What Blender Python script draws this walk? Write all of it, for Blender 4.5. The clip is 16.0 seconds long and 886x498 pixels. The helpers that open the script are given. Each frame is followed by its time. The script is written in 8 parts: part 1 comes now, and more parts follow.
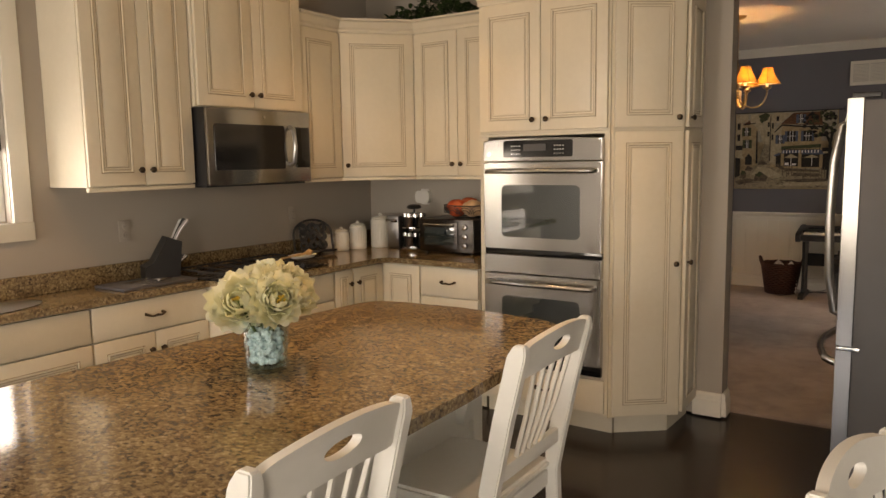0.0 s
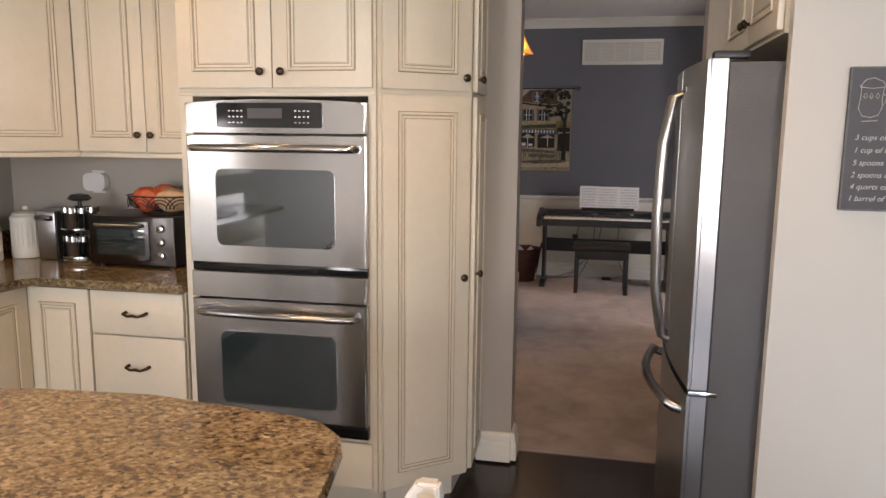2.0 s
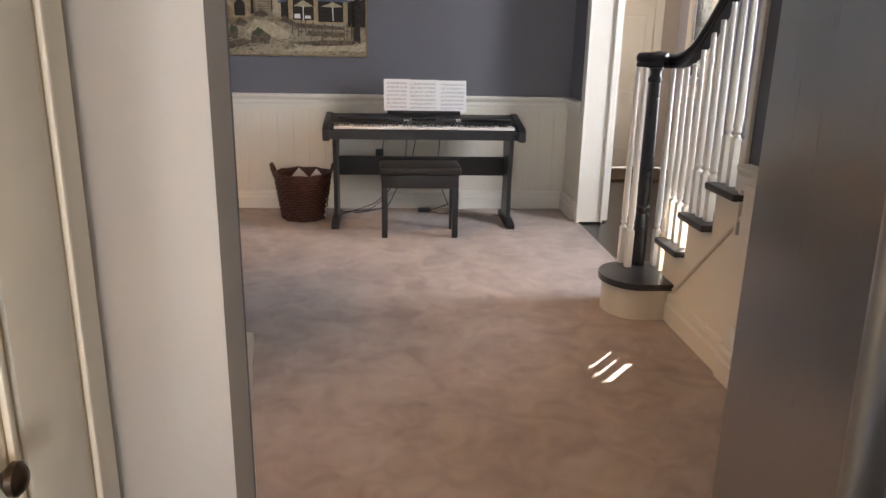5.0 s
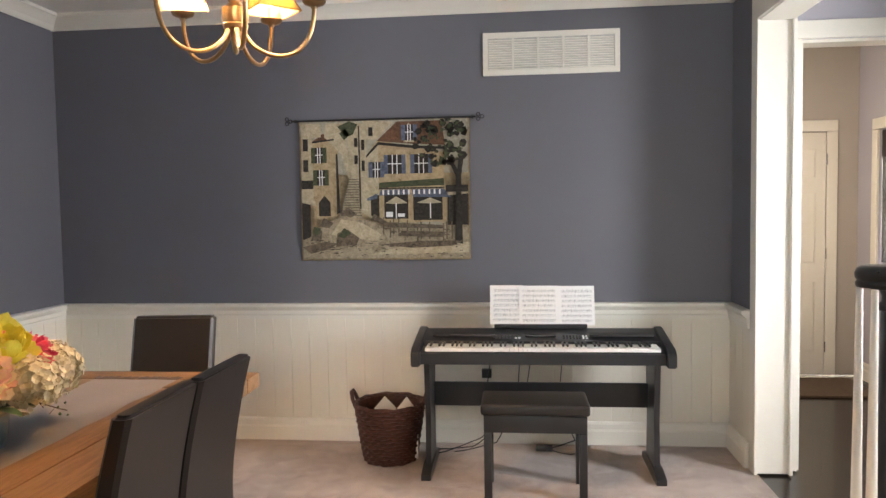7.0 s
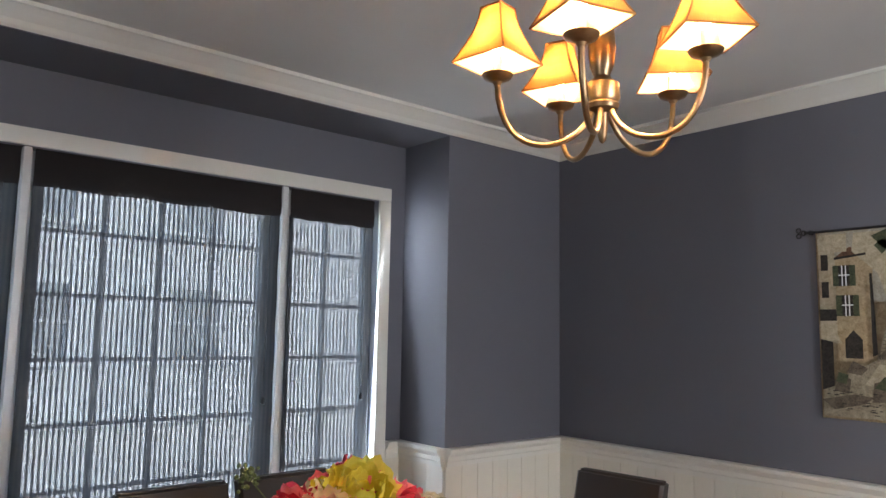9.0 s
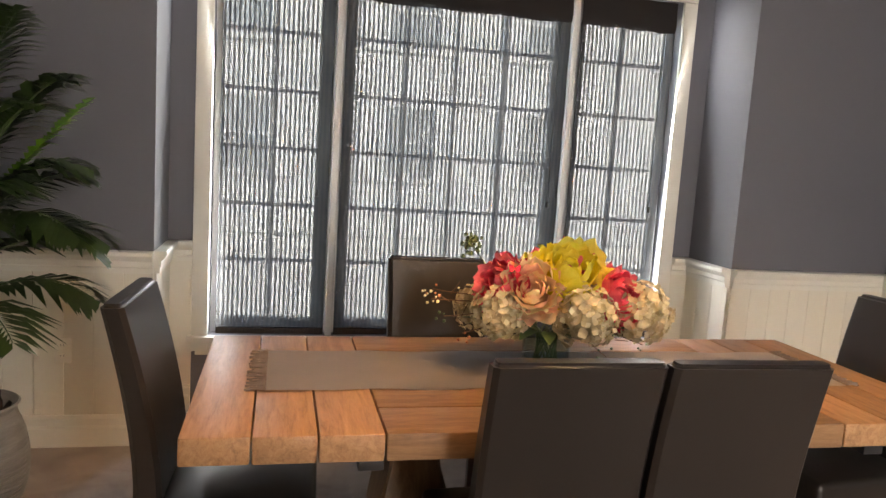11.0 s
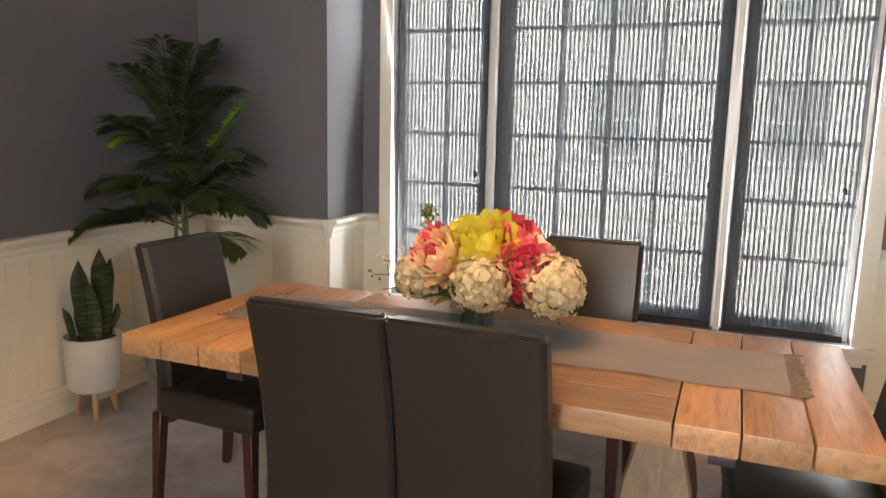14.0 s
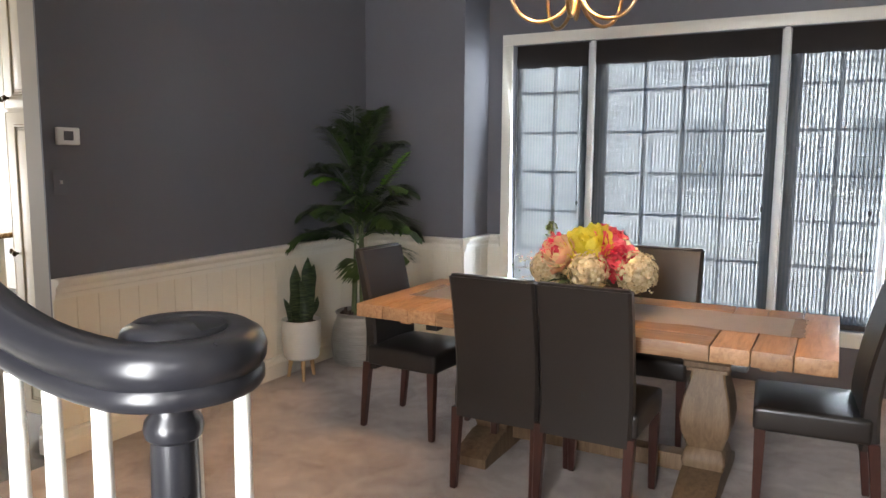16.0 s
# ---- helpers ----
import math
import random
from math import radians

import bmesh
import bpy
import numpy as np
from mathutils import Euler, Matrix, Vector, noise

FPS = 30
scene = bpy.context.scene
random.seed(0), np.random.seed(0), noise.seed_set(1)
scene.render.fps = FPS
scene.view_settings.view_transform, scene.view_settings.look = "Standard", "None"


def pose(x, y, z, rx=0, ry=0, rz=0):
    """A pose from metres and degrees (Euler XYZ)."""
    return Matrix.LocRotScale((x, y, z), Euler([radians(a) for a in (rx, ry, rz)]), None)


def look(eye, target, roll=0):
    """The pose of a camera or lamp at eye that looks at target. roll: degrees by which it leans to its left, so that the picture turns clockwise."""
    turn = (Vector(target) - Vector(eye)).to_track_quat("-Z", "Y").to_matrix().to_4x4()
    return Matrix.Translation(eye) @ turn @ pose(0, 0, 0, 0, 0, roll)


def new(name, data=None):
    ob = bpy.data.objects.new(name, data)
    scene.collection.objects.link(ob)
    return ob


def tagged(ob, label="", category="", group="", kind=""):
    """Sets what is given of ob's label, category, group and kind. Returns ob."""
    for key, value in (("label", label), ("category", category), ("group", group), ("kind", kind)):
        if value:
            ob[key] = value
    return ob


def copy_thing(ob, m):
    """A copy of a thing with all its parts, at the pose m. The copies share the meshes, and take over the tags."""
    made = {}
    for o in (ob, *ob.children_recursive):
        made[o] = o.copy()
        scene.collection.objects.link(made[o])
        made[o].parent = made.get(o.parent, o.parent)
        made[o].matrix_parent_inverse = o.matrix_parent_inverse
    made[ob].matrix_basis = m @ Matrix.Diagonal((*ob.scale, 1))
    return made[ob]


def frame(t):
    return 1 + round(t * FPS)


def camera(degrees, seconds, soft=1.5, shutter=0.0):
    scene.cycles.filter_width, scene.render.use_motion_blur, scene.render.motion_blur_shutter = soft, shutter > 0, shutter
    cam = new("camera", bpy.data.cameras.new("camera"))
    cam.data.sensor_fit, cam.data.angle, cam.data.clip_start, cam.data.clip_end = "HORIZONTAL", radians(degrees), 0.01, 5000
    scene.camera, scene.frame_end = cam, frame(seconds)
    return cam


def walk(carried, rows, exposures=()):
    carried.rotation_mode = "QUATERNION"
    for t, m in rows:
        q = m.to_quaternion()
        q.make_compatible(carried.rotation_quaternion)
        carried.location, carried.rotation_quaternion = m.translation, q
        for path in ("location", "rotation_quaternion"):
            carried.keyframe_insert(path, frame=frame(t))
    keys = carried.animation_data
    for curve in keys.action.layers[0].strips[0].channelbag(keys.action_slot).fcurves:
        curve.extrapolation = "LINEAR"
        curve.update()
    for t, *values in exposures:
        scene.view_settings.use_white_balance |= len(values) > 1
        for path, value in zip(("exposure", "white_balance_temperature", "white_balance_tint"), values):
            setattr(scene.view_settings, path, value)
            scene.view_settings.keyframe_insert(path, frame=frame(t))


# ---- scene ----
cam = camera(62.4, 16.0)
PATH = [
    (0, (0.168, 0.393, 1.553), (-0.939, 2.042, 1.313), -0.9),
    (0.5, (-0.039, 0.591, 1.551), (-0.859, 2.392, 1.267), -0.6),
    (1, (-0.214, 0.841, 1.543), (-0.854, 2.71, 1.235), -0.0),
    (1.5, (-0.359, 1.156, 1.551), (-0.883, 3.062, 1.245), 0.4),
    (2, (-0.478, 1.511, 1.546), (-0.876, 3.447, 1.237), 0.6),
    (2.5, (-0.518, 1.911, 1.525), (-0.784, 3.864, 1.186), 0.8),
    (3, (-0.561, 2.335, 1.504), (-0.687, 4.29, 1.102), 1.4),
    (3.2, (-0.584, 2.496, 1.51), (-0.662, 4.448, 1.078), 1.6),
    (5.3, (-0.611, 4.143, 1.336), (-0.442, 6.054, 0.77), 0.9),
    (5.5, (-0.605, 4.281, 1.355), (-0.431, 6.205, 0.839), 0.7),
    (6, (-0.583, 4.592, 1.416), (-0.438, 6.549, 1.026), 0.0),
    (6.5, (-0.508, 4.849, 1.45), (-0.495, 6.833, 1.198), -0.6),
    (7, (-0.461, 5.102, 1.486), (-0.663, 7.088, 1.375), -0.9),
    (7.5, (-0.436, 5.334, 1.527), (-0.939, 7.269, 1.555), -0.9),
    (8, (-0.36, 5.565, 1.556), (-1.222, 7.363, 1.713), -0.5),
    (8.5, (-0.332, 5.812, 1.538), (-1.548, 7.384, 1.761), 0.2),
    (9, (-0.295, 6.005, 1.535), (-1.816, 7.284, 1.761), 1.0),
    (9.5, (-0.18, 6.171, 1.507), (-1.938, 7.113, 1.66), 1.7),
    (10, (-0.047, 6.285, 1.48), (-1.907, 7.019, 1.506), 2.1),
    (10.2, (-0.004, 6.287, 1.462), (-1.887, 6.959, 1.426), 2.4),
    (12.3, (-0.146, 6.894, 1.337), (-2.1, 6.911, 0.91), 4.1),
    (12.5, (-0.134, 7.034, 1.341), (-2.086, 6.961, 0.915), 3.9),
    (13, (-0.177, 7.344, 1.35), (-2.103, 6.999, 0.937), 3.4),
    (13.5, (-0.148, 7.639, 1.387), (-2.031, 7.076, 1.015), 2.5),
    (14, (0.076, 7.927, 1.43), (-1.758, 7.202, 1.096), 1.3),
    (14.5, (0.427, 8.075, 1.45), (-1.385, 7.27, 1.189), 0.6),
    (15, (0.763, 8.147, 1.468), (-1.039, 7.312, 1.231), 0.3),
    (15.5, (1.058, 8.225, 1.462), (-0.729, 7.359, 1.229), 0.3),
    (16, (1.323, 8.25, 1.477), (-0.423, 7.306, 1.231), 0.4),
]
EXPOSURE = [
    (0.0, 1.95, 9300, 22), (0.5, 2.12, 8200, 22), (1.0, 2.28, 7400, 23), (1.5, 2.38, 7200, 23), (2.5, 2.55, 7100, 23), (3.2, 2.78, 7200, 22), (5.3, 3.42, 6700, 17),
    (6.5, 3.74, 6800, 14), (7.5, 3.78, 7200, 17), (8.0, 3.64, 7400, 18), (8.5, 3.46, 7000, 17), (9.5, 3.12, 6500, 15), (10.0, 3.28, 8100, 19), (10.3, 3.4, 8200, 18), (12.5, 3.84, 8400, 18), (14.0, 3.82, 8200, 17), (15.0, 3.84, 8000, 16), (16.0, 3.78, 7000, 14),
]
walk(cam, [(t, look(eye, target, roll)) for t, eye, target, roll in PATH], EXPOSURE)

CAN_W = 7.8

# ---- world, sun, lamps ----
world = bpy.data.worlds.new("world")
scene.world = world
world.use_nodes = True
wn = world.node_tree
sky = wn.nodes.new("ShaderNodeTexSky")
sky.sky_type = 'NISHITA'
sky.sun_disc = False
SUN_EL, SUN_DIR = radians(35), Vector((0.66, 0.75, 0)).normalized()
sky.sun_elevation = SUN_EL
sky.sun_rotation = math.atan2(SUN_DIR.x, SUN_DIR.y)
wn.links.new(sky.outputs[0], wn.nodes["Background"].inputs[0])
wn.nodes["Background"].inputs[1].default_value = 0.15

sun_data = bpy.data.lights.new("sun", 'SUN')
sun_data.energy, sun_data.angle, sun_data.color = 4.0, radians(0.5), (1.0, 0.94, 0.85)
sun = new("sun", sun_data)
sun_from = Vector((SUN_DIR.x * math.cos(SUN_EL), SUN_DIR.y * math.cos(SUN_EL), math.sin(SUN_EL)))
sun.matrix_world = look(sun_from * 30, (0, 0, 0))


def area(name, m, w, h, watts, color, spread=180):
    d = bpy.data.lights.new(name, 'AREA')
    d.shape, d.size, d.size_y, d.energy, d.color = 'RECTANGLE', w, h, watts, color
    d.spread = radians(spread)
    ob = new(name, d)
    ob.matrix_world = m
    return ob


def bulb(name, x, y, z, watts, color, r=0.02):
    d = bpy.data.lights.new(name, 'POINT')
    d.energy, d.color, d.shadow_soft_size = watts, color, r
    ob = new(name, d)
    ob.location = (x, y, z)
    return ob


SKYC = (0.86, 0.93, 1.0)
WARM = (1.0, 0.62, 0.30)
# daylight lamps behind and beside the walker; not all have an opening
# x 1.2 stands before solid wall, a guessed window for the fridge's bright edge
for wx in (-2.35, 1.2):
    area("window_light_kitchen_south", look((wx, -3.1, 1.2), (wx, 2, 1.0)), 1.0, 2.0, 25, SKYC)
area("window_light_sink", look((-3.60, 1.485, 1.82), (0, 1.485, 1.82)), 1.26, 1.05, 9, SKYC)
# added lamp before the closed entrance wall, standing for unseen front-door daylight
area("added_light_foyer", look((2.36, 7.75, 1.5), (0, 7.6, 1.3)), 0.8, 1.7, 9.2, SKYC, 140)
# daylight slipping past the edges of the dining shades
for gy, side in ((6.038, -1), (8.502, 1)):
    area("window_light_dining_gap", look((-3.902, gy, 1.37), (-3.30, gy + side * 0.30, 1.33)), 0.026, 1.86, 0.7, (0.72, 0.86, 1.0))
area("window_light_hall", look((2.62, 10.95, 1.5), (0.8, 10.95, 1.4)), 0.6, 1.2, 2.6, (1.0, 0.9, 0.76))
# added fill lamp on the unseen hall side; the wall there has no opening
area("fill_light_back_hall", look((1.03, 10.3, 1.6), (2.4, 10.5, 1.4)), 0.9, 1.3, 2.2, (1.0, 0.86, 0.68))

# ---- materials ----


def nodes_of(name):
    m = bpy.data.materials.new(name)
    m.use_nodes = True
    t = m.node_tree
    return m, t, t.nodes["Principled BSDF"]


def add(t, kind, **vals):
    n = t.nodes.new(kind)
    for k, v in vals.items():
        n.inputs[k].default_value = v
    return n


def coords(t, scale=(1, 1, 1), rot=(0, 0, 0)):
    tc = t.nodes.new("ShaderNodeTexCoord")
    mp = t.nodes.new("ShaderNodeMapping")
    mp.inputs["Scale"].default_value = scale
    mp.inputs["Rotation"].default_value = rot
    t.links.new(tc.outputs["Object"], mp.inputs["Vector"])
    return mp.outputs["Vector"]


def ramp(t, fac, stops):
    r = t.nodes.new("ShaderNodeValToRGB")
    e = r.color_ramp.elements
    e[0].position, e[0].color = stops[0][0], (*stops[0][1], 1)
    e[1].position, e[1].color = stops[-1][0], (*stops[-1][1], 1)
    for p, c in stops[1:-1]:
        x = e.new(p)
        x.color = (*c, 1)
    t.links.new(fac, r.inputs["Fac"])
    return r.outputs["Color"]


def mixed(t, fac, a, b, blend='MIX'):
    n = t.nodes.new("ShaderNodeMix")
    n.data_type, n.blend_type = 'RGBA', blend
    for sock, v in ((n.inputs[0], fac), (n.inputs[6], a), (n.inputs[7], b)):
        if isinstance(v, (int, float)):
            sock.default_value = v
        elif isinstance(v, tuple):
            sock.default_value = (*v, 1)
        else:
            t.links.new(v, sock)
    return n.outputs[2]


def noise_tex(t, vec, scale, detail=4, rough=0.55, dist=0.0):
    n = add(t, "ShaderNodeTexNoise", Scale=scale, Detail=detail, Roughness=rough, Distortion=dist)
    t.links.new(vec, n.inputs["Vector"])
    return n.outputs["Fac"]


def bump(t, bsdf, height, strength=0.2, distance=0.01):
    b = add(t, "ShaderNodeBump", Strength=strength, Distance=distance)
    t.links.new(height, b.inputs["Height"])
    t.links.new(b.outputs["Normal"], bsdf.inputs["Normal"])


def surf(name, dark, light, scale=3.0, fine=60.0, rough=0.5, relief=0.1, metal=0.0, stretch=(1, 1, 1), spread=0.06, per_piece=0.0, coat=0.0, sheen=0.0):
    """Two scales of variation between two tones, with fine relief."""
    m, t, b = nodes_of(name)
    v = coords(t, stretch)
    big, small = noise_tex(t, v, scale), noise_tex(t, v, fine, 6, 0.65)
    c = ramp(t, mixed(t, 0.35, big, small), [(0.3, dark), (0.7, light)])
    if per_piece:
        oi = t.nodes.new("ShaderNodeObjectInfo")
        hs = t.nodes.new("ShaderNodeMapRange")
        hs.inputs["To Min"].default_value, hs.inputs["To Max"].default_value = 1 - per_piece, 1 + per_piece
        t.links.new(oi.outputs["Random"], hs.inputs["Value"])
        c = mixed(t, 1.0, c, hs.outputs["Result"], 'MULTIPLY')
    t.links.new(c, b.inputs["Base Color"])
    rr = t.nodes.new("ShaderNodeMapRange")
    rr.inputs["To Min"].default_value, rr.inputs["To Max"].default_value = max(rough - spread, 0.02), rough + spread
    t.links.new(big, rr.inputs["Value"])
    t.links.new(rr.outputs["Result"], b.inputs["Roughness"])
    b.inputs["Metallic"].default_value = metal
    b.inputs["Coat Weight"].default_value = coat
    b.inputs["Sheen Weight"].default_value = sheen
    if relief:
        bump(t, b, small, relief, 0.004)
    return m


CABINET = surf("cabinet_paint", (0.66, 0.60, 0.48), (0.74, 0.68, 0.56), 2, 30, 0.38, 0.03)
GLAZE = surf("cabinet_glaze", (0.30, 0.22, 0.13), (0.40, 0.31, 0.20), 8, 60, 0.5, 0.02)
TRIM = surf("trim_paint", (0.74, 0.71, 0.63), (0.80, 0.77, 0.69), 2, 40, 0.35, 0.03)
STOOL = surf("stool_paint", (0.74, 0.73, 0.68), (0.80, 0.79, 0.74), 4, 50, 0.35, 0.04)
SLATE = surf("wall_paint_slate", (0.130, 0.130, 0.148), (0.145, 0.145, 0.164), 1.2, 150, 0.6, 0.05)
GREIGE = surf("wall_paint_greige", (0.40, 0.36, 0.315), (0.435, 0.395, 0.345), 1.2, 150, 0.6, 0.05)
PALE = surf("wall_paint_pale", (0.60, 0.585, 0.54), (0.64, 0.62, 0.575), 1.2, 150, 0.6, 0.04)
LAVENDER = surf("wall_paint_lavender", (0.42, 0.41, 0.46), (0.46, 0.45, 0.50), 1.2, 150, 0.6, 0.04)
CEIL = surf("ceiling_paint", (0.66, 0.64, 0.60), (0.72, 0.70, 0.66), 1.5, 120, 0.8, 0.06)
WAINSCOT = surf("wainscot_paint", (0.73, 0.69, 0.59), (0.78, 0.74, 0.64), 1.5, 50, 0.4, 0.03)
BLACK_PLASTIC = surf("black_plastic", (0.012, 0.012, 0.013), (0.022, 0.022, 0.024), 10, 150, 0.38, 0.05)
BLACK_GLOSS = surf("black_gloss", (0.006, 0.006, 0.007), (0.012, 0.012, 0.013), 10, 90, 0.1, 0.0)
IRON = surf("cast_iron", (0.015, 0.014, 0.014), (0.03, 0.028, 0.027), 14, 160, 0.55, 0.2)
KNOB = surf("bronze_knob", (0.05, 0.035, 0.025), (0.10, 0.07, 0.045), 20, 120, 0.38, 0.1, 0.9)
BRASS = surf("antique_brass", (0.27, 0.18, 0.095), (0.38, 0.265, 0.15), 12, 90, 0.34, 0.05, 1.0)
CHROME = surf("chrome", (0.62, 0.62, 0.62), (0.72, 0.72, 0.72), 10, 60, 0.12, 0.0, 1.0)
LEATHER = surf("dark_leather", (0.015, 0.012, 0.011), (0.021, 0.017, 0.015), 3, 160, 0.36, 0.06, 0.0, spread=0.04)
LEATHER.node_tree.nodes["Principled BSDF"].inputs["Specular IOR Level"].default_value = 0.5
MAHOGANY = surf("chair_leg_wood", (0.030, 0.011, 0.009), (0.065, 0.022, 0.016), 3, 20, 0.3, 0.05, 0, (8, 8, 1))
RAIL = surf("black_stained_rail", (0.008, 0.008, 0.010), (0.018, 0.018, 0.022), 3, 40, 0.29, 0.0, 0, (6, 1, 6), 0.05)
TREAD = surf("dark_tread", (0.020, 0.020, 0.022), (0.040, 0.038, 0.040), 2, 30, 0.3, 0.05, 0, (8, 1, 1))
CERAMIC = surf("white_ceramic", (0.72, 0.70, 0.64), (0.80, 0.78, 0.72), 6, 60, 0.2, 0.0)
PAPER = surf("paper", (0.78, 0.77, 0.76), (0.84, 0.83, 0.82), 5, 80, 0.7, 0.02)
INK = surf("ink", (0.10, 0.10, 0.11), (0.20, 0.20, 0.21), 40, 200, 0.8, 0)
NOTE_INK = surf("grey_print", (0.36, 0.36, 0.37), (0.48, 0.48, 0.49), 40, 200, 0.8, 0)
FRINGE = surf("fringe_yarn", (0.12, 0.09, 0.075), (0.20, 0.16, 0.14), 30, 200, 0.9, 0.3)
CHALK = surf("chalk", (0.42, 0.42, 0.42), (0.60, 0.60, 0.60), 60, 300, 0.9, 0)
BOARD = surf("chalkboard", (0.070, 0.070, 0.078), (0.095, 0.095, 0.105), 6, 60, 0.6, 0.05)
WHITE_PLASTIC = surf("white_plastic", (0.74, 0.73, 0.70), (0.79, 0.78, 0.75), 4, 60, 0.35, 0)
RED_BAG = surf("red_wrapper", (0.45, 0.03, 0.015), (0.72, 0.22, 0.10), 14, 50, 0.25, 0.3)
BREAD = surf("bread_bag", (0.42, 0.22, 0.09), (0.70, 0.52, 0.36), 10, 60, 0.3, 0.3)
SOIL = surf("bark_and_soil", (0.018, 0.012, 0.010), (0.06, 0.035, 0.024), 25, 90, 0.8, 0.8)
POT_RIB = surf("glazed_ribbed_pot", (0.19, 0.18, 0.165), (0.34, 0.325, 0.30), 6, 50, 0.4, 0.2, 0, (1, 1, 6))
POT_WHITE = surf("matt_white_pot", (0.50, 0.49, 0.46), (0.57, 0.555, 0.52), 5, 90, 0.6, 0.05)
BEECH = surf("pale_wood_legs", (0.42, 0.25, 0.11), (0.55, 0.35, 0.17), 5, 30, 0.45, 0.05, 0, (6, 6, 1))
LEAF = surf("palm_leaf", (0.026, 0.050, 0.013), (0.060, 0.110, 0.026), 10, 60, 0.42, 0.1, per_piece=0.25)
LEAF_NEW = surf("young_leaf", (0.13, 0.32, 0.02), (0.22, 0.45, 0.05), 10, 60, 0.45, 0.1)
STEM = surf("green_stem", (0.05, 0.08, 0.025), (0.12, 0.15, 0.05), 12, 60, 0.5, 0.1, 0, (6, 6, 1))
TWIG = surf("brown_twig", (0.08, 0.04, 0.022), (0.16, 0.09, 0.05), 20, 90, 0.7, 0.2)
RUNNER = surf("grey_linen", (0.36, 0.325, 0.315), (0.44, 0.40, 0.385), 4, 260, 0.85, 0.35, sheen=0.2)
ROLLER = surf("shade_roll", (0.016, 0.012, 0.011), (0.05, 0.04, 0.036), 40, 160, 0.8, 0.3, 0, (1, 6, 0.4))
VINYL = surf("white_vinyl_frame", (0.70, 0.70, 0.69), (0.77, 0.77, 0.76), 4, 60, 0.35, 0)
SIDING = surf("neighbour_siding", (0.38, 0.40, 0.42), (0.48, 0.50, 0.52), 0.4, 9, 0.7, 0.05, 0, (1, 0.3, 3))
SHINGLE = surf("roof_shingle", (0.06, 0.055, 0.05), (0.11, 0.10, 0.095), 1.5, 16, 0.9, 0.3)
LAWN = surf("lawn", (0.035, 0.06, 0.015), (0.07, 0.11, 0.03), 0.6, 9, 0.9, 0.4)
FAR_PANE = surf("neighbour_pane", (0.16, 0.18, 0.20), (0.26, 0.28, 0.30), 0.6, 6, 0.2, 0.0)
SATIN = surf("satin_steel", (0.55, 0.55, 0.54), (0.66, 0.66, 0.65), 6, 60, 0.32, 0.0, 1.0)
MAT_RUG = surf("door_mat", (0.06, 0.038, 0.024), (0.12, 0.08, 0.05), 30, 200, 0.9, 0.6)
PETAL_GOLD = surf("peony_heart", (0.50, 0.30, 0.03), (0.65, 0.45, 0.08), 30, 90, 0.6, 0.2)
LEAF_DARK = surf("bouquet_leaf", (0.03, 0.06, 0.02), (0.07, 0.12, 0.04), 20, 80, 0.5, 0.1)
VINE = surf("ivy_leaf", (0.012, 0.028, 0.008), (0.035, 0.065, 0.018), 20, 80, 0.5, 0.1)


def petal_mat(name, dark, light, soft=0.42):
    """Thin silk: every petal its own tone, some light passing through."""
    m, t, b = nodes_of(name)
    g = t.nodes.new("ShaderNodeNewGeometry")
    n = noise_tex(t, coords(t), 70, 4, 0.6)
    c = ramp(t, mixed(t, 0.45, g.outputs["Random Per Island"], n), [(0.2, dark), (0.75, light)])
    d = t.nodes.new("ShaderNodeBsdfDiffuse")
    tl = t.nodes.new("ShaderNodeBsdfTranslucent")
    mx = t.nodes.new("ShaderNodeMixShader")
    mx.inputs[0].default_value = soft
    t.links.new(c, d.inputs[0])
    t.links.new(c, tl.inputs[0])
    t.links.new(d.outputs[0], mx.inputs[1])
    t.links.new(tl.outputs[0], mx.inputs[2])
    t.links.new(mx.outputs[0], t.nodes["Material Output"].inputs["Surface"])
    return m


PETAL_WHITE = petal_mat("white_petal", (0.50, 0.43, 0.27), (0.74, 0.67, 0.49))
PETAL_CREAM = petal_mat("cream_petal", (0.80, 0.78, 0.54), (0.90, 0.90, 0.76), 0.5)
PETAL_BLUSH = petal_mat("blush_petal", (0.78, 0.46, 0.36), (0.80, 0.76, 0.46))
PETAL_YELLOW = petal_mat("yellow_petal", (0.62, 0.55, 0.05), (0.84, 0.78, 0.18))
PETAL_PINK = petal_mat("pink_petal", (0.62, 0.05, 0.11), (0.90, 0.26, 0.31))
PETAL_CORAL = petal_mat("coral_blossom", (0.60, 0.20, 0.10), (0.80, 0.42, 0.26))


def steel_mat(name, dark, light, rough, direction, turn=0.25):
    m, t, b = nodes_of(name)
    v = coords(t, direction)
    n = noise_tex(t, v, 3.0, 5, 0.6)
    t.links.new(ramp(t, n, [(0.3, dark), (0.7, light)]), b.inputs["Base Color"])
    b.inputs["Metallic"].default_value = 1.0
    r = t.nodes.new("ShaderNodeMapRange")
    r.inputs["To Min"].default_value, r.inputs["To Max"].default_value = rough - 0.015, rough + 0.015
    t.links.new(n, r.inputs["Value"])
    t.links.new(r.outputs["Result"], b.inputs["Roughness"])
    b.inputs["Anisotropic"].default_value = 0.88
    b.inputs["Anisotropic Rotation"].default_value = turn
    tg = t.nodes.new("ShaderNodeTangent")
    tg.direction_type, tg.axis = 'RADIAL', 'Z'
    t.links.new(tg.outputs[0], b.inputs["Tangent"])
    return m


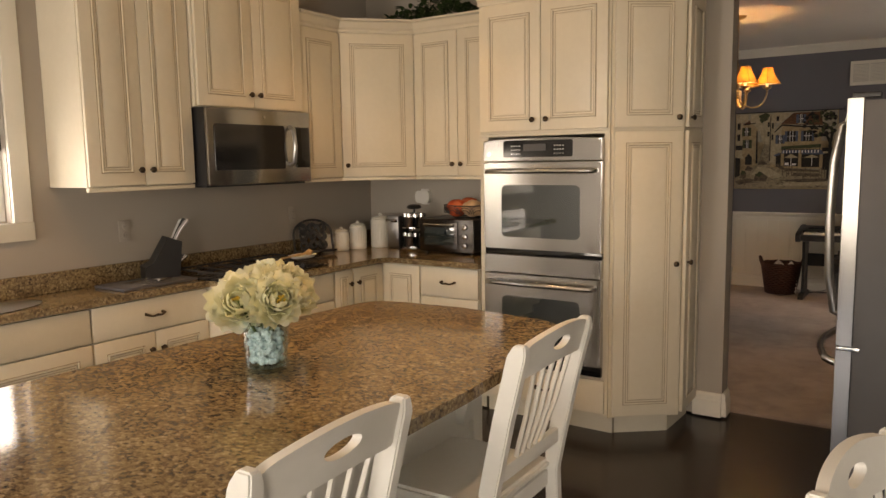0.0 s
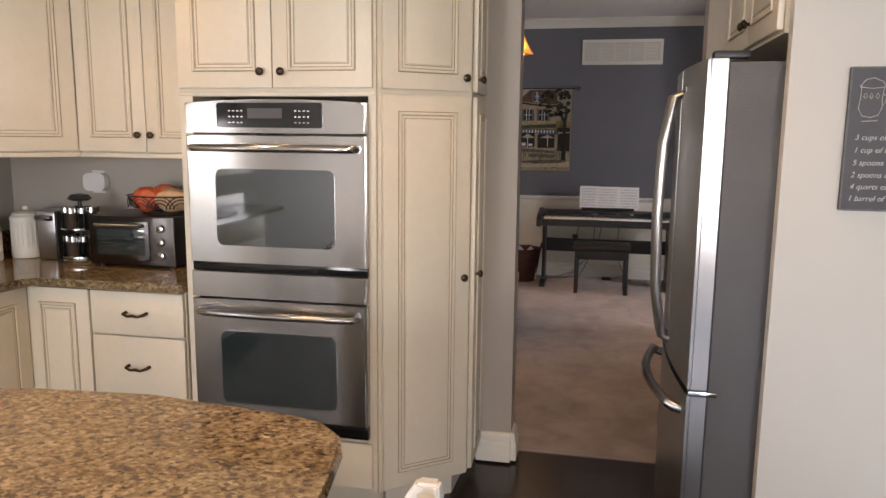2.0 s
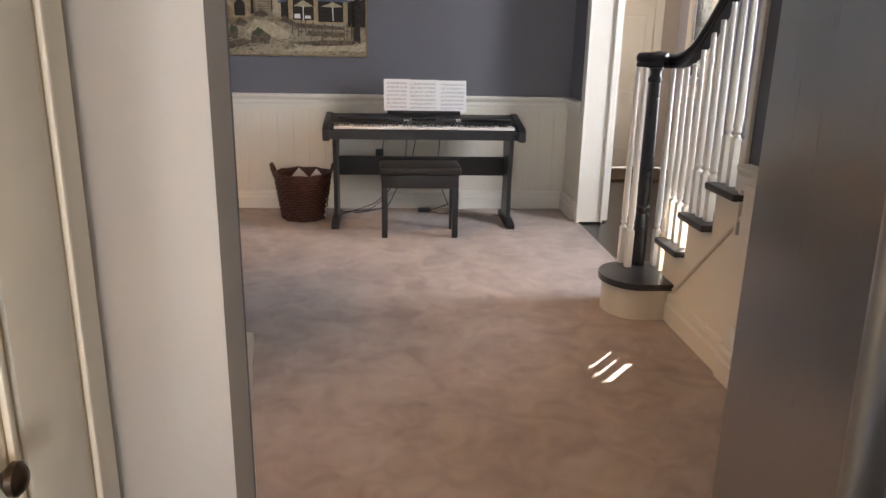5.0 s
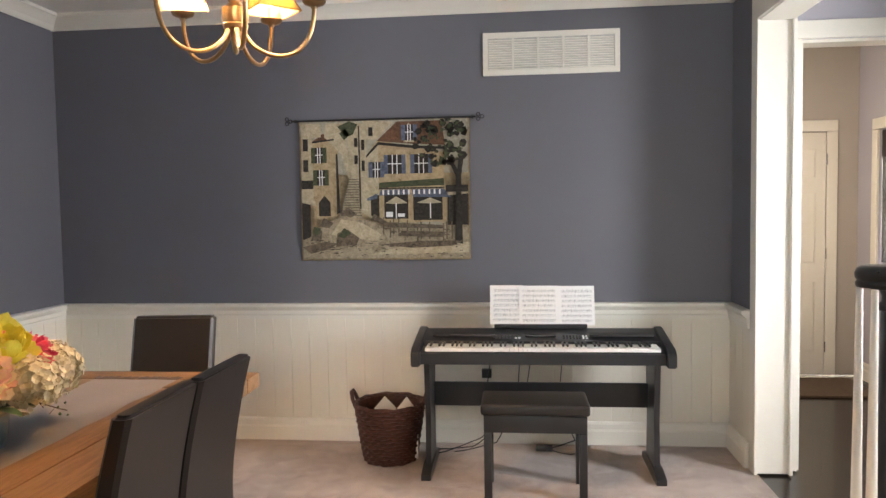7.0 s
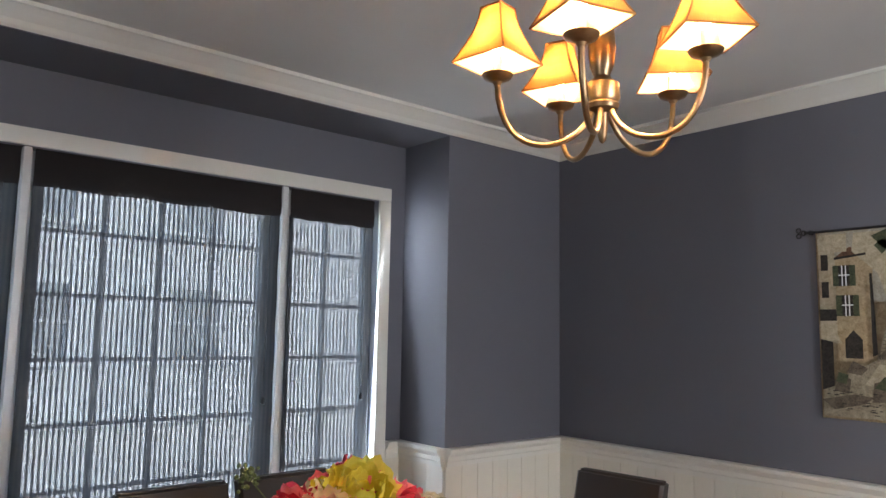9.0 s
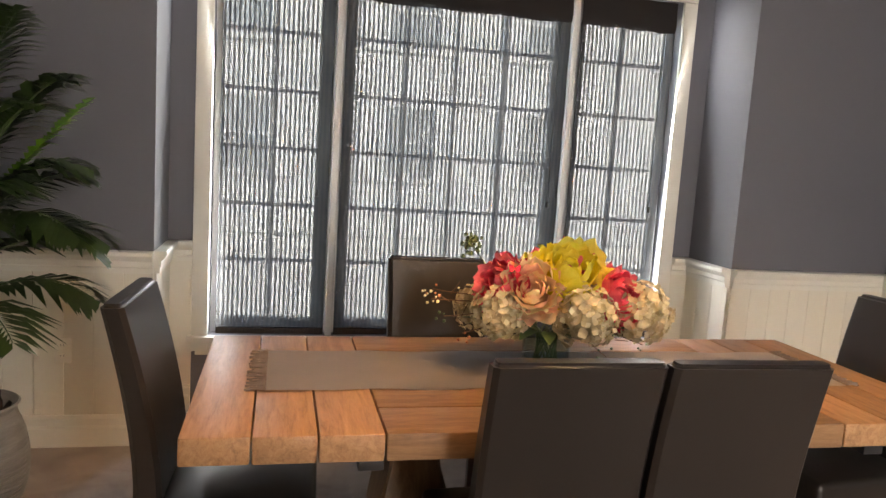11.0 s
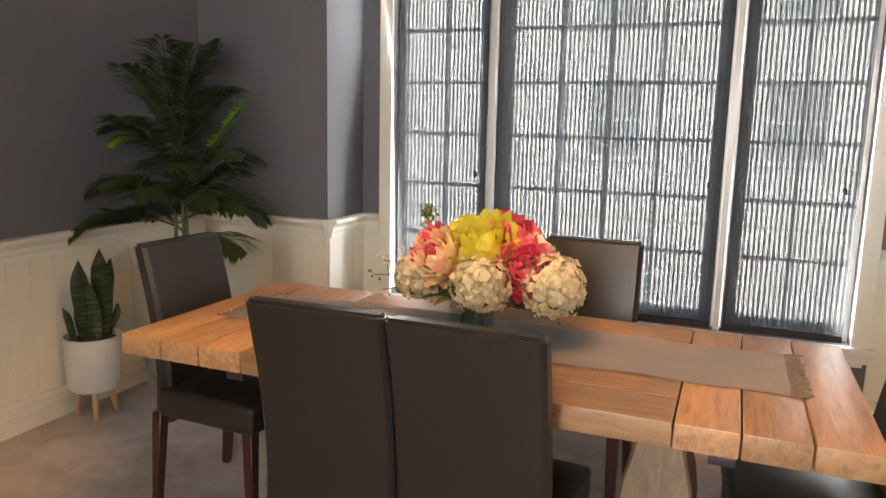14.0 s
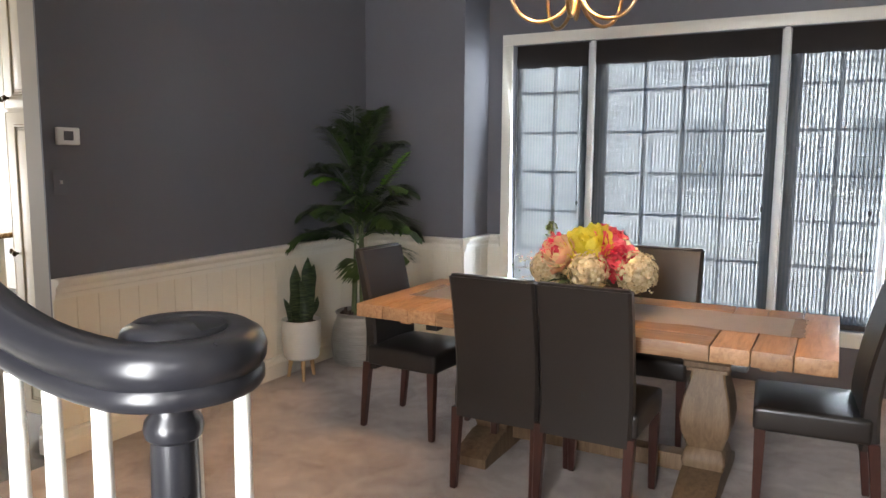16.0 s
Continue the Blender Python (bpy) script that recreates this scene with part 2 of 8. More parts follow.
STEEL = steel_mat("brushed_steel", (0.42, 0.41, 0.395), (0.45, 0.44, 0.425), 0.20, (1.5, 220, 220))
STEEL_V = steel_mat("brushed_steel_upright", (0.45, 0.44, 0.43), (0.475, 0.465, 0.455), 0.28, (220, 220, 1.5), 0.0)
STEEL_DARK = steel_mat("dark_brushed_steel", (0.13, 0.12, 0.115), (0.16, 0.15, 0.145), 0.24, (1.5, 220, 220))
FRIDGE_SIDE = surf("fridge_side_pebbled", (0.115, 0.115, 0.12), (0.15, 0.15, 0.157), 3, 240, 0.36, 0.9, 0.3)


def granite_mat():
    m, t, b = nodes_of("brown_granite")
    v = coords(t)
    st = coords(t, (0.8, 1, 1), (0, 0, 0.5))
    vo = add(t, "ShaderNodeTexVoronoi", Scale=115.0, Randomness=1.0)
    t.links.new(st, vo.inputs["Vector"])
    grain = noise_tex(t, st, 78, 9, 0.74, 0.25)
    patch = noise_tex(t, v, 13, 5, 0.65)
    cloud = noise_tex(t, v, 4, 4, 0.6)
    bw = t.nodes.new("ShaderNodeRGBToBW")
    t.links.new(vo.outputs["Color"], bw.inputs[0])
    f = mixed(t, 0.22, mixed(t, 0.25, grain, patch), bw.outputs[0])
    c = ramp(t, f, [(0.33, (0.018, 0.011, 0.007)), (0.41, (0.10, 0.064, 0.036)), (0.49, (0.215, 0.154, 0.082)), (0.57, (0.33, 0.250, 0.140)), (0.70, (0.52, 0.42, 0.29))])
    c = mixed(t, 0.6, c, ramp(t, cloud, [(0.3, (0.66, 0.58, 0.50)), (0.7, (1, 1, 1))]), 'MULTIPLY')
    t.links.new(c, b.inputs["Base Color"])
    b.inputs["Roughness"].default_value = 0.09
    return m


GRANITE = granite_mat()


def wood_mat(name, tones, rough, stretch, coat=0.0, knots=True, relief=0.15):
    m, t, b = nodes_of(name)
    v = coords(t, stretch)
    oi = t.nodes.new("ShaderNodeObjectInfo")
    sh = t.nodes.new("ShaderNodeVectorMath")
    sh.operation = 'ADD'
    mul = t.nodes.new("ShaderNodeMath")
    mul.operation = 'MULTIPLY'
    mul.inputs[1].default_value = 37.0
    t.links.new(oi.outputs["Random"], mul.inputs[0])
    t.links.new(v, sh.inputs[0])
    t.links.new(mul.outputs[0], sh.inputs[1])
    v = sh.outputs[0]
    g = noise_tex(t, v, 5.0, 8, 0.62, 0.8)
    fine = noise_tex(t, v, 30.0, 4, 0.7)
    c = ramp(t, mixed(t, 0.3, g, fine), [(0.28, tones[0]), (0.5, tones[1]), (0.72, tones[2])])
    mr = t.nodes.new("ShaderNodeMapRange")
    mr.inputs["To Min"].default_value, mr.inputs["To Max"].default_value = 0.78, 1.18
    t.links.new(oi.outputs["Random"], mr.inputs["Value"])
    c = mixed(t, 1.0, c, mr.outputs["Result"], 'MULTIPLY')
    t.links.new(c, b.inputs["Base Color"])
    b.inputs["Roughness"].default_value = rough
    b.inputs["Coat Weight"].default_value = coat
    bump(t, b, fine, relief, 0.003)
    return m


TABLE_WOOD = wood_mat("reclaimed_pine", [(0.16, 0.08, 0.038), (0.33, 0.18, 0.09), (0.44, 0.265, 0.145)], 0.42, (1, 9, 9))
TABLE_WOOD_Y = wood_mat("reclaimed_pine_lengthwise", [(0.16, 0.08, 0.038), (0.33, 0.18, 0.09), (0.44, 0.265, 0.145)], 0.42, (9, 1, 9))
PEDESTAL_WOOD = wood_mat("weathered_pine", [(0.075, 0.044, 0.023), (0.155, 0.096, 0.053), (0.22, 0.145, 0.086)], 0.55, (9, 9, 1))
FLOOR_WOOD = wood_mat("espresso_floor", [(0.010, 0.007, 0.006), (0.020, 0.013, 0.010), (0.032, 0.021, 0.016)], 0.26, (1, 10, 10), 0.15, relief=0.05)


def carpet_mat():
    m, t, b = nodes_of("beige_carpet")
    v = coords(t)
    pile, tread, cloud = noise_tex(t, v, 420, 3, 0.7), noise_tex(t, v, 6.5, 5, 0.6, 0.7), noise_tex(t, v, 1.6, 3, 0.6)
    c = ramp(t, mixed(t, 0.45, tread, cloud), [(0.36, (0.27, 0.21, 0.178)), (0.50, (0.39, 0.315, 0.275)), (0.64, (0.49, 0.415, 0.37))])
    c = mixed(t, 0.35, c, ramp(t, pile, [(0.3, (0.6, 0.58, 0.56)), (0.7, (1, 1, 1))]), 'MULTIPLY')
    t.links.new(c, b.inputs["Base Color"])
    b.inputs["Roughness"].default_value = 0.95
    b.inputs["Sheen Weight"].default_value = 0.3
    bump(t, b, mixed(t, 0.5, pile, tread), 0.7, 0.012)
    return m


CARPET = carpet_mat()


def wicker_mat():
    m, t, b = nodes_of("brown_wicker")
    n = noise_tex(t, coords(t), 40, 5, 0.7)
    t.links.new(ramp(t, n, [(0.3, (0.020, 0.007, 0.005)), (0.7, (0.095, 0.035, 0.022))]), b.inputs["Base Color"])
    b.inputs["Roughness"].default_value = 0.5
    bump(t, b, n, 0.5, 0.005)
    return m


WICKER = wicker_mat()


def glass_mat(name, tint=(1, 1, 1), rough=0.0, thin=True):
    m, t, b = nodes_of(name)
    if thin:
        tr = t.nodes.new("ShaderNodeBsdfTransparent")
        tr.inputs[0].default_value = (*tint, 1)
        gl = t.nodes.new("ShaderNodeBsdfGlossy")
        gl.inputs["Roughness"].default_value = rough
        lw = add(t, "ShaderNodeLayerWeight", Blend=0.5)
        fr = t.nodes.new("ShaderNodeMath")
        fr.operation = 'POWER'
        fr.inputs[1].default_value = 3.5
        t.links.new(lw.outputs["Facing"], fr.inputs[0])
        mx = t.nodes.new("ShaderNodeMixShader")
        t.links.new(fr.outputs[0], mx.inputs[0])
        t.links.new(tr.outputs[0], mx.inputs[1])
        t.links.new(gl.outputs[0], mx.inputs[2])
        t.links.new(mx.outputs[0], t.nodes["Material Output"].inputs["Surface"])
    else:
        b.inputs["Base Color"].default_value = (*tint, 1)
        b.inputs["Transmission Weight"].default_value = 1.0
        b.inputs["Roughness"].default_value = rough
    return m


PANE = glass_mat("window_glass", (0.93, 0.96, 0.96))
VASE_GLASS = glass_mat("vase_glass", (0.86, 0.93, 0.94), 0.01)
OVEN_GLASS, ot, ob_ = nodes_of("oven_window_glass")
ob_.inputs["Base Color"].default_value = (0.018, 0.030, 0.032, 1)
ob_.inputs["Roughness"].default_value = 0.04
ob_.inputs["Specular IOR Level"].default_value = 1.0
ob_.inputs["Coat Weight"].default_value = 1.0


def gems_mat():
    m, t, b = nodes_of("clear_glass_beads")
    n = noise_tex(t, coords(t), 70, 3, 0.6)
    t.links.new(ramp(t, n, [(0.3, (0.46, 0.58, 0.58)), (0.7, (0.86, 0.93, 0.93))]), b.inputs["Base Color"])
    b.inputs["Roughness"].default_value = 0.08
    return m


GEMS = gems_mat()


def shade_mat(name="woven_blind", closed=0.0):
    """Woven blind: opaque upright bands with open mesh between, broken by slubs."""
    m, t, b = nodes_of(name)
    v = coords(t)
    sep = t.nodes.new("ShaderNodeSeparateXYZ")
    t.links.new(v, sep.inputs[0])
    slub = noise_tex(t, coords(t, (1, 48, 120)), 1.0, 5, 0.75)
    k = t.nodes.new("ShaderNodeMath")
    k.operation = 'MULTIPLY'
    k.inputs[1].default_value = 2 * math.pi / 0.0235
    t.links.new(sep.outputs["Y"], k.inputs[0])
    s = t.nodes.new("ShaderNodeMath")
    s.operation = 'SINE'
    t.links.new(k.outputs[0], s.inputs[0])
    j = t.nodes.new("ShaderNodeMath")
    j.operation = 'MULTIPLY_ADD'
    j.inputs[1].default_value, j.inputs[2].default_value = 5.0, -2.55 + closed
    t.links.new(slub, j.inputs[0])
    a = t.nodes.new("ShaderNodeMath")
    a.operation = 'ADD'
    t.links.new(s.outputs[0], a.inputs[0])
    t.links.new(j.outputs[0], a.inputs[1])
    mr = t.nodes.new("ShaderNodeMapRange")
    mr.inputs["From Min"].default_value, mr.inputs["From Max"].default_value = -0.2, 0.2
    mr.inputs["To Min"].default_value, mr.inputs["To Max"].default_value = 0.06, 0.97
    t.links.new(a.outputs[0], mr.inputs["Value"])
    cloth = t.nodes.new("ShaderNodeBsdfDiffuse")
    cloth.inputs[0].default_value = (0.045, 0.038, 0.036, 1)
    tl = t.nodes.new("ShaderNodeBsdfTranslucent")
    tl.inputs[0].default_value = (0.10, 0.10, 0.10, 1)
    both = t.nodes.new("ShaderNodeMixShader")
    both.inputs[0].default_value = 0.35
    t.links.new(cloth.outputs[0], both.inputs[1])
    t.links.new(tl.outputs[0], both.inputs[2])
    clear = t.nodes.new("ShaderNodeBsdfTransparent")
    clear.inputs[0].default_value = (0.162, 0.178, 0.195, 1)
    sheer = t.nodes.new("ShaderNodeBsdfTranslucent")
    sheer.inputs[0].default_value = (0.15, 0.155, 0.16, 1)
    tr = t.nodes.new("ShaderNodeMixShader")
    tr.inputs[0].default_value = 0.30
    t.links.new(clear.outputs[0], tr.inputs[1])
    t.links.new(sheer.outputs[0], tr.inputs[2])
    mx = t.nodes.new("ShaderNodeMixShader")
    t.links.new(mr.outputs["Result"], mx.inputs[0])
    t.links.new(tr.outputs[0], mx.inputs[1])
    t.links.new(both.outputs[0], mx.inputs[2])
    t.links.new(mx.outputs[0], t.nodes["Material Output"].inputs["Surface"])
    return m


BLIND = shade_mat()
VALANCE = shade_mat("woven_valance", 2.1)


def lampshade_mat():
    m, t, b = nodes_of("parchment_shade")
    n = noise_tex(t, coords(t), 25, 4, 0.6)
    c = ramp(t, n, [(0.3, (0.60, 0.32, 0.12)), (0.7, (0.68, 0.39, 0.16))])
    d = t.nodes.new("ShaderNodeBsdfDiffuse")
    tl = t.nodes.new("ShaderNodeBsdfTranslucent")
    t.links.new(c, d.inputs[0])
    t.links.new(c, tl.inputs[0])
    mx = t.nodes.new("ShaderNodeMixShader")
    mx.inputs[0].default_value = 0.60
    t.links.new(d.outputs[0], mx.inputs[1])
    t.links.new(tl.outputs[0], mx.inputs[2])
    t.links.new(mx.outputs[0], t.nodes["Material Output"].inputs["Surface"])
    return m


SHADE = lampshade_mat()
SHADE_LINER = petal_mat("shade_lining", (0.72, 0.60, 0.42), (0.80, 0.70, 0.52), 0.60)
SHADE_TRIM = surf("shade_braid", (0.30, 0.13, 0.045), (0.42, 0.20, 0.07), 20, 90, 0.8, 0.1)
BULB, bt, bb = nodes_of("lit_candle_bulb")
bb.inputs["Emission Color"].default_value = (1.0, 0.66, 0.30, 1)
bb.inputs["Emission Strength"].default_value = 14.0


def paint_mat(name, a, b_, scale=18):
    m, t, b = nodes_of(name)
    v = coords(t)
    big, small = noise_tex(t, v, scale * 1.8, 6, 0.7, 0.6), noise_tex(t, v, 150, 5, 0.7)
    deep = tuple(0.28 * c for c in a)
    t.links.new(ramp(t, mixed(t, 0.4, big, small), [(0.31, deep), (0.40, tuple(0.7 * c for c in a)), (0.56, tuple(0.78 * c for c in b_)), (0.70, b_)]), b.inputs["Base Color"])
    b.inputs["Roughness"].default_value = 0.9
    bump(t, b, small, 0.3, 0.003)
    return m


SNAKE, st_, sb_ = nodes_of("snake_plant_leaf")
sn_ = noise_tex(st_, coords(st_, (6, 6, 60)), 1.6, 4, 0.6, 1.2)
st_.links.new(ramp(st_, sn_, [(0.38, (0.014, 0.030, 0.014)), (0.55, (0.05, 0.085, 0.035)), (0.68, (0.12, 0.16, 0.07))]), sb_.inputs["Base Color"])
sb_.inputs["Roughness"].default_value = 0.4

CONCRETE = surf("concrete", (0.38, 0.38, 0.37), (0.48, 0.48, 0.47), 0.8, 20, 0.9, 0.2)
LACE, lt_, lb_ = nodes_of("lace_blind")
ln_ = noise_tex(lt_, coords(lt_, (1, 90, 60)), 1.0, 5, 0.7)
lc_ = ramp(lt_, ln_, [(0.42, (0.03, 0.028, 0.025)), (0.62, (0.10, 0.10, 0.097))])
ld_ = lt_.nodes.new("ShaderNodeBsdfTranslucent")
lt_.links.new(lc_, ld_.inputs[0])
le_ = lt_.nodes.new("ShaderNodeBsdfDiffuse")
lt_.links.new(lc_, le_.inputs[0])
lm_ = lt_.nodes.new("ShaderNodeMixShader")
lm_.inputs[0].default_value = 0.5
lt_.links.new(ld_.outputs[0], lm_.inputs[1])
lt_.links.new(le_.outputs[0], lm_.inputs[2])
lt_.links.new(lm_.outputs[0], lt_.nodes["Material Output"].inputs["Surface"])

# ---- mesh helpers ----


def put_mesh(bm, name, material, smooth=False):
    me = bpy.data.meshes.new(name)
    bmesh.ops.recalc_face_normals(bm, faces=bm.faces)
    bm.to_mesh(me)
    bm.free()
    for mt in (material if isinstance(material, (list, tuple)) else (material,)):
        me.materials.append(mt)
    if smooth:
        me.shade_smooth()
        me.set_sharp_from_angle(angle=radians(38))
    return me


def part(name, bm, material, parent, label="", smooth=True):
    ob = new(name, put_mesh(bm, name, material, smooth))
    ob.parent = parent
    if label:
        tagged(ob, label)
    return ob


def thing(name, m, label, category, group=""):
    ob = new(name)
    ob.empty_display_size = 0.1
    ob.matrix_world = m
    return tagged(ob, label, category, group)


def solid(name, bm, material, label, category, kind="", m=None, smooth=True, group=""):
    ob = new(name, put_mesh(bm, name, material, smooth))
    if m is not None:
        ob.matrix_world = m
    return tagged(ob, label, category, group, kind)


def structure(name, bm, material, label, category, smooth=False):
    return solid(name, bm, material, label, category, "structure", None, smooth)


def boxb(bm, x0, x1, y0, y1, z0, z1, bev=0.0, m=None, seg=2):
    mm = Matrix.Translation(((x0 + x1) / 2, (y0 + y1) / 2, (z0 + z1) / 2)) @ Matrix.Diagonal((abs(x1 - x0), abs(y1 - y0), abs(z1 - z0), 1))
    r = bmesh.ops.create_cube(bm, size=1, matrix=(m @ mm) if m is not None else mm)
    if bev > 0:
        es = list({e for v in r["verts"] for e in v.link_edges})
        bmesh.ops.bevel(bm, geom=es, offset=bev, segments=seg, affect='EDGES', profile=0.6)
    return bm


def box(x0, x1, y0, y1, z0, z1, bev=0.0, m=None, seg=2):
    return boxb(bmesh.new(), x0, x1, y0, y1, z0, z1, bev, m, seg)


def lathe(profile, seg=24, bm=None, at=(0, 0, 0), sx=1.0, sy=1.0):
    bm = bm or bmesh.new()
    rings = []
    for r, z in profile:
        rings.append([bm.verts.new((at[0] + sx * r * math.cos(2 * math.pi * k / seg), at[1] + sy * r * math.sin(2 * math.pi * k / seg), at[2] + z)) for k in range(seg)])
    for a, b in zip(rings, rings[1:]):
        for k in range(seg):
            bm.faces.new((a[k], a[(k + 1) % seg], b[(k + 1) % seg], b[k]))
    for ring in (rings[0], rings[-1]):
        if (ring[0].co - ring[seg // 2].co).length > 1e-5:
            bm.faces.new(ring)
    bmesh.ops.remove_doubles(bm, verts=[v for ring in (rings[0], rings[-1]) for v in ring], dist=1e-5)
    return bm


def tube(pts, r, seg=8, bm=None, cap=True, flat=1.0):
    """A round rod through points; r may be a list."""
    bm = bm or bmesh.new()
    pts = [Vector(p) for p in pts]
    rs = r if isinstance(r, (list, tuple)) else [r] * len(pts)
    rings, up = [], None
    for i, p in enumerate(pts):
        d = (pts[min(i + 1, len(pts) - 1)] - pts[max(i - 1, 0)]).normalized()
        if up is None:
            up = d.orthogonal().normalized()
        up = (up - d * up.dot(d)).normalized()
        side = d.cross(up)
        rings.append([bm.verts.new(p + rs[i] * (math.cos(2 * math.pi * k / seg) * up + flat * math.sin(2 * math.pi * k / seg) * side)) for k in range(seg)])
    for a, b in zip(rings, rings[1:]):
        for k in range(seg):
            bm.faces.new((a[k], a[(k + 1) % seg], b[(k + 1) % seg], b[k]))
    if cap:
        bm.faces.new(rings[0])
        bm.faces.new(rings[-1])
    return bm


def sweep(pts, profile, bm=None, up=Vector((0, 0, 1))):
    """A profile of (side, height) pairs carried along points, kept upright."""
    bm = bm or bmesh.new()
    pts = [Vector(p) for p in pts]
    rings = []
    for i, p in enumerate(pts):
        d = (pts[min(i + 1, len(pts) - 1)] - pts[max(i - 1, 0)]).normalized()
        side = d.cross(up).normalized()
        top = side.cross(d)
        rings.append([bm.verts.new(p + side * a + top * b) for a, b in profile])
    n = len(profile)
    for a, b in zip(rings, rings[1:]):
        for k in range(n):
            bm.faces.new((a[k], a[(k + 1) % n], b[(k + 1) % n], b[k]))
    bm.faces.new(rings[0])
    bm.faces.new(rings[-1])
    return bm


def prism(poly, z0, z1, bm=None, m=None):
    """An upright prism over a plan polygon."""
    bm = bm or bmesh.new()
    mm = m if m is not None else Matrix()
    lo = [bm.verts.new(mm @ Vector((x, y, z0))) for x, y in poly]
    hi = [bm.verts.new(mm @ Vector((x, y, z1))) for x, y in poly]
    n = len(poly)
    for k in range(n):
        bm.faces.new((lo[k], lo[(k + 1) % n], hi[(k + 1) % n], hi[k]))
    bm.faces.new(lo)
    bm.faces.new(hi)
    return bm


def bezier(a, b, c, d, n):
    a, b, c, d = (Vector(p) for p in (a, b, c, d))
    return [a * (1 - t) ** 3 + b * 3 * t * (1 - t) ** 2 + c * 3 * t * t * (1 - t) + d * t ** 3 for t in (i / n for i in range(n + 1))]


def moulding(p, q, inward, profile, bm=None):
    """A straight run of trim from p to q on a wall; profile of (proud, height)."""
    bm = bm or bmesh.new()
    ends = []
    for x, y in (p, q):
        ends.append([bm.verts.new((x + inward[0] * a, y + inward[1] * a, z)) for a, z in profile])
    n = len(profile)
    for k in range(n):
        bm.faces.new((ends[0][k], ends[0][(k + 1) % n], ends[1][(k + 1) % n], ends[1][k]))
    bm.faces.new(ends[0])
    bm.faces.new(ends[1])
    return bm


def wall(name, axis, face, back, lo, hi, z1, openings, material, label):
    """A wall along x or y between lo and hi; openings are (a, b, z0, z1)."""
    bm = bmesh.new()
    f0, f1 = min(face, back), max(face, back)

    def block(a, b, za, zb):
        if b - a > 1e-4 and zb - za > 1e-4:
            if axis == "x":
                boxb(bm, a, b, f0, f1, za, zb)
            else:
                boxb(bm, f0, f1, a, b, za, zb)

    edge = lo
    for a, b, za, zb in sorted(openings):
        block(edge, a, 0, z1)
        block(a, b, 0, za)
        block(a, b, zb, z1)
        edge = b
    block(edge, hi, 0, z1)
    return structure(name, bm, material, label, "wall")


def at(parent, ob):
    """Keep world coordinates while parenting."""
    ob.parent = parent
    ob.matrix_parent_inverse = parent.matrix_world.inverted()
    return ob


# ---- plan ----
XW, XR, XS = -3.48, -3.90, 0.79           # window-side wall, its recess, stair-side wall
YK, YD, YP = 4.83, 4.95, 9.69             # kitchen and dining faces of the dividing wall, piano wall
RY0, RY1 = 5.82, 8.72                     # window recess
PX0, PX1 = -0.82, -0.04                   # passage
XE = 2.42                                 # entrance wall
CEILING = 2.77

# floors
structure("floor_kitchen", box(-3.6, 3.2, -3.3, 4.98, -0.10, -0.012), FLOOR_WOOD, "dark espresso hardwood kitchen floor", "floor")
structure("floor_dining", box(-4.1, 0.84, 4.98, 9.8, -0.10, 0.0), CARPET, "beige cut-pile carpet with vacuum and foot marks", "carpet")
structure("floor_foyer", box(0.84, 2.6, 4.98, 11.8, -0.10, -0.012), FLOOR_WOOD, "dark hardwood entrance hall floor", "floor")
structure("ground", box(-60, 60, -60, 60, -0.5, -0.4), LAWN, "mown green lawn round the house", "ground")

# walls
wall("wall_west_kitchen", "y", XW, XW - 0.14, -3.3, YK, 2.9, [(0.85, 2.14, 1.29, 2.35)], GREIGE, "greige painted kitchen wall")
wall("wall_south_kitchen", "x", -3.2, -3.34, -3.6, 3.2, 2.9, [(-2.9, 0.5, 0.3, 2.4)], PALE, "pale painted wall with wide garden window")
wall("wall_east_kitchen", "y", 3.0, 3.14, -3.34, YK, 2.9, [], PALE, "pale painted breakfast room wall")
wall("wall_kitchen_dining", "x", YK, YD, -3.62, 0.93, 2.9, [(PX0, PX1, 0, 2.66)], GREIGE, "greige wall with cased passage to the dining room")
wall("wall_fridge_stub", "x", 3.853, 3.90, 0.065, 3.0, 2.9, [], PALE, "pale painted wall beside the fridge")
structure("wall_fridge_niche", box(0.80, 0.86, 3.90, YK, 0, 2.9), PALE, "pale wall behind the fridge", "wall")

# dining side skins of the shared walls carry the slate paint
wall("wall_dining_south", "x", YD, YD + 0.012, XW, XS, 2.9, [(PX0, PX1, 0, 2.66)], SLATE, "slate grey dining room wall above white wainscot")
wall("wall_dining_west", "y", XW, XW - 0.10, YD, RY0, 2.9, [], SLATE, "slate grey wall beside the window recess")
wall("wall_dining_west_far", "y", XW, XW - 0.10, RY1, YP, 2.9, [], SLATE, "slate grey wall beside the window recess")
wall("wall_dining_window", "y", XR, XR - 0.16, RY0 - 0.3, RY1 + 0.3, 2.9, [(6.02, 8.52, 0.40, 2.32)], SLATE, "slate grey window wall set back in a recess")
structure("wall_recess_south", box(XR, XW - 0.10, RY0 - 0.10, RY0, 0, 2.9), SLATE, "slate grey return of the window recess", "wall")
structure("wall_recess_north", box(XR, XW - 0.10, RY1, RY1 + 0.10, 0, 2.9), SLATE, "slate grey return of the window recess", "wall")
structure("ceiling_recess", box(XR, XW, RY0, RY1, 2.68, 2.80), SLATE, "slate grey soffit of the window recess", "ceiling")
wall("wall_piano", "x", YP, YP + 0.14, -3.7, 0.93, 2.9, [], SLATE, "slate grey dining room end wall")
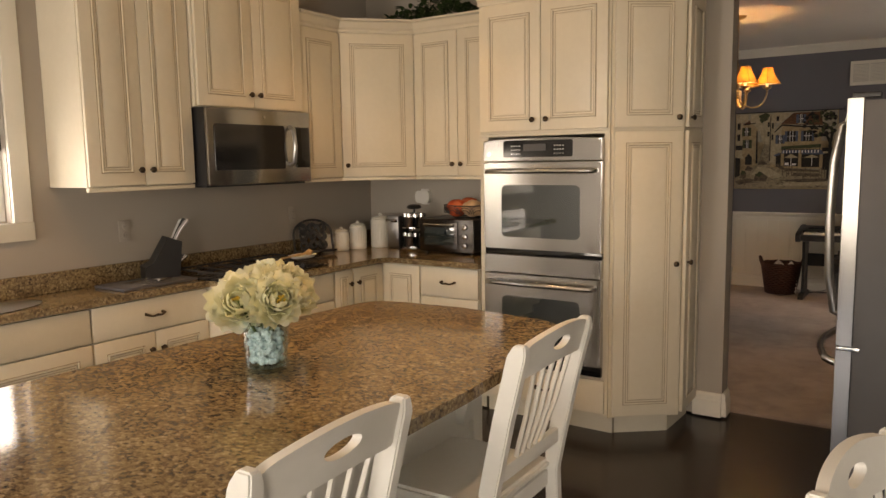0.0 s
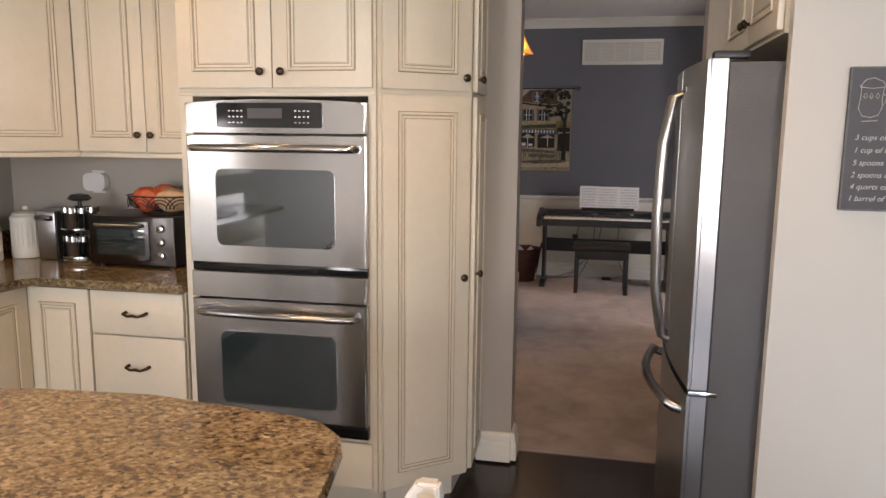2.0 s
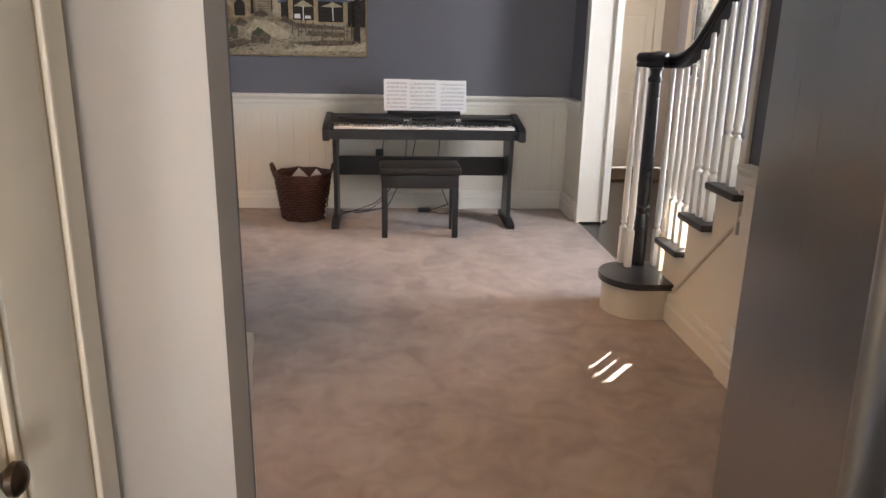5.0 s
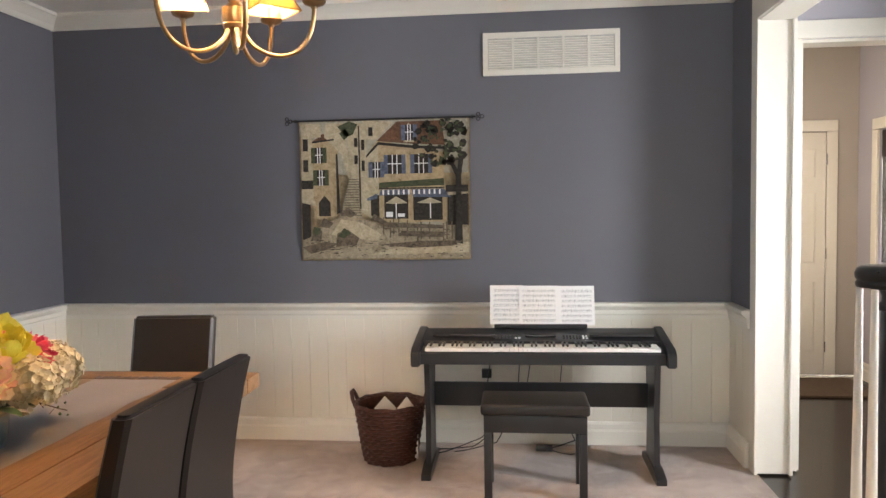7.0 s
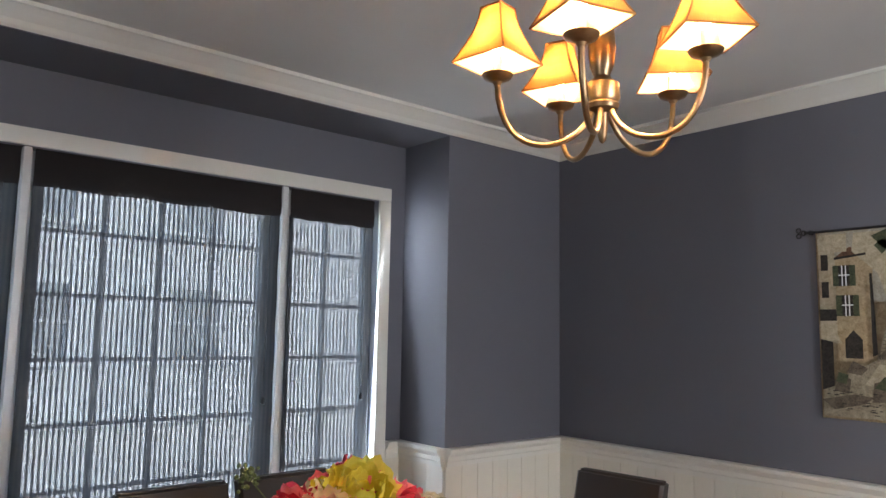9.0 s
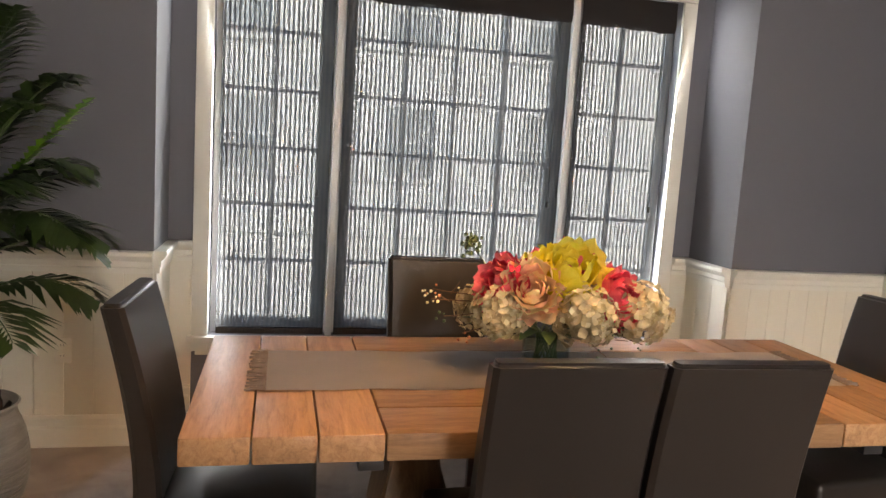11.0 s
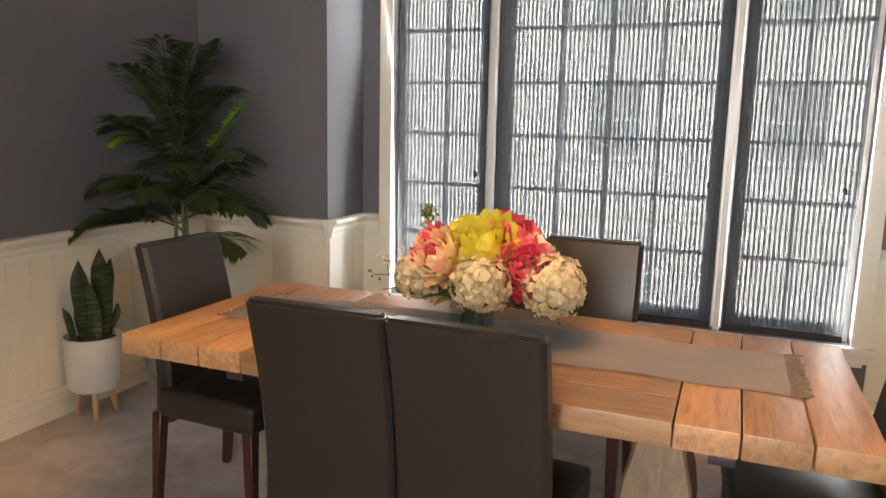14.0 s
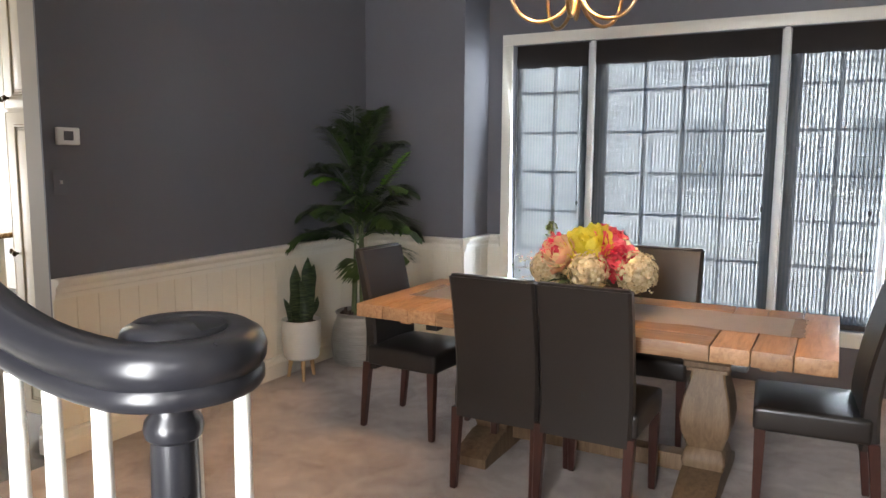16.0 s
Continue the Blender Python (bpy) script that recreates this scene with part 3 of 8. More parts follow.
wall("wall_stair_side", "y", XS, 0.93, YD + 0.012, 6.64, 2.9, [], SLATE, "slate grey wall beside the staircase")
wall("wall_column", "y", 0.835, 1.00, 9.28, YP, 2.9, [], SLATE, "short slate wall at the cased opening")
structure("wall_opening_head", box(0.835, 1.00, 6.64, 9.28, 2.50, 2.9), SLATE, "slate wall over the wide cased opening", "wall")
wall("wall_foyer_north", "x", 9.28, 9.42, 1.00, XE - 0.001, 2.9, [(1.07, 1.80, 0, 2.36)], LAVENDER, "pale lavender entrance wall with doorway")
# the opening at y 8.87 is added, unseen, to let the sun patch in
wall("wall_entrance", "y", XE, XE + 0.15, 4.9, 11.8, 2.9, [(8.87, 9.385, 1.86, 2.45), (10.62, 11.28, 0.98, 2.06)], LAVENDER, "entrance hall outer wall with small lights")
wall("wall_hall_end", "x", 11.65, 11.79, 0.8, 2.6, 2.9, [], GREIGE, "greige back hall end wall")
wall("wall_hall_west", "y", 0.93, 0.80, YP + 0.14, 11.65, 2.9, [], GREIGE, "greige back hall side wall")
structure("wall_stair_outer", box(1.86, 1.98, 4.9, 6.6, 0, 2.9), LAVENDER, "lavender wall beyond the stairs", "wall")
structure("wall_stair_back", box(0.93, XE, 4.84, 4.95, 0, 2.9), LAVENDER, "lavender wall behind the stairs", "wall")

# ceilings
structure("ceiling_dining", box(-4.1, 1.0, YD, 9.8, CEILING, 2.9), CEIL, "flat off-white dining room ceiling", "ceiling")
structure("ceiling_kitchen", box(-3.6, 3.2, -3.34, YD, 2.86, 2.96), CEIL, "flat off-white kitchen ceiling", "ceiling")
structure("ceiling_foyer", box(1.0, 2.6, 4.85, 11.8, 2.9, 3.0), CEIL, "flat off-white entrance ceiling", "ceiling")

# ---- trim ----
CROWN = [(0, 2.685), (0.014, 2.68), (0.026, 2.69), (0.040, 2.708), (0.075, 2.735), (0.095, 2.748), (0.108, 2.752), (0.108, CEILING), (0, CEILING)]
BASE = [(0, 0), (0.026, 0), (0.026, 0.085), (0.020, 0.098), (0.020, 0.128), (0.012, 0.142), (0, 0.142)]
CHAIR = [(0, 0.79), (0.014, 0.79), (0.014, 0.815), (0.020, 0.82), (0.020, 0.845), (0.034, 0.858), (0.044, 0.872), (0.044, 0.886), (0.038, 0.89), (0, 0.89)]
RUNS = [  # wall faces of the dining room: from, to, inward
    ((XW, YD + 0.012), (PX0, YD + 0.012), (0, 1)), ((PX1, YD + 0.012), (XS, YD + 0.012), (0, 1)),
    ((XW, YD + 0.012), (XW, RY0), (1, 0)), ((XW, RY0), (XR, RY0), (0, 1)), ((XR, RY0), (XR, 5.94), (1, 0)),
    ((XR, 8.60), (XR, RY1), (1, 0)), ((XR, RY1), (XW, RY1), (0, -1)), ((XW, RY1), (XW, YP), (1, 0)),
    ((XW, YP), (0.835, YP), (0, -1)), ((0.835, YP), (0.835, 9.29), (-1, 0)), ((XS, YD + 0.012), (XS, 6.62), (-1, 0)),
]
for p, q, n in RUNS:
    structure("chair_rail", moulding(p, q, n, [(a + 0.012 if a else 0, z) for a, z in CHAIR]), TRIM, "cream moulded chair rail", "trim")
    structure("baseboard", moulding(p, q, n, [(a + 0.012 if a else 0, z) for a, z in BASE]), TRIM, "cream moulded baseboard", "trim")
for p, q, n in (RUNS[0], RUNS[1], ((XW, YD), (XW, YP), (1, 0)), RUNS[8], ((XS, YD), (XS, 6.64), (-1, 0)), ((0.835, 6.64), (0.835, YP), (-1, 0)), ((PX0, YD + 0.012), (PX1, YD + 0.012), (0, 1))):
    structure("crown_moulding", moulding(p, q, n, CROWN), TRIM, "cream crown moulding under the ceiling", "trim")


def casing(name, bm, label):
    return structure(name, bm, TRIM, label, "trim")


# passage corner baseboards on the kitchen side
structure("baseboard", moulding((-0.985, YK), (PX0, YK), (0, -1), BASE), TRIM, "white moulded baseboard", "trim")
structure("baseboard", moulding((PX0, YK), (PX0, YD), (1, 0), BASE), TRIM, "white moulded baseboard", "trim")
structure("baseboard", moulding((PX1, YK), (PX1, YD), (-1, 0), BASE), TRIM, "white moulded baseboard", "trim")
# cased opening between dining room and entrance
bm = bmesh.new()
boxb(bm, 0.825, 1.01, 9.205, 9.278, 0, 2.505, 0.004)
boxb(bm, 0.815, 0.834, 9.18, 9.275, 0, 2.60, 0.004)
boxb(bm, 1.001, 1.02, 9.18, 9.275, 0, 2.60, 0.004)
casing("trim_opening_jamb", bm, "cream painted jamb of the wide opening")
bm = bmesh.new()
boxb(bm, 0.825, 1.01, 6.66, 9.20, 2.455, 2.498, 0.004)
boxb(bm, 0.812, 0.8335, 6.66, 9.178, 2.46, 2.60, 0.004)
casing("trim_opening_head", bm, "cream painted head of the wide opening")
bm = bmesh.new()
boxb(bm, 0.775, 0.945, 6.642, 6.664, 0.60, 2.498, 0.004)
casing("trim_stair_wall_end", bm, "cream trim on the end of the stair wall")
# doorway to the back hall
bm = bmesh.new()
for x0, x1 in ((1.021, 1.068), (1.802, 1.91)):
    boxb(bm, x0, x1, 9.252, 9.279, 0, 2.362, 0.005)
    boxb(bm, x0, x1, 9.421, 9.445, 0, 2.362, 0.005)
boxb(bm, 1.021, 1.91, 9.252, 9.279, 2.364, 2.46, 0.005)
boxb(bm, 1.0685, 1.085, 9.279, 9.421, 0, 2.345, 0)
boxb(bm, 1.785, 1.8015, 9.279, 9.421, 0, 2.345, 0)
boxb(bm, 1.0685, 1.8015, 9.279, 9.421, 2.346, 2.362, 0)
casing("trim_hall_doorway", bm, "cream casing round the hall doorway")
structure("baseboard", moulding((1.91, 9.28), (XE, 9.28), (0, -1), BASE), TRIM, "cream moulded baseboard", "trim")
structure("baseboard", moulding((XE, 9.45), (XE, 11.6), (-1, 0), BASE), TRIM, "cream moulded baseboard", "trim")

# wainscot boards


def wainscot(name, p, q, n):
    p, q, n = Vector((*p, 0)), Vector((*q, 0)), Vector((*n, 0))
    d = q - p
    length = d.length
    d.normalize()
    parent = structure(name, moulding(tuple(p.xy), tuple(q.xy), tuple(n.xy), [(0, 0), (0.008, 0), (0.008, 0.80), (0, 0.80)]), WAINSCOT, "cream painted tongue-and-groove wainscot under the chair rail", "wainscot")
    count = max(1, round(length / 0.121))
    w = length / count
    for k in range(count):
        a, b = p + d * (w * k + 0.0006), p + d * (w * (k + 1) - 0.0006)
        bm = bmesh.new()
        foot = [a + n * 0.0078, b + n * 0.0078, b + n * 0.0108, b - d * 0.0012 + n * 0.0127, a + d * 0.0012 + n * 0.0127, a + n * 0.0108]
        lo = [bm.verts.new(c + Vector((0, 0, 0.10))) for c in foot]
        hi = [bm.verts.new(c + Vector((0, 0, 0.805))) for c in foot]
        for e in range(6):
            bm.faces.new((lo[e], lo[(e + 1) % 6], hi[(e + 1) % 6], hi[e]))
        bm.faces.new(lo)
        bm.faces.new(hi)
        board = put_mesh(bm, "board", WAINSCOT)
        at(parent, new("board", board))
    return parent


for p, q, n in RUNS:
    wainscot("wainscot", p, q, n)

# ---- dining window ----
WIN = thing("window_1", pose(XR, 7.27, 0), "triple white sash window with grid muntins in a cream casing", "window")
WIN["kind"] = "structure"


def wpart(name, bm, material, parent, label="", smooth=True):
    return at(parent, part(name, bm, material, None, label, smooth))


bpy.context.view_layer.update()
for x0, x1, nm in ((5.94, 6.02, "casing_side"), (8.52, 8.60, "casing_side")):
    wpart(nm, box(XR + 0.001, XR + 0.022, x0, x1, 0.32, 2.32, 0.004), TRIM, WIN)
wpart("casing_head", box(XR + 0.001, XR + 0.024, 5.94, 8.60, 2.322, 2.40, 0.004), TRIM, WIN)
wpart("sill", box(XR + 0.001, XR + 0.055, 5.92, 8.62, 0.375, 0.402, 0.006), TRIM, WIN)
wpart("apron", box(XR + 0.001, XR + 0.018, 5.96, 8.58, 0.30, 0.373, 0.004), TRIM, WIN)
for y in (6.634, 7.896):
    wpart("mullion", box(XR - 0.15, XR + 0.006, y - 0.017, y + 0.017, 0.403, 2.319, 0.004), VINYL, WIN)
for ya, yb, cols in ((6.025, 6.615, 2), (6.653, 7.877, 4), (7.915, 8.515, 2)):
    bm = bmesh.new()
    sa, sb = (0.028 if ya < 6.1 else 0.07), (0.028 if yb > 8.4 else 0.07)
    for a, b, c, d in ((ya, ya + sa, 0.404, 2.318), (yb - sb, yb, 0.404, 2.318), (ya + sa, yb - sb, 0.404, 0.48), (ya + sa, yb - sb, 2.25, 2.318)):
        boxb(bm, XR - 0.13, XR - 0.07, a, b, c, d)
    fr = wpart("sash_frame", bm, VINYL, WIN)
    zs = [0.48] + [0.79 + 0.295 * k for k in range(5)] + [2.25]
    ys = [ya + sa] + [ya + 0.07 + (yb - ya - 0.14) * k / cols for k in range(1, cols)] + [yb - sb]
    for y in ys[1:-1]:
        wpart("muntin", box(XR - 0.112, XR - 0.084, y - 0.009, y + 0.009, 0.48, 2.25), VINYL, fr)
    for z in zs[1:-1]:
        wpart("muntin", box(XR - 0.110, XR - 0.086, ya + sa, yb - sb, z - 0.009, z + 0.009), VINYL, fr)
    for i in range(cols):
        for j in range(len(zs) - 1):
            g = wpart("pane", box(XR - 0.100, XR - 0.096, ys[i], ys[i + 1], zs[j], zs[j + 1]), PANE, fr, smooth=False)
            g.visible_shadow = False

for ya, yb in ((6.058, 6.606), (6.661, 7.867), (7.925, 8.482)):
    bl = thing("roman_shade", pose(XR - 0.02, (ya + yb) / 2, 0), "dark woven roman shade with sheer stripes, let down", "shade", "window shades")
    bpy.context.view_layer.update()
    bm = bmesh.new()
    n = 40
    cols = [[bm.verts.new((XR + 0.002 + 0.003 * math.sin(k * 0.9), ya + (yb - ya) * i / 6, 0.44 + (2.16 - 0.44) * k / n)) for k in range(n + 1)] for i in range(7)]
    for i in range(6):
        for k in range(n):
            bm.faces.new((cols[i][k], cols[i + 1][k], cols[i + 1][k + 1], cols[i][k + 1]))
    wpart("fabric", bm, BLIND, bl)
    for k in range(2):
        bm = bmesh.new()
        zz = [2.145 + 0.014 * k + (2.312 - 2.145 - 0.014 * k) * q / 6 for q in range(7)]
        grid = [[bm.verts.new((XR + 0.008 + 0.006 * k + 0.003 * math.sin(q * 1.1 + i * 0.5), ya + (yb - ya) * i / 12, z + 0.004 * math.sin(i * 1.7 + k) * (q == 0))) for q, z in enumerate(zz)] for i in range(13)]
        for i in range(12):
            for q in range(6):
                bm.faces.new((grid[i][q], grid[i + 1][q], grid[i + 1][q + 1], grid[i][q + 1]))
        wpart("valance", bm, VALANCE, bl, "dark folded valance")
    wpart("hem_bar", box(XR - 0.005, XR + 0.009, ya, yb, 0.412, 0.446, 0.004), ROLLER, bl)
    wpart("cord_pull", lathe([(0.001, -0.02), (0.009, -0.015), (0.011, 0), (0.006, 0.014), (0.001, 0.02)], 10, None, (XR + 0.016, yb - 0.06, 1.16)), BLACK_PLASTIC, bl)
    wpart("cord", tube([(XR + 0.014, yb - 0.06, 1.17), (XR + 0.012, yb - 0.06, 2.15)], 0.0015, 5), BLACK_PLASTIC, bl)

# ---- neighbour's house beyond the window ----
HOUSE = thing("neighbour_house", pose(-15.0, 7.5, -0.4), "pale grey sided two-storey house next door", "house")
bpy.context.view_layer.update()
wpart("wall", box(-21, -15.06, 1.0, 27.5, -0.4, 5.4), SIDING, HOUSE)
bm = bmesh.new()
for k in range(38):
    boxb(bm, -15.06, -15.03, 1.0, 27.5, -0.35 + k * 0.15, -0.35 + k * 0.15 + 0.142)
cl = wpart("clapboards", bm, SIDING, HOUSE, smooth=False)
cl["kind"] = "stuff"
bm = bmesh.new()
boxb(bm, -14.9, -14.5, 0.6, 27.9, 5.25, 5.5)
boxb(bm, -15.03, -14.9, 1.0, 27.5, 5.1, 5.25)
wpart("gutter", bm, VINYL, HOUSE)
bm = bmesh.new()
for v in (((-14.5, 0.5, 5.5), (-14.5, 28, 5.5), (-18, 28, 8.4), (-18, 0.5, 8.4)), ((-18, 0.5, 8.4), (-18, 28, 8.4), (-21.5, 28, 5.5), (-21.5, 0.5, 5.5)), ((-14.5, 0.5, 5.5), (-18, 0.5, 8.4), (-21.5, 0.5, 5.5)), ((-14.5, 28, 5.5), (-18, 28, 8.4), (-21.5, 28, 5.5))):
    bm.faces.new([bm.verts.new(c) for c in v])
wpart("roof", bm, SHINGLE, HOUSE, smooth=False)
for yy, zz in ((5.6, 0.9), (8.9, 0.9), (11.8, 0.9), (16.5, 0.9), (21.0, 0.9), (5.6, 3.5), (8.9, 3.5), (11.8, 3.5), (16.5, 3.5), (21.0, 3.5)):
    bm = bmesh.new()
    for a, b, c, d in ((-0.62, -0.5, -0.1, 1.5), (0.5, 0.62, -0.1, 1.5), (-0.5, 0.5, -0.1, 0.0), (-0.5, 0.5, 1.4, 1.5), (-0.5, 0.5, 0.68, 0.74)):
        boxb(bm, -15.03, -14.97, yy + a, yy + b, zz + c, zz + d)
    w = wpart("window", bm, SIDING, HOUSE)
    wpart("pane", box(-15.03, -15.0, yy - 0.5, yy + 0.5, zz, zz + 1.4), FAR_PANE, w, smooth=False)
    for s in (-1, 1):
        wpart("shutter", box(-15.02, -14.98, yy + s * 0.82 - 0.18, yy + s * 0.82 + 0.18, zz - 0.1, zz + 1.5), SIDING, HOUSE)

# ---- table ----
TX0, TX1, TY0, TY1, TZ = -2.52, -1.63, 6.16, 8.29, 0.757
TABLE = thing("dining_table", pose((TX0 + TX1) / 2, (TY0 + TY1) / 2, 0), "thick reclaimed pine trestle table with plank top", "table")
bpy.context.view_layer.update()


def plank(x0, x1, y0, y1, mt):
    g = 0.0018
    wpart("plank", box(x0 + g, x1 - g, y0 + g, y1 - g, TZ - 0.066 + random.uniform(-0.001, 0), TZ + random.uniform(-0.0015, 0.0005), 0.006), mt, TABLE)


for a, b in ((6.16, 6.315), (6.315, 6.462), (6.462, 6.615), (7.84, 7.99), (7.99, 8.14), (8.14, 8.29)):
    plank(TX0, TX1, a, b, TABLE_WOOD)
for k in range(5):
    w = (TX1 - TX0) / 5
    plank(TX0 + k * w, TX0 + (k + 1) * w, 6.615, 7.84, TABLE_WOOD_Y)
for y in (6.40, 8.05):
    wpart("cleat", box(TX0 + 0.08, TX1 - 0.08, y - 0.03, y + 0.03, TZ - 0.095, TZ - 0.068, 0.004), TABLE_WOOD, TABLE)
wpart("stretcher", box(-2.12, -2.03, 6.85, 7.70, 0.055, 0.135, 0.006), PEDESTAL_WOOD, TABLE)


def square_turn(profile, x, y):
    bm = bmesh.new()
    rings = [[bm.verts.new((x + sx * w, y + sy * d, z)) for sx, sy in ((-1, -1), (1, -1), (1, 1), (-1, 1))] for w, d, z in profile]
    for a, b in zip(rings, rings[1:]):
        for k in range(4):
            bm.faces.new((a[k], a[(k + 1) % 4], b[(k + 1) % 4], b[k]))
    bm.faces.new(rings[0])
    bm.faces.new(rings[-1])
    bmesh.ops.bevel(bm, geom=[e for e in bm.edges if abs(e.verts[0].co.z - e.verts[1].co.z) > 0.001], offset=0.008, segments=1, affect='EDGES')
    return bm


for y in (6.76, 7.79):
    p = wpart("pedestal", square_turn([(0.10, 0.085, 0.10), (0.11, 0.095, 0.14), (0.10, 0.085, 0.18), (0.085, 0.075, 0.20), (0.115, 0.10, 0.27), (0.125, 0.108, 0.34), (0.11, 0.097, 0.43),
                                      (0.085, 0.075, 0.51), (0.08, 0.07, 0.545), (0.10, 0.09, 0.55), (0.10, 0.09, 0.565), (0.12, 0.10, 0.575), (0.12, 0.10, 0.595), (0.135, 0.11, 0.61), (0.135, 0.11, 0.662)], -2.075, y), PEDESTAL_WOOD, TABLE)
    bm = prism([(-0.36, 0), (0.36, 0), (0.36, 0.045), (0.28, 0.075), (0.15, 0.11), (-0.15, 0.11), (-0.28, 0.075), (-0.36, 0.045)], -0.085, 0.085, None, Matrix.Translation((-2.075, y, 0)) @ pose(0, 0, 0, 90))
    wpart("foot", bm, PEDESTAL_WOOD, TABLE)
    wpart("top_beam", box(-2.43, -1.72, y - 0.06, y + 0.06, 0.664, TZ - 0.068, 0.004), PEDESTAL_WOOD, TABLE)

for y in (6.585, 7.952):
    wpart("slide_catch", box(TX1 - 0.075, TX1 - 0.015, y - 0.03, y + 0.03, TZ - 0.094, TZ - 0.0685, 0.003), BLACK_PLASTIC, TABLE, "black leaf-slide catch")

# runner
RUN = thing("table_runner", pose(-2.12, 7.2, TZ), "grey linen table runner with fringed ends", "runner")
bpy.context.view_layer.update()
bm = bmesh.new()
grid = [[bm.verts.new((-2.315 + 0.38 * i / 10 + 0.004 * math.sin(j * 0.5), 6.34 + 1.77 * j / 60, TZ + 0.0035 + 0.0015 * math.sin(i * 1.3 + j * 0.7) + 0.001 * math.sin(j * 0.31))) for i in range(11)] for j in range(61)]
for j in range(60):
    for i in range(10):
        bm.faces.new((grid[j][i], grid[j][i + 1], grid[j + 1][i + 1], grid[j + 1][i]))
bmesh.ops.solidify(bm, geom=bm.faces[:], thickness=0.002)
wpart("cloth", bm, RUNNER, RUN)
for yy, s in ((6.34, -1), (8.11, 1)):
    bm = bmesh.new()
    for k in range(34):
        x = -2.312 + 0.374 * k / 33
        tube([(x, yy, TZ + 0.005), (x + random.uniform(-0.006, 0.006), yy + s * 0.022, TZ + 0.0055), (x + random.uniform(-0.012, 0.012), yy + s * random.uniform(0.04, 0.055), TZ + 0.004)], 0.0026, 5, bm)
    fr = wpart("fringe", bm, FRINGE, RUN, "knotted brown fringe")
    fr["kind"] = "stuff"

# ---- dining chairs ----


def dining_chair(m, label):
    ch = thing("dining_chair", m, label, "chair", "chairs round the table")
    bm = bmesh.new()
    boxb(bm, -0.215, 0.215, -0.22, 0.215, 0.365, 0.468, 0.02, seg=3)
    bmesh.ops.subdivide_edges(bm, edges=[e for e in bm.edges if e.calc_length() > 0.2], cuts=5, use_grid_fill=True)
    for v in bm.verts:
        if v.co.z > 0.44:
            v.co.z += 0.024 * max(0, 1 - (v.co.x / 0.215) ** 2) * max(0, 1 - (v.co.y / 0.22) ** 4)
    part("seat", bm, LEATHER, ch)
    bm = bmesh.new()
    n = 14
    rows = []
    for k in range(n + 1):
        z = 0.335 + (0.985 - 0.335) * k / n
        yb = 0.235 - 0.012 * math.sin(math.pi * k / n) + 0.075 * max(0, (k / n - 0.25) / 0.75) ** 1.3
        th = 0.062 - 0.018 * k / n
        hw = 0.196
        rows.append([bm.verts.new(c) for c in ((-hw, yb, z), (-hw + 0.012, yb + 0.012, z), (hw - 0.012, yb + 0.012, z), (hw, yb, z), (hw, yb - th + 0.012, z), (hw - 0.014, yb - th, z), (-hw + 0.014, yb - th, z), (-hw, yb - th + 0.012, z))])
    for a, b in zip(rows, rows[1:]):
        for k in range(8):
            bm.faces.new((a[k], a[(k + 1) % 8], b[(k + 1) % 8], b[k]))
    bm.faces.new(rows[0])
    top = bm.faces.new(rows[-1])
    bmesh.ops.bevel(bm, geom=list(top.edges), offset=0.010, segments=3, affect='EDGES')
    back = part("backrest", bm, LEATHER, ch)
    part("seam", box(-0.192, 0.192, 0.250, 0.2535, 0.862, 0.8655), LEATHER, back)
    for x in (-0.19, 0.19):
        for y, dy in ((-0.19, 0.0), (0.222, 0.035)):
            bm = bmesh.new()
            lo = [bm.verts.new((x + a * 0.015, y + dy + b * 0.015, 0)) for a, b in ((-1, -1), (1, -1), (1, 1), (-1, 1))]
            hi = [bm.verts.new((x + a * 0.022, y + b * 0.022, 0.372)) for a, b in ((-1, -1), (1, -1), (1, 1), (-1, 1))]
            for k in range(4):
                bm.faces.new((lo[k], lo[(k + 1) % 4], hi[(k + 1) % 4], hi[k]))
            bm.faces.new(lo)
            bm.faces.new(hi)
            bmesh.ops.bevel(bm, geom=bm.edges[:], offset=0.003, segments=1, affect='EDGES')
            part("leg", bm, MAHOGANY, ch, "tapered dark red-brown leg")
    return ch


first = dining_chair(pose(-1.735, 6.988, 0, 0, 0, -90), "dark brown leather parsons chair with its back to the room")
copy_thing(first, pose(-1.722, 7.393, 0, 0, 0, -91))
tagged(copy_thing(first, pose(-2.61, 7.415, 0, 0, 0, 90)), "dark brown leather parsons chair on the window side")
tagged(copy_thing(first, pose(-2.61, 6.985, 0, 0, 0, 90)), "dark brown leather parsons chair on the window side")
tagged(copy_thing(first, pose(-2.095, 8.195, 0, 0, 0, 4.5)), "dark brown leather parsons chair at the table's piano end")
tagged(copy_thing(first, pose(-2.095, 6.27, 0, 0, 0, 177)), "dark brown leather parsons chair at the table end near the palm")

# ---- flowers ----


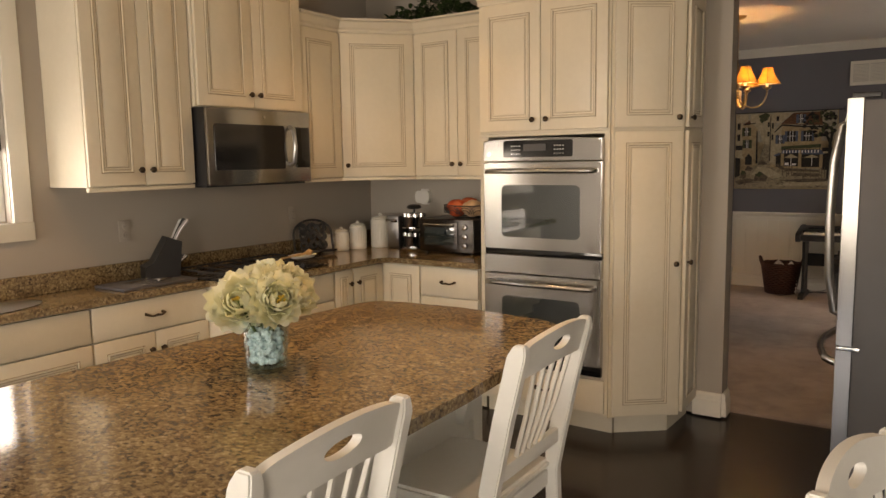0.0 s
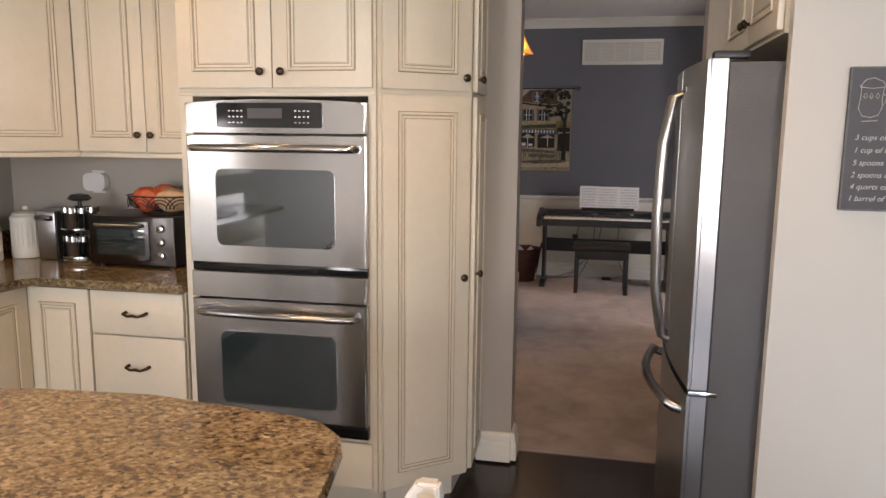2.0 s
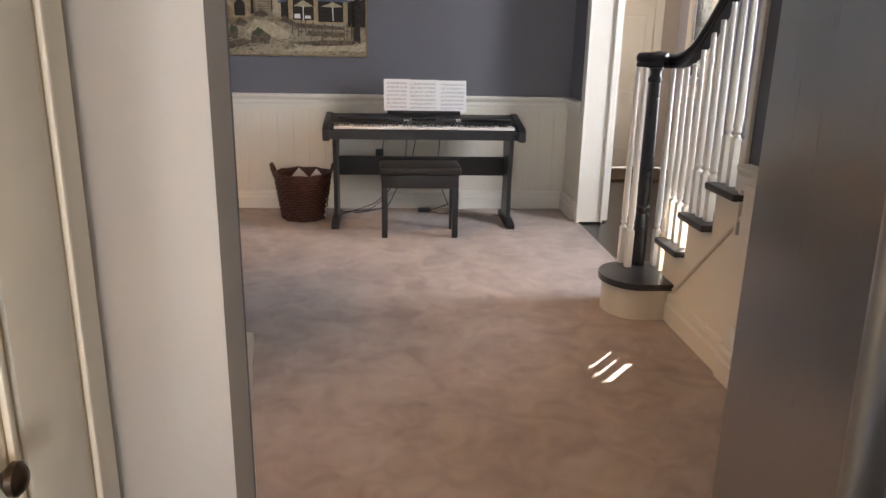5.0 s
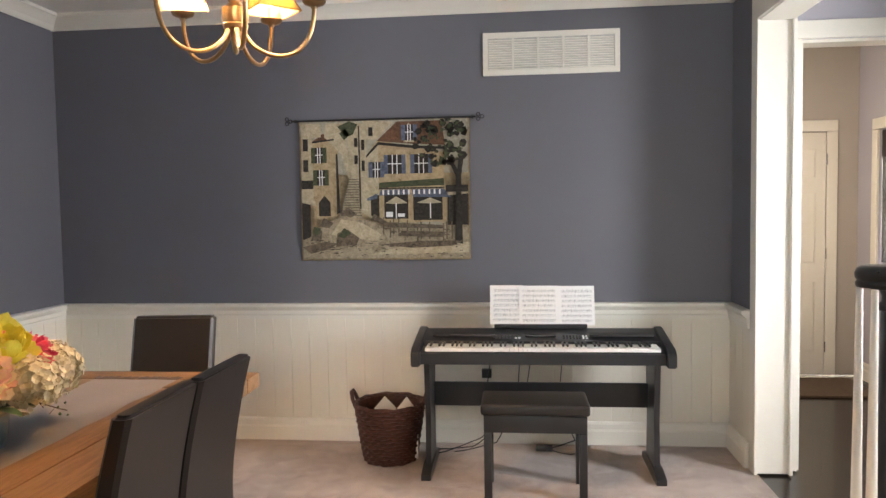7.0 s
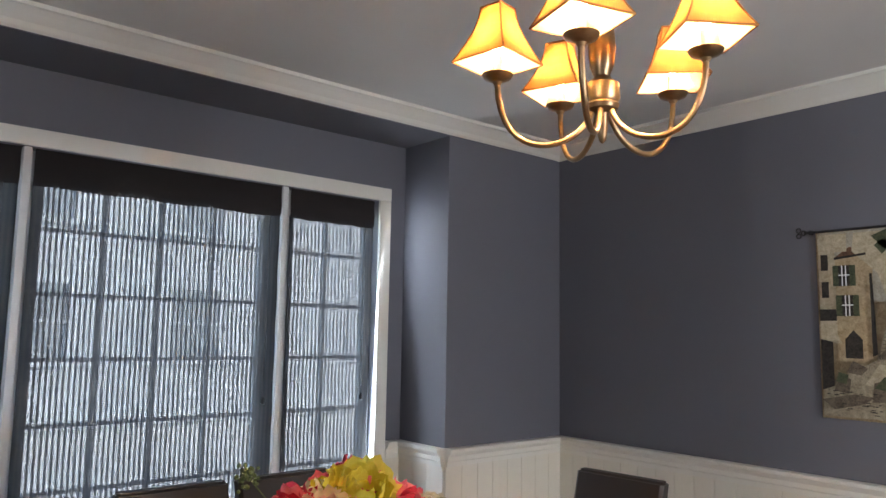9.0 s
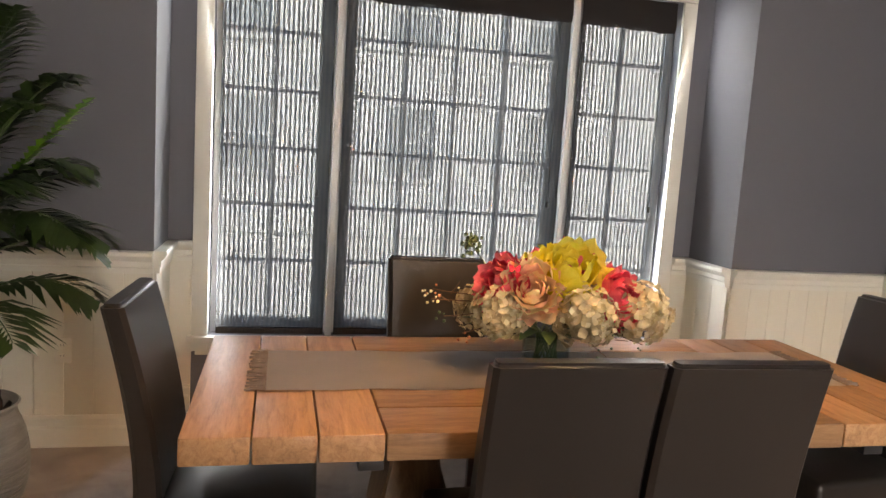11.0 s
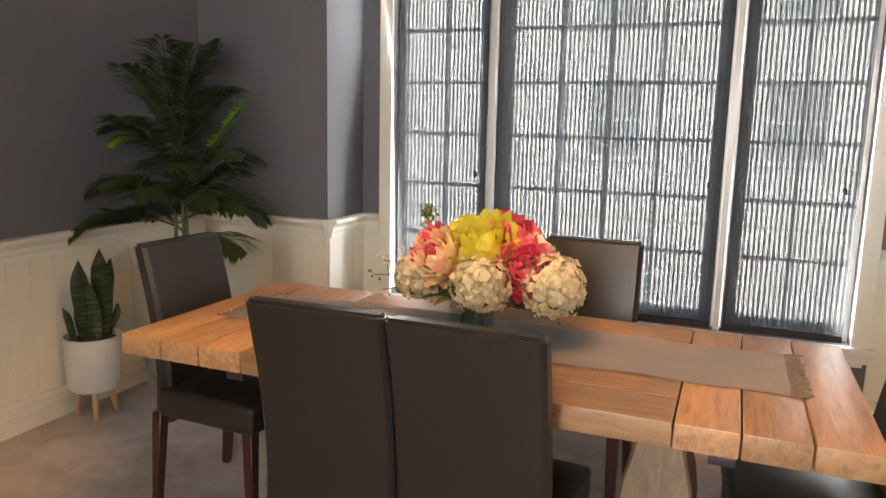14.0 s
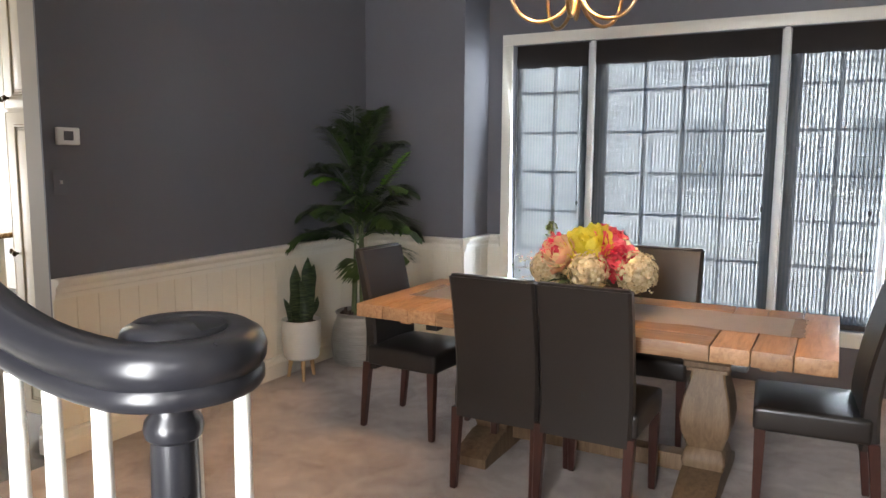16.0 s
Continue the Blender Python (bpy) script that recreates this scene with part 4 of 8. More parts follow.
def petal(bm, c, f, rad, radius, top, half, n=7):
    """A cupped, round-tipped petal lying on a bowl round c that opens along f."""
    side = f.cross(rad)
    ph, fr = random.uniform(0, 6.28), random.uniform(3.5, 6.5)
    rows = []
    for i in range(n + 1):
        v = i / n
        al = 0.25 + (top - 0.25) * v
        w = half * (0.35 + 0.65 * math.sin(math.pi / 2 * min(1.0, v / 0.6)))
        if v > 0.6:
            w *= math.sqrt(max(0.30, 1 - ((v - 0.6) / 0.45) ** 2))
        row = []
        for u in (-1, -0.66, -0.33, 0, 0.33, 0.66, 1):
            az = u * w
            d = rad * math.cos(az) + side * math.sin(az)
            rr = radius * (1 + v * v * (0.10 * math.sin(ph + fr * u) + 0.16 * max(0.0, v - 0.7) / 0.3 + random.uniform(-0.02, 0.02)) - 0.05 * u * u)
            a2 = al - 0.16 * v * u * u + 0.05 * v * math.sin(ph + 2 * fr * u)
            row.append(bm.verts.new(c + (d * math.sin(a2) - f * math.cos(a2)) * rr))
        rows.append(row)
    for a, b in zip(rows, rows[1:]):
        for k in range(6):
            bm.faces.new((a[k], a[k + 1], b[k + 1], b[k]))


def peony(c, r, facing):
    bm = bmesh.new()
    f = Vector(facing).normalized()
    s = f.orthogonal().normalized()
    t = f.cross(s)
    for layer in range(7):
        k = (3, 4, 5, 5, 6, 6, 7)[layer]
        for i in range(k):
            a = 2 * math.pi * (i + 0.5 * (layer % 2)) / k + random.uniform(-0.25, 0.25)
            rad = s * math.cos(a) + t * math.sin(a)
            tilt = (f + (s * random.uniform(-1, 1) + t * random.uniform(-1, 1)) * 0.12).normalized()
            rad = (rad - tilt * rad.dot(tilt)).normalized()
            petal(bm, Vector(c), tilt, rad, r * (0.24 + 0.105 * layer) * random.uniform(0.94, 1.06), radians(155 - 12.5 * layer + random.uniform(-8, 8)), (0.95 - 0.05 * layer) * random.uniform(0.9, 1.1))
    return bm


def hydrangea(c, r):
    bm = bmesh.new()
    n = 190
    for i in range(n):
        z = 1 - 1.8 * (i + 0.5) / n
        a = i * 2.39996 + random.uniform(-0.12, 0.12)
        q = math.sqrt(max(0, 1 - z * z))
        d = (Vector((q * math.cos(a), q * math.sin(a), z)) + Vector([random.gauss(0, 0.12) for _ in range(3)])).normalized()
        s = d.orthogonal().normalized()
        t = d.cross(s)
        o = random.uniform(0, 1.5)
        pos = Vector(c) + Vector((q * math.cos(a), q * math.sin(a), z)) * r * random.uniform(0.74, 1.10)
        for k in range(4):
            b = o + k * math.pi / 2
            rad = s * math.cos(b) + t * math.sin(b)
            side = d.cross(rad)
            L, W = r * random.uniform(0.17, 0.25), r * random.uniform(0.10, 0.135)
            lift = d * r * random.uniform(0.02, 0.12)
            p0, p1, p2, p3 = pos, pos + rad * L * 0.55 + side * W + lift * 0.6, pos + rad * L + lift, pos + rad * L * 0.55 - side * W + lift * 0.6
            mid = bm.verts.new(pos + rad * L * 0.55 + lift * 0.2)
            vs = [bm.verts.new(p) for p in (p0, p1, p2, p3)]
            for e in range(4):
                bm.faces.new((vs[e], vs[(e + 1) % 4], mid))
    bmesh.ops.create_icosphere(bm, subdivisions=2, radius=r * 0.66, matrix=Matrix.Translation(c))
    return bm


def bloom(name, bm, material, parent, label):
    ob = wpart(name, bm, material, parent, label, False)
    ob.data.shade_smooth()
    return ob


def leaf_blade(bm, base, tip, width, droop=0.0, n=4):
    base, tip = Vector(base), Vector(tip)
    d = (tip - base)
    side = d.cross(Vector((0, 0, 1)))
    side = side.normalized() if side.length > 1e-4 else Vector((1, 0, 0))
    rows = []
    for i in range(n + 1):
        v = i / n
        w = width * math.sin(math.pi * min(0.97, 0.12 + 0.86 * v))
        c = base + d * v + Vector((0, 0, -droop * v * v))
        rows.append((bm.verts.new(c - side * w + Vector((0, 0, w * 0.3))), bm.verts.new(c), bm.verts.new(c + side * w + Vector((0, 0, w * 0.3)))))
    for a, b in zip(rows, rows[1:]):
        bm.faces.new((a[0], a[1], b[1], b[0]))
        bm.faces.new((a[1], a[2], b[2], b[1]))


BQ = thing("flower_arrangement", pose(-2.11, 7.17, TZ + 0.006), "artificial bouquet of hydrangeas and peonies in a low glass vase", "flowers")
V0 = TZ + 0.007
bpy.context.view_layer.update()
wpart("vase", lathe([(0.045, 0), (0.062, 0.004), (0.072, 0.04), (0.075, 0.10), (0.078, 0.115), (0.074, 0.115), (0.071, 0.10), (0.068, 0.04), (0.055, 0.012), (0.001, 0.010)], 28, None, (-2.11, 7.17, V0)), VASE_GLASS, BQ, "clear glass vase")
bm = bmesh.new()
for k in range(16):
    a = k * 2.4
    tube([(-2.11 + 0.04 * math.cos(a), 7.17 + 0.04 * math.sin(a), V0 + 0.015), (-2.11 + 0.03 * math.cos(a + 1), 7.17 + 0.03 * math.sin(a + 1), V0 + 0.1), (-2.11 + 0.09 * math.cos(a), 7.17 + 0.13 * math.sin(a), V0 + 0.2)], 0.003, 5, bm)
wpart("stems", bm, STEM, BQ)
TONE = {PETAL_WHITE: "creamy white", PETAL_CREAM: "cream", PETAL_BLUSH: "cream and blush", PETAL_YELLOW: "yellow", PETAL_PINK: "bright pink"}
for (x, y, z, r, kind, mt, fac) in (
        (-1.995, 7.237, 0.955, 0.092, "h", PETAL_WHITE, 0), (-2.06, 7.445, 0.955, 0.094, "h", PETAL_WHITE, 0), (-2.07, 7.005, 0.945, 0.085, "h", PETAL_WHITE, 0), (-2.21, 7.10, 0.96, 0.088, "h", PETAL_WHITE, 0),
        (-2.20, 7.30, 0.97, 0.088, "h", PETAL_WHITE, 0), (-2.12, 7.20, 1.00, 0.075, "h", PETAL_WHITE, 0), (-2.22, 6.97, 0.93, 0.070, "h", PETAL_WHITE, 0), (-2.20, 7.42, 0.95, 0.070, "h", PETAL_WHITE, 0),
        (-2.055, 7.205, 1.085, 0.135, "p", PETAL_YELLOW, (0.65, -0.1, 0.75)), (-2.16, 7.285, 1.100, 0.112, "p", PETAL_PINK, (0.2, 0.4, 0.9)), (-2.035, 7.360, 1.015, 0.106, "p", PETAL_PINK, (0.9, 0.4, 0.4)),
        (-2.10, 6.998, 1.035, 0.106, "p", PETAL_PINK, (0.3, -0.8, 0.5)), (-2.015, 7.075, 1.030, 0.106, "p", PETAL_BLUSH, (0.9, -0.3, 0.5)), (-2.22, 7.17, 1.05, 0.106, "p", PETAL_PINK, (-0.9, 0, 0.6)), (-2.19, 7.37, 1.05, 0.085, "p", PETAL_CREAM, (-0.2, 0.7, 0.7)), (-2.15, 7.09, 1.075, 0.085, "p", PETAL_CREAM, (-0.2, -0.4, 0.9))):
    c = (x, y, z)
    bloom("hydrangea" if kind == "h" else "peony", hydrangea(c, r * 0.95) if kind == "h" else peony(c, r, fac), mt, BQ, TONE[mt] + " bloom")
bm = bmesh.new()
for k in range(26):
    a = k * 2.39996
    b0 = Vector((-2.11 + 0.06 * math.cos(a), 7.17 + 0.10 * math.sin(a), V0 + 0.13))
    L = random.uniform(0.08, 0.14)
    leaf_blade(bm, b0, b0 + Vector((math.cos(a) * L, math.sin(a) * L * 1.5, random.uniform(0.0, 0.07))), 0.022, 0.02)
wpart("leaves", bm, LEAF_DARK, BQ)
for k, (a, L, h) in enumerate(((-1.75, 0.36, 0.05), (-1.45, 0.34, 0.02), (-1.9, 0.36, 0.07), (1.75, 0.31, -0.04), (1.4, 0.30, -0.06), (2.6, 0.30, 0.06), (-2.5, 0.34, 0.04), (0.4, 0.24, -0.05), (-1.3, 0.30, -0.02), (1.2, 0.28, -0.02))):
    b0 = Vector((-2.11, 7.17, V0 + 0.15))
    p1 = b0 + Vector((math.cos(a) * L, math.sin(a) * L, h))
    bm = tube(bezier(b0, b0 + (p1 - b0) * 0.4 + Vector((0, 0, 0.05)), b0 + (p1 - b0) * 0.8, p1, 7), 0.0016, 5)
    for j in range(3):
        q = b0 + (p1 - b0) * (0.6 + 0.12 * j)
        tube([q, q + Vector((random.uniform(-0.04, 0.04), random.uniform(-0.04, 0.04), random.uniform(-0.01, 0.05)))], 0.0012, 4, bm)
    tw = wpart("twig", bm, TWIG, BQ)
    bm = bmesh.new()
    for j in range(9 if k in (0, 3) else 4):
        q = p1 + Vector([random.uniform(-0.028, 0.028) for _ in range(3)])
        bmesh.ops.create_icosphere(bm, subdivisions=1, radius=random.uniform(0.003, 0.006), matrix=Matrix.Translation(q))
    wpart("sprig", bm, (PETAL_CREAM, LEAF_DARK, PETAL_CORAL)[k % 3], tw)["kind"] = "stuff"
sp = Vector((-2.25, 6.95, 1.125))
bm = tube([(-2.13, 7.08, 0.95), (-2.2, 7.0, 1.05), tuple(sp)], 0.002, 5)
for j in range(40):
    bmesh.ops.create_icosphere(bm, subdivisions=1, radius=random.uniform(0.005, 0.009), matrix=Matrix.Translation(sp + Vector([random.gauss(0, 0.016) for _ in range(3)])))
wpart("sprig", bm, STEM, BQ)["kind"] = "stuff"

# ---- digital piano ----
PI = thing("digital_piano", pose(-0.33, 9.23, 0), "black digital piano on its open stand, sheet music propped up", "piano")
bpy.context.view_layer.update()
PA, PB = -1.045, 0.368
bm = prism([(9.03, 0.635), (9.03, 0.695), (9.05, 0.705), (9.18, 0.708), (9.19, 0.735), (9.40, 0.775), (9.43, 0.77), (9.43, 0.635)], PA + 0.05, PB - 0.05, None, Matrix(((0, 0, 1, 0), (1, 0, 0, 0), (0, 1, 0, 0), (0, 0, 0, 1))))
body = wpart("body", bm, BLACK_PLASTIC, PI)
for x0, x1 in ((PA, PA + 0.049), (PB - 0.049, PB)):
    bm = prism([(9.00, 0.625), (9.00, 0.70), (9.04, 0.725), (9.20, 0.745), (9.41, 0.785), (9.44, 0.775), (9.44, 0.625)], x0, x1, None, Matrix(((0, 0, 1, 0), (1, 0, 0, 0), (0, 1, 0, 0), (0, 0, 0, 1))))
    bmesh.ops.bevel(bm, geom=bm.edges[:], offset=0.006, segments=2, affect='EDGES')
    wpart("end_cheek", bm, BLACK_PLASTIC, PI)
K0, K1 = PA + 0.075, PB - 0.075
KW = (K1 - K0) / 52
key_me = put_mesh(box(-KW / 2 + 0.0006, KW / 2 - 0.0006, -0.075, 0.07, 0, 0.018, 0.001, seg=1), "white_key", WHITE_PLASTIC)
blk_me = put_mesh(box(-0.0055, 0.0055, -0.02, 0.07, 0, 0.012, 0.001, seg=1), "black_key", BLACK_PLASTIC)
for k in range(52):
    o = new("white_key", key_me)
    o.location = (K0 + KW * (k + 0.5), 9.115, 0.704)
    at(PI, o)
    if k < 51 and k % 7 not in (1, 4):
        o = new("black_key", blk_me)
        o.location = (K0 + KW * (k + 1), 9.115, 0.722)
        at(PI, o)
wpart("speaker_grille", box(-0.95, -0.60, 9.24, 9.38, 0.752, 0.762, 0.002, Matrix.Translation((0, 0, 0))), IRON, PI)
wpart("speaker_grille", box(-0.06, 0.29, 9.24, 9.38, 0.752, 0.762, 0.002), IRON, PI)
wpart("display", box(-0.42, -0.25, 9.24, 9.31, 0.748, 0.757, 0.002), BLACK_GLOSS, PI)
for r in range(2):
    for k in range(8):
        wpart("button", box(-0.60 + k * 0.02, -0.588 + k * 0.02, 9.22 + 0.03 * r, 9.228 + 0.03 * r, 0.744 + 0.006 * r, 0.752 + 0.006 * r), PAPER if r == 0 and k > 5 else IRON, PI)
        wpart("button", box(-0.21 + k * 0.018, -0.20 + k * 0.018, 9.22 + 0.03 * r, 9.228 + 0.03 * r, 0.744 + 0.006 * r, 0.752 + 0.006 * r), PAPER if k > 5 else IRON, PI)
for x in (PA + 0.06, PB - 0.095):
    bm = prism([(9.12, 0.05), (9.14, 0.30), (9.10, 0.622), (9.40, 0.622), (9.36, 0.30), (9.38, 0.05)], x, x + 0.03, None, Matrix(((0, 0, 1, 0), (1, 0, 0, 0), (0, 1, 0, 0), (0, 0, 0, 1))))
    wpart("stand_side", bm, BLACK_PLASTIC, PI)
    bm = prism([(8.99, 0), (9.45, 0), (9.45, 0.03), (9.40, 0.055), (9.10, 0.055), (8.99, 0.03)], x - 0.012, x + 0.042, None, Matrix(((0, 0, 1, 0), (1, 0, 0, 0), (0, 1, 0, 0), (0, 0, 0, 1))))
    wpart("stand_foot", bm, BLACK_PLASTIC, PI)
wpart("stand_rail", box(PA + 0.092, PB - 0.097, 9.30, 9.318, 0.335, 0.475, 0.003), BLACK_PLASTIC, PI)
wpart("music_rest", box(-0.60, -0.06, 9.385, 9.40, 0.775, 0.80, 0.003), BLACK_PLASTIC, PI)

SM = thing("sheet_music", pose(-0.32, 9.40, 0.79), "three white pages of sheet music fanned on the rest", "paper")
bpy.context.view_layer.update()
tilt = Matrix.Translation((0, 9.392, 0.795)) @ pose(0, 0, 0, -14)
for x0, x1, dz, dy in ((-0.625, -0.43, 0.004, 0.006), (-0.455, -0.225, 0.0, 0.0), (-0.225, -0.015, -0.002, 0.003)):
    pg = wpart("page", box(x0, x1, dy, dy + 0.0012, dz, 0.232 + dz, 0, tilt), PAPER, SM)
    bm = bmesh.new()
    for s in range(7):
        z = 0.205 - s * 0.029 + dz
        for l in range(5):
            boxb(bm, x0 + 0.018, x1 - 0.015, dy - 0.0006, dy - 0.0002, z - l * 0.0032, z - l * 0.0032 + 0.0008, 0, tilt)
        for q in range(16):
            x = x0 + 0.02 + (x1 - x0 - 0.04) * (q + random.random()) / 16
            boxb(bm, x, x + 0.004, dy - 0.0008, dy - 0.0004, z - random.uniform(0, 0.012), z - 0.0 + 0.003, 0, tilt)
    st = wpart("stave_print", bm, NOTE_INK, pg, "grey printed music staves", False)

# piano bench
PB_ = thing("piano_bench", pose(-0.38, 8.89, 0), "black piano bench with padded vinyl seat", "bench")
bpy.context.view_layer.update()
bm = box(-0.655, -0.105, 8.745, 9.045, 0.435, 0.492, 0.018, seg=3)
wpart("cushion", bm, LEATHER, PB_)
wpart("frame", box(-0.64, -0.12, 8.76, 9.03, 0.345, 0.434, 0.004), BLACK_PLASTIC, PB_)
for x in (-0.62, -0.14):
    for y in (8.78, 9.01):
        wpart("leg", box(x - 0.02, x + 0.02, y - 0.02, y + 0.02, 0, 0.344, 0.003), BLACK_PLASTIC, PB_)

# pedal and cables
solid("sustain_pedal", box(-0.36, -0.26, 9.50, 9.56, 0.002, 0.03, 0.006), BLACK_PLASTIC, "small black sustain pedal on the carpet", "pedal")
for pts in (((-0.62, 9.40, 0.63), (-0.66, 9.50, 0.35), (-0.62, 9.58, 0.10), (-0.75, 9.55, 0.01), (-1.0, 9.50, 0.012)), ((-0.45, 9.42, 0.64), (-0.47, 9.55, 0.30), (-0.60, 9.58, 0.03), (-0.85, 9.45, 0.012)), ((-0.20, 9.42, 0.64), (-0.22, 9.56, 0.3), (-0.12, 9.58, 0.05), (-0.30, 9.53, 0.012)),
            ((-0.38, 9.42, 0.64), (-0.42, 9.6, 0.33), (-0.70, 9.56, 0.06), (-0.95, 9.42, 0.010)), ((-0.30, 9.53, 0.012), (-0.15, 9.45, 0.006), (-0.05, 9.55, 0.008), (-0.10, 9.60, 0.01))):
    bm = tube([p for i in range(len(pts) - 1) for p in bezier(pts[i], Vector(pts[i]).lerp(Vector(pts[i + 1]), 0.33), Vector(pts[i]).lerp(Vector(pts[i + 1]), 0.66) + Vector((0, 0, -0.015)), pts[i + 1], 6)], 0.0035, 6)
    for v in bm.verts:
        v.co.z = max(v.co.z, 0.002)
    solid("power_cable", bm, BLACK_PLASTIC, "black power cable trailing on the carpet", "cable", group="piano cables")

# ---- basket ----
BK = thing("wicker_basket", pose(-1.225, 9.34, 0), "dark brown woven wicker basket holding papers", "basket")
for k in range(17):
    z = 0.012 + k * 0.0205
    r = 0.148 + 0.052 * (k / 16) ** 0.9
    pts = []
    for i in range(73):
        a = 2 * math.pi * i / 72
        w = 0.005 * math.sin(18 * a + math.pi * (k % 2))
        pts.append(((r + w) * math.cos(a), (r + w) * math.sin(a), z + 0.003 * math.sin(9 * a + k)))
    part("coil", tube(pts, 0.0118, 6, None, False), WICKER, BK)
part("lining", lathe([(0.001, 0.008), (0.135, 0.008), (0.185, 0.335), (0.192, 0.335), (0.142, 0.002), (0.001, 0.002)], 28), WICKER, BK)
for s in (-1, 1):
    part("handle", tube([(s * 0.195, -0.05, 0.32), (s * 0.215, -0.045, 0.37), (s * 0.225, -0.02, 0.405), (s * 0.225, 0.02, 0.405), (s * 0.215, 0.045, 0.37), (s * 0.195, 0.05, 0.32)], 0.012, 8), WICKER, BK)
for x, y, a, h in ((-0.02, -0.05, 10, 0.39), (0.10, 0.02, -25, 0.37), (0.12, -0.02, -30, 0.36)):
    solid("paper_sheet", prism([(-0.06, 0.02), (0.06, 0.02), (0.065, h - 0.07), (0.0, h), (-0.07, h - 0.08)], -0.001, 0.001, None, pose(-1.225 + x, 9.34 + y, 0, 90, 0, a)), PAPER, "loose white papers standing in the basket", "paper")

# ---- tapestry ----
TP = thing("wall_tapestry", pose(-1.29, YP, 1.6), "woven tapestry of a sunny village street with cafe awnings", "tapestry")
bpy.context.view_layer.update()
TX, TZ0, TW, TH = -1.835, 1.165, 1.085, 0.89
CREAM_P = paint_mat("woven_cream", (0.50, 0.41, 0.26), (0.66, 0.56, 0.39))
OCHRE_P = paint_mat("woven_ochre", (0.42, 0.30, 0.16), (0.60, 0.46, 0.28))
STONE_P = paint_mat("woven_stone", (0.28, 0.225, 0.145), (0.50, 0.42, 0.29), 14)
DARK_P = paint_mat("woven_dark", (0.012, 0.010, 0.009), (0.05, 0.04, 0.03), 30)
BLUE_P = paint_mat("woven_blue", (0.07, 0.09, 0.14), (0.16, 0.19, 0.26))
GREEN_P = paint_mat("woven_green", (0.04, 0.055, 0.025), (0.11, 0.12, 0.06), 30)
ROOF_P = paint_mat("woven_roof", (0.12, 0.055, 0.03), (0.22, 0.11, 0.06))
SHADOW_P = paint_mat("woven_shadow", (0.09, 0.065, 0.045), (0.22, 0.17, 0.115))
SKY_P = paint_mat("woven_sky", (0.40, 0.36, 0.27), (0.52, 0.48, 0.38))
bm = bmesh.new()
cols = [[bm.verts.new((TX + TW * i / 24, YP - 0.012 - 0.004 * math.sin(i * 0.55), TZ0 + TH * j / 10 - (0.006 * math.sin(math.pi * i / 24) if j == 10 else 0))) for j in range(11)] for i in range(25)]
for i in range(24):
    for j in range(10):
        bm.faces.new((cols[i][j], cols[i + 1][j], cols[i + 1][j + 1], cols[i][j + 1]))
bmesh.ops.solidify(bm, geom=bm.faces[:], thickness=0.004)
wpart("cloth", bm, OCHRE_P, TP)
lay = [0]


def motif(name, mt, *polys):
    """Flat woven shapes in the cloth's own units: 0..100 across, 0..82 up."""
    lay[0] += 1
    y = YP - 0.0185 - 0.00025 * lay[0]
    joined = bmesh.new() if len(polys) > 14 else None
    for poly in polys:
        bm = joined or bmesh.new()
        bm.faces.new([bm.verts.new((TX + TW * u / 100, y, TZ0 + TH * v / 82)) for u, v in poly])
        if not joined:
            wpart(name, bm, mt, TP, smooth=False)
    if joined:
        wpart(name, joined, mt, TP, smooth=False)["kind"] = "stuff"


def rect(u0, u1, v0, v1):
    return [(u0, v0), (u1, v0), (u1, v1), (u0, v1)]


motif("sky", SKY_P, rect(1, 99, 50, 81))
motif("street", STONE_P, [(1, 1), (99, 1), (99, 26), (45, 22), (24, 26), (1, 14)])
motif("sunlit_ground", CREAM_P, [(18, 15), (45, 11), (48, 15), (36, 22), (24, 24)], [(40, 3), (99, 4), (99, 10), (60, 8)])
motif("stairway", STONE_P, [(23, 26), (37, 24), (36, 47), (31, 51)])
motif("left_house", OCHRE_P, [(8, 24), (22, 26), (23, 64), (20, 72), (8, 70)])
motif("left_roof", ROOF_P, [(7, 69), (14, 74), (21, 72), (24, 64), (21, 70)])
motif("left_tower", CREAM_P, [(7, 72), (13, 72), (13, 80), (7, 80)], [(15, 72), (25, 62), (29, 48), (31, 50), (27, 80), (16, 80)])
motif("left_edge_house", CREAM_P, [(1, 34), (8, 32), (8, 80), (1, 80)])
motif("alley_house", CREAM_P, [(31, 48), (36, 46), (36, 80), (28, 80)], [(36, 34), (40, 30), (40, 78), (36, 80)])
motif("alley_tree", GREEN_P, [(23, 78), (28, 72), (32, 73), (35, 79), (30, 81)], [(24, 74), (27, 70), (30, 73), (28, 77)])
motif("right_house", OCHRE_P, [(40, 26), (50, 22), (85, 22), (85, 62), (62, 66), (47, 70), (40, 62)])
motif("right_house_side", CREAM_P, [(36, 28), (47, 22), (47, 68), (40, 62), (36, 52)])
motif("mansard_roof", ROOF_P, [(46, 69), (58, 80), (84, 80), (86, 66), (68, 67)])
motif("dormer", CREAM_P, [(62, 68), (68, 68), (68, 76), (65, 79), (62, 76)])
motif("upper_storey", CREAM_P, [(38, 70), (46, 70), (56, 80), (38, 81)])
motif("shop_band", GREEN_P, [(47, 42), (85, 43), (85, 47), (47, 45)])
motif("shop_front", DARK_P, rect(50, 64, 24, 40), rect(67, 84, 23, 40), rect(87, 99, 20, 38), [(42, 26), (47, 23), (47, 38), (42, 37)], [(11, 26), (18, 26), (18, 34), (14.5, 38), (11, 34)], [(1, 12), (6, 14), (6, 33), (1, 34)])
